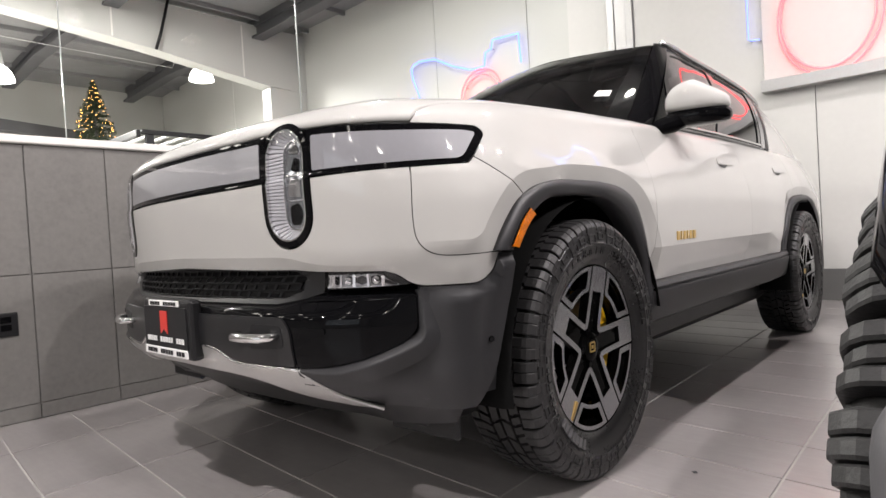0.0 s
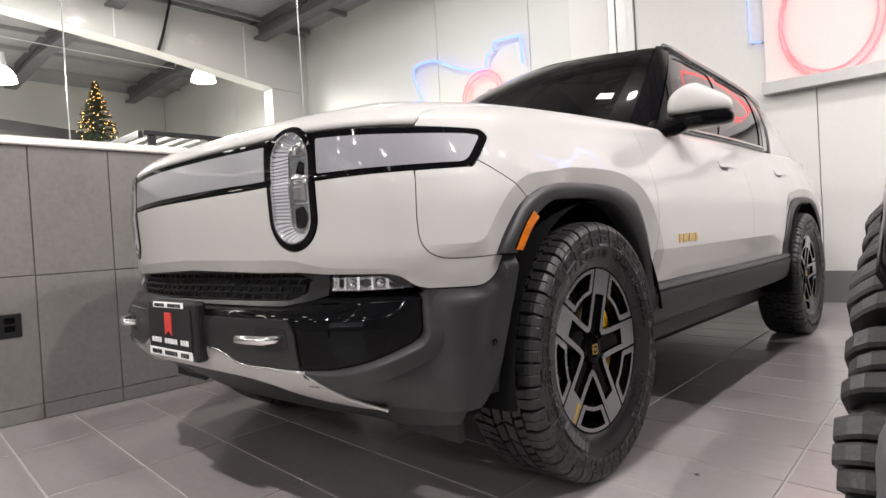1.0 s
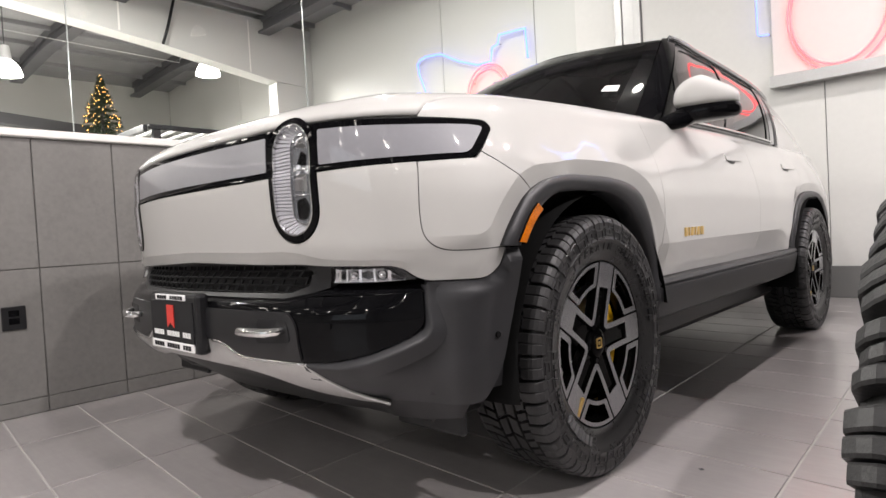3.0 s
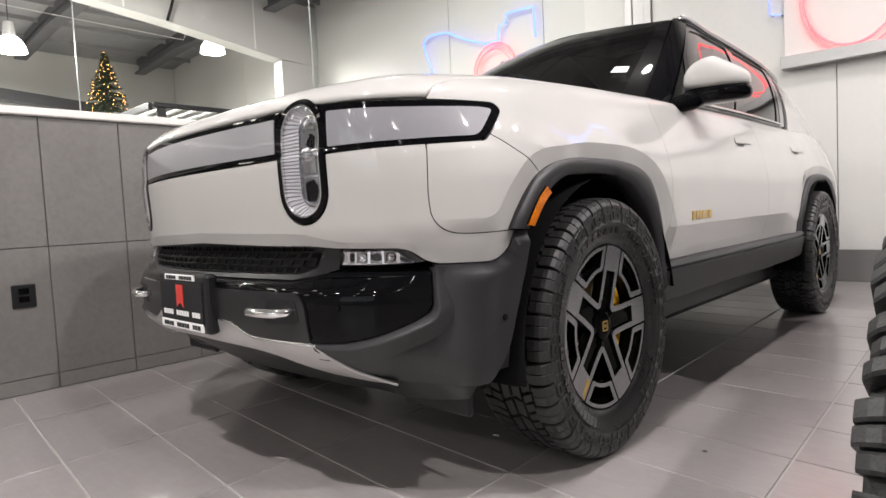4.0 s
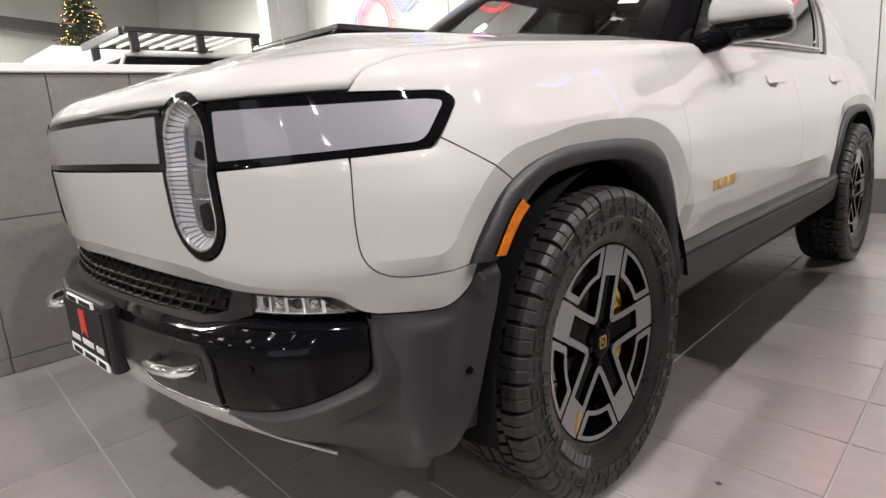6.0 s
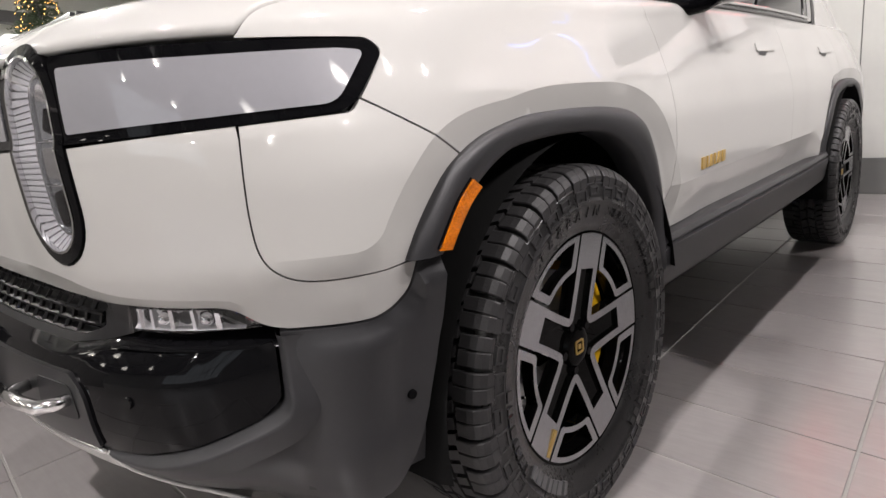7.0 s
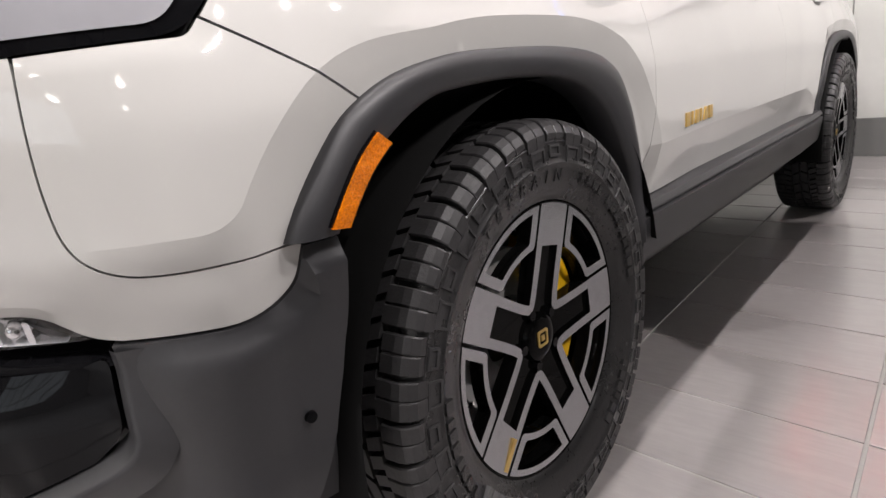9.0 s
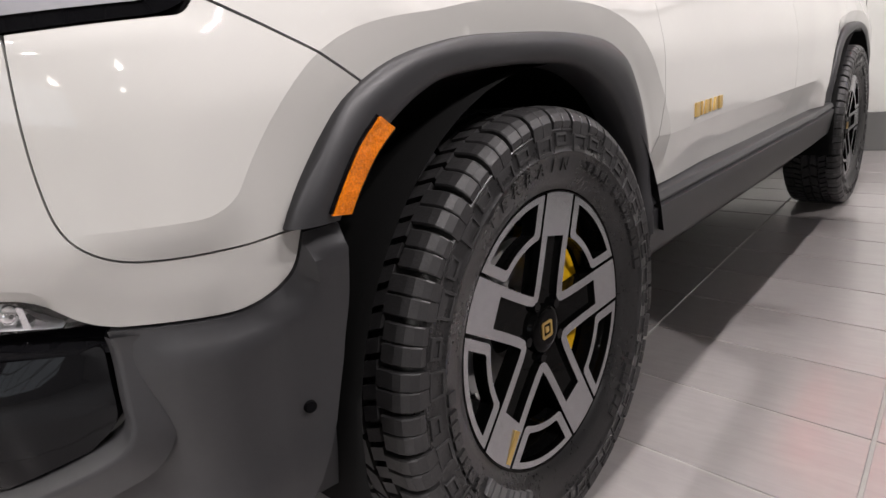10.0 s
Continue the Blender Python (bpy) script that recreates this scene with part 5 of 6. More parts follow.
for sgn in (1, -1):
    bm = bmesh.new()
    tube(bm, [house(sgn * u, 0.012, 0.010)[0] for u in np.linspace(0.335, 0.655, 30)], 0.006, 8)
    part("belt_trim", bm, CHROME, car, "bright window sill trim", smooth=True)
# roof
bm = bmesh.new()
prev = None
for u in np.linspace(0.0, 1.0, 60):
    e = catmull(G_U, G_ROOF, u)[0]
    row = [bm.verts.new((e[0] * k, e[1], e[2] + 0.022 * (1 - k * k) * min(1, e[0] / 0.4))) for k in np.linspace(-1, 1, 15)]
    if prev:
        for j in range(14):
            bm.faces.new((prev[j], prev[j + 1], row[j + 1], row[j]))
    prev = row
bmesh.ops.remove_doubles(bm, verts=bm.verts, dist=0.001)
bmesh.ops.recalc_face_normals(bm, faces=bm.faces)
part("roof", bm, GLOSS_BLACK, car, "gloss black glass roof", smooth=True)
for sgn in (1, -1):
    bm = bmesh.new()
    pts = [catmull(G_U, G_ROOF, u)[0] * (sgn, 1, 1) + np.array((0.012 * sgn, 0, 0.01)) for u in np.linspace(0.285, 0.86, 34)]
    tube(bm, pts, 0.014, 10)
    part("roof_rail", bm, RAIL_BRIGHT, car, "bright roof edge trim", smooth=True)
# cabin: dashboard, wheel, seats, floor pan
bm = bmesh.new()
box(bm, (-0.72, 0.72, 0.85), (0.72, 1.12, 1.18), 0.05, 3)
part("dashboard", bm, INTERIOR, car)
bm = bmesh.new()
box(bm, (-0.70, 0.55, 0.45), (0.70, 3.95, 0.62), 0.02)
part("cabin_floor", bm, INTERIOR, car)
for sx in (-0.38, 0.38):
    for sy in (1.75, 2.75):
        bm = bmesh.new()
        box(bm, (sx - 0.25, sy - 0.25, 0.6), (sx + 0.25, sy + 0.25, 0.9), 0.06, 3)
        box(bm, (sx - 0.24, sy + 0.18, 0.8), (sx + 0.24, sy + 0.34, 1.42), 0.06, 3)
        box(bm, (sx - 0.13, sy + 0.24, 1.44), (sx + 0.13, sy + 0.34, 1.64), 0.04, 3)
        part("seat", bm, INTERIOR, car)
bm = bmesh.new()
tube(bm, [(0.38 + 0.18 * math.cos(a), 1.22 - 0.06 * math.sin(a), 1.17 + 0.17 * math.sin(a)) for a in np.linspace(0, 2 * math.pi, 28)[:-1]], 0.015, 8, True)
part("steering_wheel", bm, INTERIOR, car, smooth=True)
bm = bmesh.new()
box(bm, (-0.78, -0.62, 0.28), (0.78, 3.9, 0.44), 0.03)
part("underbody", bm, SATIN_BLACK, car)
for wy in WHEELS:
    for sgn in (1, -1):
        bm = bmesh.new()
        prev = None
        hub = bm.verts.new((sgn * 0.55, wy, 0.42))
        lip_ = ((0.975, 0.498), (0.945, 0.508)) if wy < 1 else ((0.965, 0.512), (0.945, 0.515))
        for a in np.linspace(-0.15, math.pi - 0.16, 26):
            row = [bm.verts.new((sgn * x, wy - q * math.cos(a), 0.42 + q * math.sin(a))) for x, q in (*lip_, (0.55, 0.515))]
            if prev:
                for k in range(2):
                    bm.faces.new((prev[k], prev[k + 1], row[k + 1], row[k]))
                bm.faces.new((prev[2], hub, row[2]))
            prev = row
        part("wheel_well", bm, WELL_BLACK, car, smooth=True)
# mud deflector ahead of the front wheels
for sgn in (1, -1):
    bm = bmesh.new()
    box(bm, (0.60 if sgn > 0 else -0.86, -0.60, 0.265), (0.86 if sgn > 0 else -0.60, -0.575, 0.42), 0.008)
    part("air_deflector", bm, SATIN_BLACK, car)

# ---- wheels ----
def revolve(bm, prof, segs=72, close=False):
    """A profile of (x, r) turned round the x axis."""
    rings = [[bm.verts.new((x, r * math.sin(2 * math.pi * k / segs), r * math.cos(2 * math.pi * k / segs))) for x, r in prof] for k in range(segs)]
    for a, b in zip(rings, rings[1:] + rings[:1]):
        for j in range(len(prof) - 1):
            bm.faces.new((a[j], a[j + 1], b[j + 1], b[j]))
    bmesh.ops.recalc_face_normals(bm, faces=bm.faces)


def hexa(bm, corners):
    """A block from eight corners: four below, four above."""
    v = [bm.verts.new(c) for c in corners]
    for f in ((3, 2, 1, 0), (4, 5, 6, 7), (0, 1, 5, 4), (1, 2, 6, 5), (2, 3, 7, 6), (3, 0, 4, 7)):
        bm.faces.new([v[i] for i in f])


def polar(x, r, a):
    return (x, r * math.sin(a), r * math.cos(a))


def tread_block(bm, x0, x1, a0, a1, r0, r1, skew=0.0, cham=0.0, drop0=0.0, drop1=0.0):
    """A tread block between two offsets and two angles; drop: how far its top falls at either side."""
    c = cham / max(r1, 0.1)
    hexa(bm, [polar(x0, r0 - drop0, a0), polar(x1, r0 - drop1, a0 + skew), polar(x1, r0 - drop1, a1 + skew), polar(x0, r0 - drop0, a1),
              polar(x0 + cham, r1 - drop0, a0 + c), polar(x1 - cham, r1 - drop1, a0 + skew + c), polar(x1 - cham, r1 - drop1, a1 + skew - c), polar(x0 + cham, r1 - drop0, a1 - c)])


def lug(bm, prof, foot, a0, a1, soft=0.003):
    """A rounded shoulder lug: a profile of (x, r) swept from one angle to another, its ends eased and closed down to the foot radius."""
    rows = []
    for a, drop in ((a0, foot), (a0, soft), (a0 + soft / 0.4, 0.0), (a1 - soft / 0.4, 0.0), (a1, soft), (a1, foot)):
        rows.append([bm.verts.new(polar(x if drop < foot else x * 0.96, r - drop, a)) for x, r in prof])
    for u, w in zip(rows, rows[1:]):
        for k in range(len(prof) - 1):
            bm.faces.new((u[k], u[k + 1], w[k + 1], w[k]))
    for k in (0, -1):
        bm.faces.new([r[k] for r in rows])


def tyre_meshes(R, half, bead, pitches, bold=False):
    """Carcass and tread of an all-terrain tyre about the x axis."""
    k = half / 0.132
    t = 0.016 if not bold else 0.026
    bm = bmesh.new()
    Rc = R - t
    side = [(0.098 * k, bead), (0.110 * k, bead + 0.008), (0.121 * k, bead + 0.03), (0.129 * k, bead + 0.062), (0.1315 * k, bead + 0.072), (0.1335 * k, bead + 0.0735), (0.1335 * k, bead + 0.0755), (0.1315 * k, bead + 0.077), (0.1315 * k, bead + 0.088), (0.1305 * k, bead + 0.104), (0.1295 * k, Rc - 0.030), (0.1315 * k, Rc - 0.0285), (0.1315 * k, Rc - 0.0265), (0.1285 * k, Rc - 0.025), (0.126 * k, Rc - 0.022), (0.117 * k, Rc - 0.008), (0.10 * k, Rc - 0.002), (0.05 * k, Rc), (0, Rc)]
    revolve(bm, side + [(-x, r) for x, r in side[-2::-1]], 96)
    for f in bm.faces:
        f.smooth = True
    carcass = bm
    bm = bmesh.new()
    rng = random.Random(5)
    p = 2 * math.pi / pitches
    g = 0.13 if not bold else 0.2
    for i in range(pitches):
        a = i * p
        for sg in (1, -1):
            # shoulder lugs, split by fine sipes and wrapped over the edge
            long_ = i % 2
            lo = (0.080 - 0.008 * long_) * k
            low = R - ((0.048 if long_ else 0.036) if not bold else (0.078 if long_ else 0.060))
            out_ = (0.1335 if not bold else 0.1345 + 0.003 * long_) * k
            shape = [(lo, R), (0.104 * k, R - 0.002), (0.117 * k, R - 0.006), (0.127 * k, R - 0.015), (out_, R - 0.028), (out_ * 0.995, low)]
            cuts = 3 if bold else 2
            ease = rng.uniform(-0.05, 0.05) * p if bold else 0.0
            a_in, a_out = a + p * g * 0.5 + ease, a + p * (1 - g * 0.5) + ease * 0.4
            sipe = 0.0028 if bold else 0.0018
            for h in range(cuts):
                b0 = a_in + (a_out - a_in) * h / cuts + (sipe / R if h else 0)
                b1 = a_in + (a_out - a_in) * (h + 1) / cuts
                lug(bm, [(sg * x * (0.972 if bold and h == 1 + long_ else 1), r) for x, r in shape], 0.011 if not bold else 0.022, b0, b1, 0.0022 if not bold else 0.003)
            # middle row, offset by half a pitch, and centre blocks in a zigzag
            m0 = a + p * 0.5
            for h0, h1, sk in ((0.08, 0.52, 0.16), (0.58, 1.0, 0.16)):
                xs = sorted((sg * 0.041 * k, sg * 0.074 * k))
                tread_block(bm, xs[0], xs[1], m0 + p * h0, m0 + p * (h1 - 0.06), Rc - 0.004, R, skew=p * sk * sg, cham=0.001)
            xs = sorted((sg * 0.004 * k, sg * 0.034 * k))
            tread_block(bm, xs[0], xs[1], a + p * (0.1 + (0.3 if sg > 0 else 0)), a + p * (0.95 + (0.3 if sg > 0 else 0)), Rc - 0.004, R, skew=-p * 0.18 * sg, cham=0.001)
            # raised lugs on the sidewall, each with a sunk middle
            r0, r1 = (R - 0.082, R - 0.050) if i % 2 else (R - 0.070, R - 0.048)
            b0, b1 = a + p * 0.14, a + p * (0.86 if i % 2 else 0.70)
            x1 = sg * 0.1348 * k
            rim_ = [polar(x1 - sg * 0.0012 * (r > R - 0.06), r, b) for r, b in ((r0, b0), (r1, b0), (r1, b1), (r0, b1))]
            foot_ = [polar(sg * 0.126 * k, r, b) for r, b in ((r0 - 0.002, b0 - p * 0.03), (r1 + 0.002, b0 - p * 0.03), (r1 + 0.002, b1 + p * 0.03), (r0 - 0.002, b1 + p * 0.03))]
            m = 0.005
            e = m / R
            sunk = [polar(x1 - sg * 0.0004, r, b) for r, b in ((r0 + m, b0 + e), (r1 - m, b0 + e), (r1 - m, b1 - e), (r0 + m, b1 - e))]
            deep = [(q[0] - sg * 0.003, q[1], q[2]) for q in sunk]
            loops = [[bm.verts.new(q) for q in l] for l in (foot_, rim_, sunk, deep)]
            for l0, l1 in zip(loops, loops[1:]):
                for t in range(4):
                    bm.faces.new((l0[t], l0[(t + 1) % 4], l1[(t + 1) % 4], l1[t]))
            bm.faces.new(loops[-1])
    bmesh.ops.recalc_face_normals(bm, faces=bm.faces)
    return carcass, bm


def plate2d(bm, outline, x_of, thick, holes=(), step=0.02, mi=0):
    """A flat shape in (y, z) made into a plate whose face stands at x_of(r); sides take the second material."""
    uv, faces, rim = fill_outline([Vector(p) for p in outline], step, [[Vector(p) for p in h] for h in holes])
    top = [bm.verts.new((x_of(math.hypot(a, b)), a, b)) for a, b in uv]
    low = {}
    for f in faces:
        fc = bm.faces.new([top[i] for i in f])
        fc.normal_update()
        if fc.normal.x < 0:
            fc.normal_flip()
        fc.material_index = mi
    for a, b in sorted({tuple(sorted(e)) for e in rim}):
        for i in (a, b):
            if i not in low:
                y, z = uv[i]
                low[i] = bm.verts.new((x_of(math.hypot(y, z)) - thick, y, z))
        q = bm.faces.new((top[a], top[b], low[b], low[a]))
        q.material_index = 1


def pol(deg, r):
    a = radians(deg)
    return (r * math.sin(a), r * math.cos(a))


def ribbon(pts, w):
    """An outline of even width along a bent line."""
    ps = [Vector(p) for p in pts]
    l, r = [], []
    for i, p in enumerate(ps):
        d0 = (p - ps[i - 1]).normalized() if i else (ps[1] - p).normalized()
        d1 = (ps[i + 1] - p).normalized() if i < len(ps) - 1 else d0
        n0, n1 = Vector((-d0.y, d0.x)), Vector((-d1.y, d1.x))
        n = (n0 + n1).normalized()
        n *= w / max(0.4, n.dot(n0))
        l.append(p + n)
        r.append(p - n)
    return [tuple(p) for p in l + r[::-1]]


def face_x(r):
    return 0.086 + 0.020 * min(1, r / 0.27)


SPIN = 13.0
WM = {}
bm = bmesh.new()
revolve(bm, [(-0.11, 0.268), (-0.10, 0.255), (-0.06, 0.235), (0.05, 0.24), (0.085, 0.252), (0.10, 0.262), (0.106, 0.270), (0.106, 0.2755), (0.100, 0.278), (0.09, 0.276)], 96)
WM["barrel"] = bm
bm = bmesh.new()
blk = bmesh.new()
for k in range(5):
    t0 = SPIN + 72 * k
    arc = [pol(t0 + d, 0.2675) for d in np.linspace(-10.1, 10.1, 9)]
    plate2d(bm, arc + [pol(t0 + 14.2, 0.192), pol(t0 + 13.4, 0.189), pol(t0 - 13.4, 0.189), pol(t0 - 14.2, 0.192)], face_x, 0.016)
    v = [pol(t0 + 11.1, 0.195), pol(t0 + 15.6, 0.140), pol(t0 + 24.5, 0.094), pol(t0 + 31.5, 0.079), pol(t0 + 36, 0.0755), pol(t0 + 40.5, 0.079), pol(t0 + 47.5, 0.094), pol(t0 + 56.4, 0.140), pol(t0 + 60.9, 0.195)]
    plate2d(bm, ribbon(v, 0.0092), face_x, 0.016)
    # open bracket along the rim, and the dark bridge under it
    def beside(off, r):
        """The angle at which a line beside the spoke's axis meets a radius."""
        return math.degrees(math.asin(off / r))

    def bracket(off, r_out, r_in, cut):
        e0, e1 = beside(off, r_out), beside(off, r_in + cut)
        i0 = beside(off + cut * 0.8, r_in)
        return [pol(t0 + d, r_out) for d in np.linspace(e0, 72 - e0, 18)] + [pol(t0 + 72 - e1, r_in + cut)] + [pol(t0 + d, r_in) for d in np.linspace(72 - i0, i0, 10)] + [pol(t0 + e1, r_in + cut)]

    out = bracket(0.0545, 0.2665, 0.187, 0.006)
    hole = bracket(0.0735, 0.2545, 0.2, 0.004)
    plate2d(bm, out, face_x, 0.014, [hole])
    sp = [pol(t0 + d, 0.266) for d in np.linspace(-13, 13, 7)] + [pol(t0 + 13, 0.195), pol(t0 + 33, 0.078), pol(t0 + 33, 0.04), pol(t0 - 33, 0.04), pol(t0 - 33, 0.078), pol(t0 - 13, 0.195)]
    plate2d(blk, sp, lambda r: face_x(r) - 0.009, 0.026)
    plate2d(blk, out, lambda r: face_x(r) - 0.010, 0.02, [hole])
WM["face"], WM["spokes"] = bm, blk
bm = bmesh.new()
revolve(bm, [(0.088, 0.0001), (0.094, 0.012), (0.094, 0.040), (0.0915, 0.046), (0.080, 0.050), (0.06, 0.062), (0.05, 0.075)], 40)
WM["hub"] = bm
bm = bmesh.new()
sq = round_poly([(-0.017, -0.017, 0.006), (0.017, -0.017, 0.006), (0.017, 0.017, 0.006), (-0.017, 0.017, 0.006)])
sq2 = [(p.x * 0.72, p.y * 0.72) for p in sq]
plate2d(bm, [tuple(p) for p in sq], lambda r: 0.0965, 0.003, [sq2], step=0.01)
plate2d(bm, [(-0.0055, -0.0055), (0.0055, -0.0055), (0.0055, 0.0055), (-0.0055, 0.0055)], lambda r: 0.0965, 0.003, step=0.01)
WM["mark"] = bm
bm = bmesh.new()
bmesh.ops.create_cone(bm, cap_ends=True, segments=6, radius1=0.0115, radius2=0.0105, depth=0.018, matrix=pose(0.083, 0, 0, 0, 90, 0))
WM["nut"] = bm
bm = bmesh.new()
revolve(bm, [(0.0, 0.07), (0.012, 0.075), (0.012, 0.172), (-0.012, 0.172), (-0.012, 0.07)], 64)
WM["disc"] = bm
bm = bmesh.new()
cal = [pol(d, 0.20) for d in np.linspace(30, 140, 16)] + [pol(d, 0.092) for d in np.linspace(134, 36, 14)]
plate2d(bm, cal, lambda r: 0.053, 0.09, step=0.03)
bmesh.ops.bevel(bm, geom=[e for e in bm.edges if len(e.link_faces) == 2 and e.calc_face_angle(0) > 1], offset=0.006, segments=2, affect="EDGES")
WM["caliper"] = bm
bm = bmesh.new()
hexa(bm, [(0.088, *pol(SPIN + 72 * 3 - 9.5, 0.20)), (0.088, *pol(SPIN + 72 * 3 - 9.5, 0.262)), (0.088, *pol(SPIN + 72 * 3 - 6.8, 0.262)), (0.088, *pol(SPIN + 72 * 3 - 6.8, 0.20))] + [(face_x(0.23) + 0.0028, *pol(SPIN + 72 * 3 - d, r)) for d, r in ((9.5, 0.20), (9.8, 0.262), (6.8, 0.262), (6.5, 0.20))])
WM["stripe"] = bm
bm = bmesh.new()
tube(bm, [(0.075, *pol(-99, 0.243)), (0.098, *pol(-97, 0.232))], 0.004, 8)
WM["valve"] = bm
# raised sidewall lettering: one word, and plain bars
def letter(bm, ch, deg, r0, r1, x0, x1):
    """A raised character standing on the sidewall, its foot towards the hub."""
    cu = bpy.data.curves.new("letter", "FONT")
    cu.body, cu.size, cu.align_x, cu.extrude = ch, (r1 - r0) / 0.73, "CENTER", 0.5
    cu.resolution_u = 3
    ob = bpy.data.objects.new("letter", cu)
    me = bpy.data.meshes.new_from_object(ob)
    n = len(bm.verts)
    bm.from_mesh(me)
    bm.verts.ensure_lookup_table()
    for v in bm.verts[n:]:
        r, a = r0 + v.co.y, deg + math.degrees(v.co.x * 1.02 / (r0 + v.co.y))
        v.co = ((x1 + 0.25 * (r - r0) if v.co.z > 0 else x0), *pol(a, r))
    bpy.data.objects.remove(ob)
    bpy.data.curves.remove(cu)
    bpy.data.meshes.remove(me)


WORDS = ((207, 7, 0.300, 0.328, 4.4), (-120, 8, 0.316, 0.336, 4.6), (22, 4, 0.314, 0.330, 4.6), (44, 9, 0.316, 0.334, 4.6), (120, 6, 0.316, 0.334, 4.6))
for w_, (base, n_, r0, r1, pitch) in enumerate(WORDS):
    bm = bmesh.new()
    for j in range(n_):
        a0 = base + j * pitch
        a1 = a0 + (0.78 if j % 3 else 0.5) * pitch
        hexa(bm, [(0.120, *pol(a, r)) for a, r in ((a0, r0), (a0, r1), (a1, r1), (a1, r0))] + [(xx, *pol(a, r)) for xx, a, r in ((0.1315, a0, r0), (0.1345, a0, r1), (0.1345, a1, r1), (0.1315, a1, r0))])
    WM["word%d" % w_] = bm
for j, ch in enumerate("TERRAIN"):
    bm = bmesh.new()
    letter(bm, ch, -35 + 7.1 * j, 0.309, 0.334, 0.118, 0.1262)
    bmesh.ops.recalc_face_normals(bm, faces=bm.faces)
    WM["letter%d" % j] = bm
WM["tyre"], WM["tread"] = tyre_meshes(0.425, 0.132, 0.268, 38)
MESH = {}
TREAD_RUBBER = material("tread_rubber", (0.024, 0.0234, 0.024), 0.45, var=0.22, scale=12, bump=0.15, bump_scale=220, spec=0.4)
LETTER = material("tyre_lettering", (0.10, 0.10, 0.102), 0.45, var=0.05)
for key, mats in (("barrel", [WHEEL_BLACK]), ("face", [ALLOY, WHEEL_BLACK]), ("spokes", [WHEEL_BLACK, WHEEL_BLACK]), ("hub", [WHEEL_BLACK]), ("mark", [GOLD, GOLD]), ("nut", [GLOSS_BLACK]), ("disc", [SILVER]), ("caliper", [YELLOW, YELLOW]), ("stripe", [GOLD]), ("valve", [CHROME]), ("word0", [LETTER]), ("word1", [RUBBER]), ("word2", [RUBBER]), ("word3", [RUBBER]), ("word4", [RUBBER]), *(("letter%d" % j, [RUBBER]) for j in range(7)), ("tyre", [RUBBER]), ("tread", [TREAD_RUBBER])):
    me = bpy.data.meshes.new(key)
    WM[key].normal_update()
    WM[key].to_mesh(me)
    WM[key].free()
    for m in mats:
        me.materials.append(m)
    if key in ("barrel", "hub", "disc", "caliper"):
        me.shade_smooth()
        me.set_sharp_from_angle(angle=radians(35))
    MESH[key] = me
PARTS = (("tyre", "tyre"), ("tread", "tread"), ("word0", "tyre_lettering"), ("word1", "tyre_lettering"), ("word2", "tyre_lettering"), ("word3", "tyre_lettering"), ("word4", "tyre_lettering"), *(("letter%d" % j, "raised_letter") for j in range(7)), ("face", "rim_face"), ("spokes", "spokes"), ("hub", "hub_cap"), ("mark", "hub_mark"), ("disc", "brake_disc"), ("caliper", "brake_caliper"), ("stripe", "rim_stripe"), ("valve", "valve"))
LABELS = {"tyre": "black all-terrain tyre", "rim_face": "machined alloy rim face", "brake_caliper": "yellow brake caliper"}
for wy in WHEELS:
    for sgn in (1, -1):
        w = new("wheel", MESH["barrel"])
        w.parent = car
        w.matrix_local = pose(0.850 * sgn, wy, HUB_Z, 0, 0, 0) @ (Matrix.Identity(4) if sgn > 0 else pose(0, 0, 0, 0, 0, 180))
        for key, nm in PARTS:
            o = new(nm, MESH[key])
            o.parent = w
            if nm in LABELS:
                o["label"] = LABELS[nm]
        for k in range(5):
            o = new("wheel_nut", MESH["nut"])
            o.parent = w
            o.location = (0, *pol(SPIN + 36 + 72 * k, 0.058))

# ---- door mirrors ----
def ellipsoid_box(bm, c, half, n=2.6, us=28, vs=16):
    """A soft-cornered box."""
    def f(v, e):
        return math.copysign(abs(v) ** e, v)
    rows = []
    for j in range(vs + 1):
        ph = -math.pi / 2 + math.pi * j / vs
        rows.append([bm.verts.new((c[0] + half[0] * f(math.cos(ph), 2 / n) * f(math.cos(2 * math.pi * i / us), 2 / n), c[1] + half[1] * f(math.cos(ph), 2 / n) * f(math.sin(2 * math.pi * i / us), 2 / n), c[2] + half[2] * f(math.sin(ph), 2 / n))) for i in range(us)])
    for a, b in zip(rows, rows[1:]):
        for i in range(us):
            bm.faces.new((a[i], a[(i + 1) % us], b[(i + 1) % us], b[i]))
    bmesh.ops.remove_doubles(bm, verts=bm.verts, dist=1e-5)


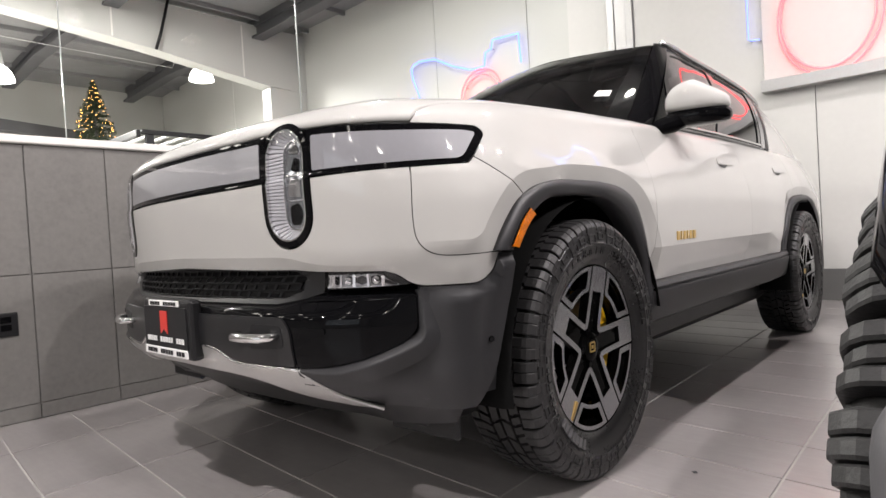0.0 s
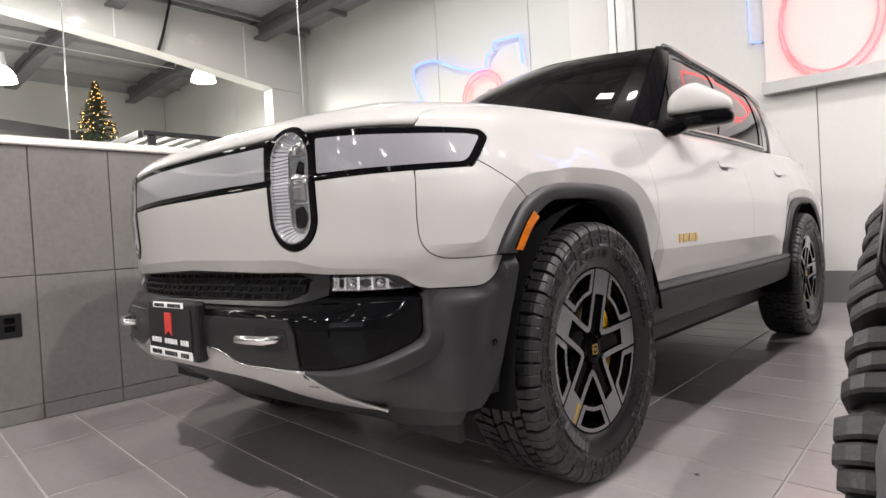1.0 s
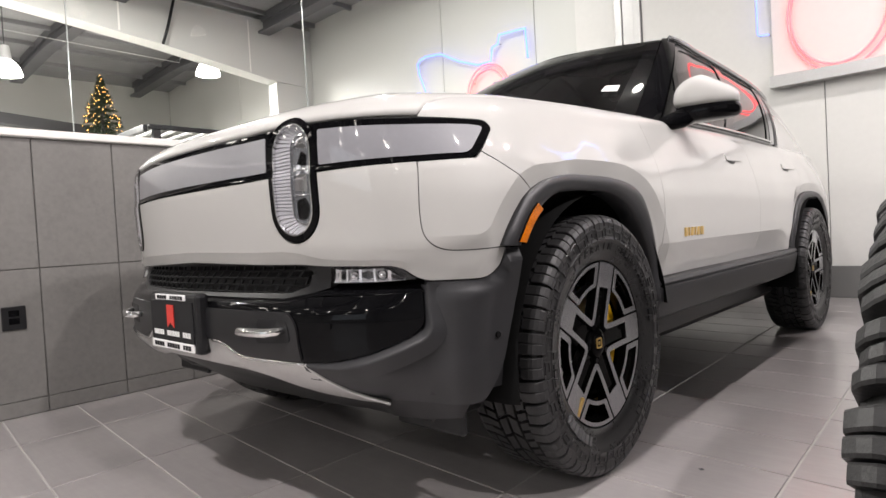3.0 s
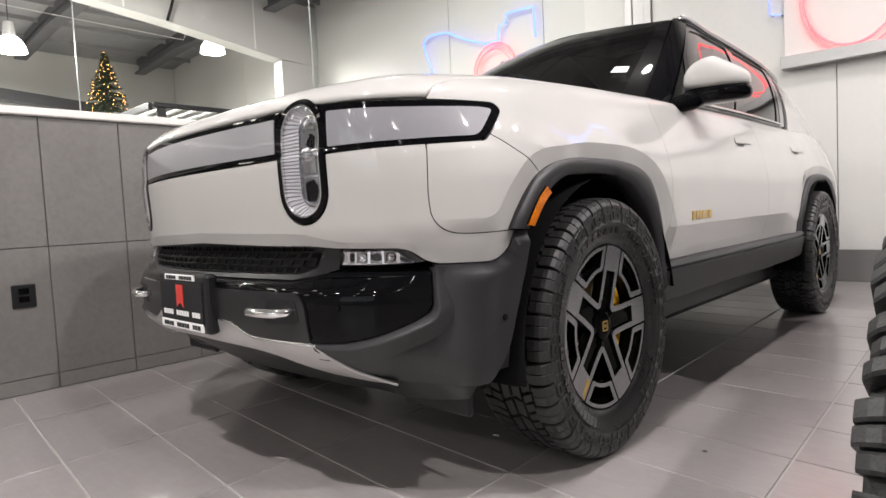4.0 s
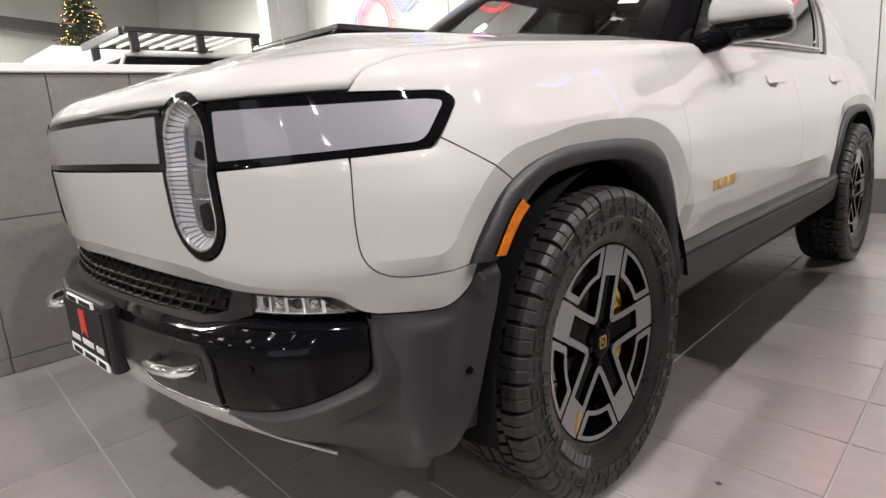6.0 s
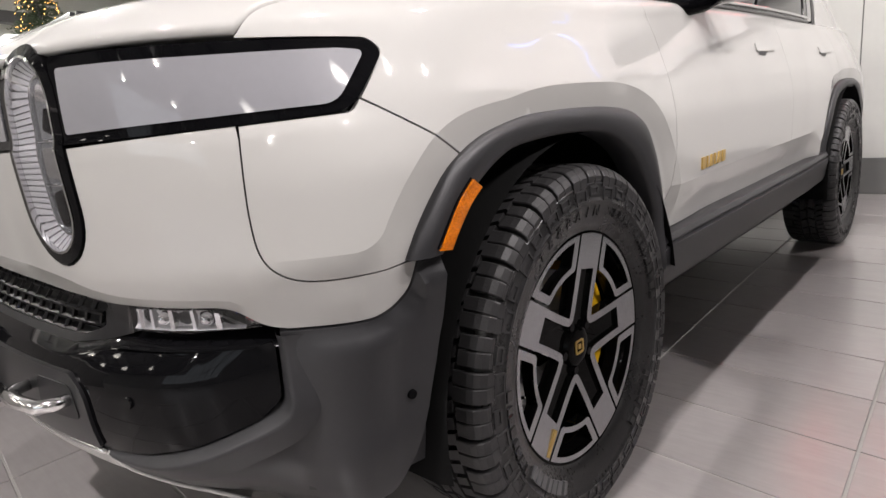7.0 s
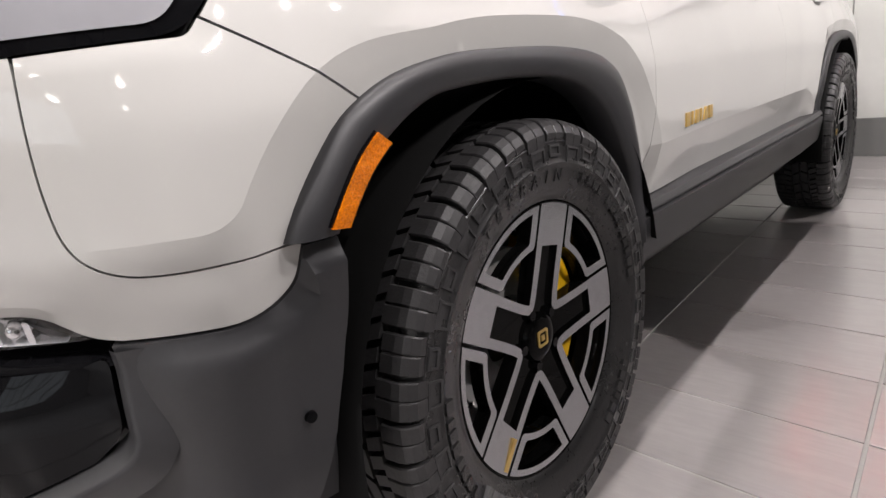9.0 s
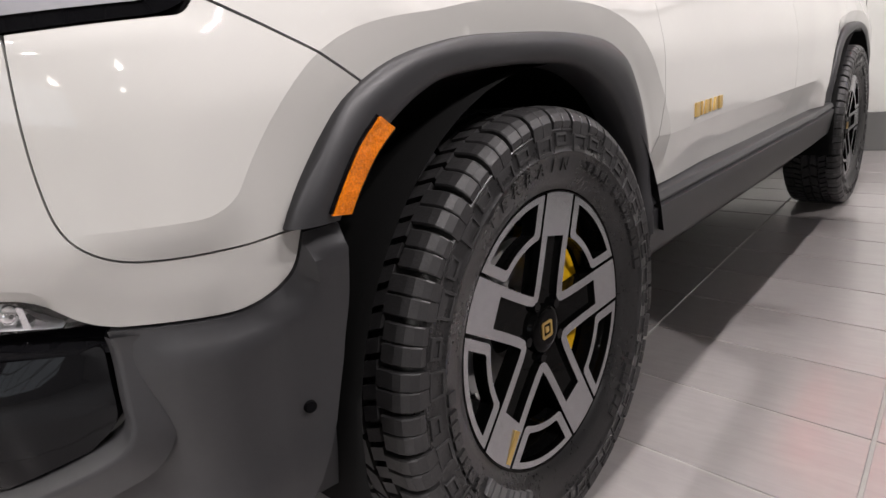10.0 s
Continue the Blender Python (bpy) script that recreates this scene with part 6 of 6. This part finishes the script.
for sgn in (1, -1):
    bm = bmesh.new()
    ellipsoid_box(bm, (0.985, 0.955, 1.345), (0.128, 0.085, 0.098))
    for v in bm.verts:
        v.co.y += 0.30 * max(0, v.co.x - 0.95) ** 1.0
        if v.co.z < 1.33:
            v.co.z = 1.33 - (1.33 - v.co.z) * 0.35
        v.co.z -= 0.30 * max(0, v.co.x - 0.99) * (v.co.z > 1.33) * (v.co.z - 1.33) / 0.1 + 0.10 * max(0, v.co.x - 1.03)
        v.co.x -= 0.35 * max(0, v.co.z - 1.36) * min(1.0, max(-0.5, (v.co.x - 0.985) / 0.07))
        v.co.x *= sgn
    bmesh.ops.recalc_face_normals(bm, faces=bm.faces)
    mir = part("door_mirror", bm, WHITE_PAINT, car, "white door mirror with a gloss black base", smooth=True)
    bm = bmesh.new()
    ellipsoid_box(bm, (0.985, 0.965, 1.286), (0.132, 0.08, 0.042), 3.0)
    for v in bm.verts:
        v.co.y += 0.30 * max(0, v.co.x - 0.95)
        v.co.z -= 0.05 * max(0, 1.0 - v.co.x)
        v.co.x *= sgn
    bmesh.ops.recalc_face_normals(bm, faces=bm.faces)
    part("mirror_base", bm, GLOSS_BLACK, mir, smooth=True)
    bm = bmesh.new()
    tube(bm, [(sgn * x, y, z) for x, y, z in ((0.835, 0.80, 1.236), (0.862, 0.84, 1.240), (0.90, 0.90, 1.258), (0.95, 0.95, 1.282))], [0.020, 0.034, 0.042, 0.036], 14)
    part("mirror_stalk", bm, GLOSS_BLACK, mir, smooth=True)
# sticker inside the windscreen
gpanel("windscreen_sticker", [(0.197, 0.22), (0.221, 0.22), (0.221, 0.28), (0.199, 0.28)], PRINT_WHITE, ws, off=0.014, depth=0, step=0.05, label="white paper sticker")

# ---- dealer plate on the bumper ----
plate = part("plate_holder", bmesh.new(), SATIN_BLACK, car, "black dealer plate with a red ribbon emblem")
bm = bmesh.new()
box(bm, (-0.165, -0.986, 0.49), (0.172, -0.945, 0.675), 0.012, 2)
bm.to_mesh(plate.data)
bm.free()
for nm, lo, hi, mt in (("plate_panel", (-0.150, -0.990, 0.515), (0.150, -0.985, 0.650), INTERIOR), ("plate_strip", (-0.150, -0.9915, 0.497), (0.150, -0.986, 0.523), PRINT_WHITE), ("plate_strip", (-0.105, -0.9915, 0.653), (0.105, -0.986, 0.671), PRINT_WHITE)):
    bm = bmesh.new()
    box(bm, lo, hi, 0.001)
    part(nm, bm, mt, plate)
bm = bmesh.new()
uv = [(-0.024, 0.638), (0.024, 0.638), (0.024, 0.566), (0.0, 0.582), (-0.024, 0.566)]
va = [bm.verts.new((x, -0.9925, z)) for x, z in uv]
vb = [bm.verts.new((x, -0.989, z)) for x, z in uv]
bm.faces.new(va)
for i in range(5):
    bm.faces.new((va[i - 1], va[i], vb[i], vb[i - 1]))
part("ribbon_emblem", bm, BADGE_RED, plate)
for z0, z1, mt, y in ((0.540, 0.556, PRINT_WHITE, -0.991), (0.503, 0.517, INTERIOR, -0.9925), (0.656, 0.667, INTERIOR, -0.9925)):
    x, i = -0.128 if z0 < 0.6 else -0.09, 0
    while x < (0.125 if z0 < 0.6 else 0.09):
        w = (0.013, 0.016, 0.011)[i % 3]
        if i not in (4, 10):
            bm = bmesh.new()
            box(bm, (x, y - 0.0008, z0), (x + w, y + 0.001, z1))
            part("print_bar", bm, mt, plate)
        x, i = x + w + 0.0055, i + 1

# ---- Christmas tree beyond the glass ----
FIR = material("fir_needles", (0.026, 0.045, 0.02), 0.7, var=0.3, scale=12)
BULB = material("fairy_bulb", (1.0, 0.46, 0.12), 0.4, var=0, emit=15)


def fir(x, y, z, h, seed):
    rng = random.Random(seed)
    t = tagged(new("christmas_tree"), "decorated green Christmas tree with warm fairy lights", "tree")
    t.location = (x, y, z)
    bm = bmesh.new()
    tube(bm, [(0, 0, 0), (0, 0, h * 0.5), (0, 0, h * 0.98)], [0.035, 0.025, 0.006], 8)
    part("trunk", bm, STEEL, t)
    bm = bmesh.new()
    pts = []
    levels = 24
    for i in range(levels):
        f = i / (levels - 1)
        zz, rad = h * (0.06 + 0.92 * f), h * 0.36 * (1 - f) ** 0.95 + 0.02
        for k in range(int(22 - 12 * f)):
            a = rng.uniform(0, 2 * math.pi)
            rr = rad * rng.uniform(0.75, 1.12)
            tip = Vector((rr * math.cos(a), rr * math.sin(a), zz - 0.20 * rr + rng.uniform(-0.02, 0.02)))
            root = Vector((0, 0, zz))
            pts.append((root.lerp(tip, rng.uniform(0.7, 1.0))))
            for j in range(9):
                q = root.lerp(tip, 0.2 + 0.8 * j / 8)
                for m in range(3):
                    d = Vector((rng.uniform(-1, 1), rng.uniform(-1, 1), rng.uniform(-0.5, 0.9))).normalized() * rng.uniform(0.03, 0.06) * h / 1.2
                    w = d.cross(Vector((rng.uniform(-1, 1), 0.3, 1))).normalized() * 0.006 * h
                    bm.faces.new([bm.verts.new(p) for p in (q - w, q + w, q + d)])
    part("crown", bm, FIR, t)
    bm = bmesh.new()
    for p in pts:
        if rng.random() < 0.6:
            bmesh.ops.create_icosphere(bm, subdivisions=1, radius=0.0048 * h / 1.2, matrix=Matrix.Translation(p * 1.03))
    part("fairy_lights", bm, BULB, t, "warm white fairy lights")
    return t


# ---- parked vehicles beyond the low wall: a black SUV and a silver off-roader with a rack ----
def slab_car(name, label, x0, y0, paint, belt, roof, half, length, cab0, cab1, nose=0.95, ds=0.35, parent_kind="car"):
    """A plain parked car along y, nose to -y: lofted body, glasshouse, four wheels."""
    c = tagged(new(name), label, parent_kind)
    c.location = (x0, y0, 0)
    ys = [0, 0.08, 0.3, cab0 - 0.05, cab0 + 0.5, cab1, length - 0.15, length]
    tops = [nose - 0.12, nose, nose + 0.06, belt - 0.03, belt, belt, belt, belt - 0.08]
    wid = [half * k for k in (0.82, 0.93, 0.99, 1, 1, 1, 0.98, 0.9)]
    bm = bmesh.new()
    prev = None
    for yy, tz, w in zip(ys, tops, wid):
        ring = [bm.verts.new(p) for p in ((-w * 0.97, yy, 0.42), (-w, yy, 0.62), (-w * 0.99, yy, tz - 0.16), (-w * 0.93, yy, tz - 0.03), (-w * 0.8, yy, tz), (0, yy, tz + 0.03), (w * 0.8, yy, tz), (w * 0.93, yy, tz - 0.03), (w * 0.99, yy, tz - 0.16), (w, yy, 0.62), (w * 0.97, yy, 0.42))]
        if prev:
            for j in range(10):
                bm.faces.new((prev[j], prev[j + 1], ring[j + 1], ring[j]))
            bm.faces.new((prev[10], prev[0], ring[0], ring[10]))
        else:
            bm.faces.new(ring)
        prev = ring
    bm.faces.new(prev[::-1])
    bmesh.ops.recalc_face_normals(bm, faces=bm.faces)
    bmesh.ops.bevel(bm, geom=[e for e in bm.edges if len(e.link_faces) == 2 and e.calc_face_angle(0) > 0.35], offset=0.03, segments=3, affect="EDGES")
    part("body", bm, paint, c, smooth=True)
    # glasshouse
    bm = bmesh.new()
    base = [(-half * 0.9, cab0), (half * 0.9, cab0), (half * 0.9, cab1), (-half * 0.9, cab1)]
    top = [(-half * 0.7, cab0 + ds * 2.0), (half * 0.7, cab0 + ds * 2.0), (half * 0.7, cab1 - ds), (-half * 0.7, cab1 - ds)]
    vb = [bm.verts.new((*p, belt - 0.03)) for p in base]
    vt = [bm.verts.new((*p, roof - 0.04)) for p in top]
    for i in range(4):
        bm.faces.new((vb[i - 1], vb[i], vt[i], vt[i - 1]))
    bm.faces.new(vt)
    bm.faces.new(vb[::-1])
    bmesh.ops.recalc_face_normals(bm, faces=bm.faces)
    bmesh.ops.bevel(bm, geom=list(bm.edges), offset=0.09, segments=5, affect="EDGES", profile=0.5)
    part("glasshouse", bm, GLOSS_BLACK, c, "dark tinted windows", smooth=True)
    for i in range(4):
        bm = bmesh.new()
        tube(bm, [(base[i][0] * 0.97, base[i][1], belt - 0.05), (top[i][0] * 0.97, top[i][1], roof - 0.05)], 0.03, 8)
        part("pillar", bm, paint, c, smooth=True)
    bm = bmesh.new()
    box(bm, (-half * 0.72, cab0 + ds * 1.9, roof - 0.07), (half * 0.72, cab1 - ds * 0.9, roof), 0.034, 4)
    part("roof", bm, paint, c)
    for wy in (0.92, length - 1.05):
        for sx in (1, -1):
            w = new("wheel", MESH["barrel"])
            w.parent = c
            w.matrix_local = pose(sx * (half - 0.13), wy, HUB_Z) @ (Matrix.Identity(4) if sx > 0 else pose(0, 0, 0, 0, 0, 180))
            for key, nm in (("tyre", "tyre"), ("tread", "tread"), ("spokes", "spokes"), ("hub", "hub_cap")):
                o = new(nm, MESH[key])
                o.parent = w
    return c


SILVER_PAINT = material("silver_car_paint", (0.5, 0.49, 0.47), 0.3, 0.3, var=0.02, coat=1.0)
black_suv = slab_car("black_suv", "glossy black SUV parked beyond the glass", -3.15, 0.0, BLACK_PAINT, 1.33, 1.91, 0.98, 5.0, 1.0, 4.7, nose=1.15, ds=0.42)
offroader = slab_car("offroader", "silver off-roader with a black roof rack parked beyond the glass", -5.45, -0.85, SILVER_PAINT, 1.45, 1.98, 0.95, 4.8, 1.3, 4.3, nose=1.2, ds=0.2)
offroader.location, offroader.scale = (-7.47, 0.30, 0), (1.05, 0.8, 1.144)
rack = part("roof_rack", bmesh.new(), SATIN_BLACK, offroader, "black roof rack with bright slats")
bm = bmesh.new()
for sx in (-0.72, 0.72):
    box(bm, (sx - 0.025, 1.72, 2.165), (sx + 0.025, 4.1, 2.225), 0.008)
    for yy in (1.85, 2.95, 4.0):
        box(bm, (sx - 0.03, yy - 0.07, 1.96), (sx + 0.03, yy + 0.07, 2.163), 0.008)
bm.to_mesh(rack.data)
bm.free()
for yy in np.linspace(1.95, 4.0, 8):
    part("slat", (lambda m: (box(m, (-0.69, yy - 0.035, 2.175), (0.69, yy + 0.035, 2.2), 0.005), m)[1])(bmesh.new()), TRIM_METAL, rack, "bright aluminium slat")
lights = part("light_strip", (lambda m: (box(m, (-0.72, 1.62, 2.13), (0.74, 1.70, 2.215), 0.012, 2), m)[1])(bmesh.new()), SATIN_BLACK, rack, "black lamp strip along the rack's front")
# a white cabinet carries the tree
cabinet = tagged(boxed("display_cabinet", (-12.2, 1.75, 0), (-10.2, 3.7, 2.80), WHITE_WALL, bevel=0.02), "tall white display cabinet under the Christmas tree", "cabinet")
fir(-11.2, 2.6, 2.80, 1.5, 3)

# ---- dark off-roader beside the white SUV: only its front corner comes into view ----
CHAR_PAINT = material("dark_car_paint", (0.02, 0.02, 0.022), 0.25, var=0.04, coat=1.0)
SILVER_GREY = material("grey_bumper", (0.055, 0.055, 0.058), 0.5, var=0.06, bump=0.04, bump_scale=500)
NX = 2.828
dark = tagged(new("dark_offroader"), "dark off-road vehicle with chunky tyres parked beside the white SUV", "car")
dark.location = (0, -1.03, 0)
WM2 = tyre_meshes(0.43, 0.148, 0.235, 33, bold=True)
TY2 = []
for key, b in zip(("tyre", "tread"), WM2):
    me = bpy.data.meshes.new(key + "_bold")
    b.normal_update()
    b.to_mesh(me)
    b.free()
    me.materials.append(BOLD_RUBBER)
    TY2.append(me)
for wy in (0.15, 3.1):
    for sx in (-1, 1):
        w = new("wheel", MESH["barrel"])
        w.parent = dark
        w.matrix_local = pose(NX + sx * 0.842, wy, 0.43) @ (Matrix.Identity(4) if sx > 0 else pose(0, 0, 0, 0, 0, 180)) @ Matrix.Diagonal((1, 0.87, 0.87, 1))
        for me, nm in zip(TY2, ("tyre", "tread")):
            o = new(nm, me)
            o.parent = w
            o.scale = (1, 1 / 0.87, 1 / 0.87)
        for key, nm in (("spokes", "spokes"), ("hub", "hub_cap")):
            o = new(nm, MESH[key])
            o.parent = w
bm = bmesh.new()
prev = None
for yy, tz, w, lo in ((-0.55, 1.0, 0.62, 0.6), (-0.5, 1.12, 0.72, 0.58), (-0.2, 1.16, 0.78, 0.58), (0.2, 1.18, 0.80, 0.9), (0.7, 1.2, 0.82, 0.6), (1.0, 1.24, 0.84, 0.5), (3.4, 1.26, 0.84, 0.5), (4.2, 1.2, 0.8, 0.55)):
    ring = [bm.verts.new((NX + x, yy, z)) for x, z in ((-w * 0.95, lo), (-w, tz - 0.25), (-w * 0.96, tz - 0.06), (-w * 0.85, tz), (0, tz + 0.03), (w * 0.85, tz), (w * 0.96, tz - 0.06), (w, tz - 0.25), (w * 0.95, lo))]
    if prev:
        for j in range(8):
            bm.faces.new((prev[j], prev[j + 1], ring[j + 1], ring[j]))
        bm.faces.new((prev[8], prev[0], ring[0], ring[8]))
    else:
        bm.faces.new(ring)
    prev = ring
bm.faces.new(prev[::-1])
bmesh.ops.recalc_face_normals(bm, faces=bm.faces)
bmesh.ops.bevel(bm, geom=[e for e in bm.edges if len(e.link_faces) == 2 and e.calc_face_angle(0) > 0.35], offset=0.025, segments=3, affect="EDGES")
part("body", bm, CHAR_PAINT, dark, smooth=True)
for sx in (-1, 1):
    bm = bmesh.new()
    prev = None
    for a in np.linspace(radians(27), radians(190), 34):
        tuck = 0.12 * (1 - smooth01(radians(26), radians(41), a))
        row = [bm.verts.new((NX + sx * (x - tuck), 0.15 - r * math.cos(a), 0.43 + r * math.sin(a))) for x, r in ((0.62, 0.58), (0.92, 0.57), (0.948, 0.55), (0.956, 0.525), (0.95, 0.49), (0.62, 0.48))]
        if prev:
            for j in range(5):
                bm.faces.new((prev[j], prev[j + 1], row[j + 1], row[j]))
        prev = row
    bmesh.ops.recalc_face_normals(bm, faces=bm.faces)
    part("wheel_flare", bm, GLOSS_BLACK, dark, smooth=True)
    bm = bmesh.new()
    bmesh.ops.create_cone(bm, cap_ends=True, segments=28, radius1=0.10, radius2=0.10, depth=0.05, matrix=pose(NX + sx * 0.55, -0.56, 0.95, 90, 0, 0))
    part("headlight", bm, LENS, dark)
bm = bmesh.new()
box(bm, (NX - 0.945, -0.41, 0.34), (NX + 0.945, -0.30, 0.73), 0.045, 5)
part("bumper", bm, SILVER_GREY, dark, "dark grey off-road bumper", smooth=True).data.set_sharp_from_angle(angle=radians(40))
bm = bmesh.new()
box(bm, (NX - 0.72, 1.35, 1.24), (NX + 0.72, 3.9, 1.85), 0.09, 3)
part("cabin", bm, GLOSS_BLACK, dark)
bm = bmesh.new()
box(bm, (NX - 0.7, -0.3, 0.35), (NX + 0.7, 3.9, 0.55), 0.03)
part("underbody", bm, SATIN_BLACK, dark)

# ---- a scrap on the floor ----
bm = bmesh.new()
sc = [bm.verts.new((1.194 + 0.008 * math.cos(a) * (1.5 if k % 2 else 1), 0.174 + 0.004 * math.sin(a), 0.0008 + 0.002 * (k % 3))) for k, a in enumerate(np.linspace(0, 5.4, 8))]
bm.faces.new(sc)
ex = bmesh.ops.extrude_face_region(bm, geom=list(bm.faces))
for v in ex["geom"]:
    if isinstance(v, bmesh.types.BMVert):
        v.co.z += 0.002
tagged(link_mesh("floor_scrap", bm, STEEL), "tiny dark scrap lying on the floor tiles", "scrap")

# ---- floor tiles, nearest last ----
TILE_X, TILE_Y, GAP = 0.67, 0.332, 0.0085
SKEW_Y, SKEW_X = -0.08, -0.027
bm = bmesh.new()
box(bm, (GAP / 2, GAP / 2, -0.012), (TILE_X - GAP / 2, TILE_Y - GAP / 2, 0), 0.0012)
for v in bm.verts:
    v.co.x, v.co.y = v.co.x + SKEW_X * v.co.y, v.co.y + SKEW_Y * v.co.x
TILE = bpy.data.meshes.new("floor_tile")
bm.to_mesh(TILE)
bm.free()
TILE.materials.append(FLOOR_TILE)
far_verts, far_faces = [], []
unit = [tuple(v.co) for v in TILE.vertices]
polys = [tuple(p.vertices) for p in TILE.polygons]
for i in range(-26, 12):
    for j in range(-30, 17):
        x0, y0 = 1.42 + TILE_X * i + SKEW_X * TILE_Y * j, 0.61 + TILE_Y * j + SKEW_Y * TILE_X * i
        if y0 + TILE_Y > BY + 0.25 or x0 < -15.5:
            continue
        near = -1.9 < x0 < 2.2 and -1.9 < y0 < 4.0
        if near and x0 + TILE_X > WX:
            o = new("floor_tile", TILE)
            o.parent = floor
            o.location = (x0, y0, 0)
        else:
            b = len(far_verts)
            far_verts += [(x + x0, y + y0, z) for x, y, z in unit]
            far_faces += [tuple(k + b for k in p) for p in polys]
me = bpy.data.meshes.new("floor_tiles_far")
me.from_pydata(far_verts, [], far_faces)
me.materials.append(FLOOR_TILE)
o = tagged(new("floor_tiles_far", me), kind="stuff")
o.parent = floor
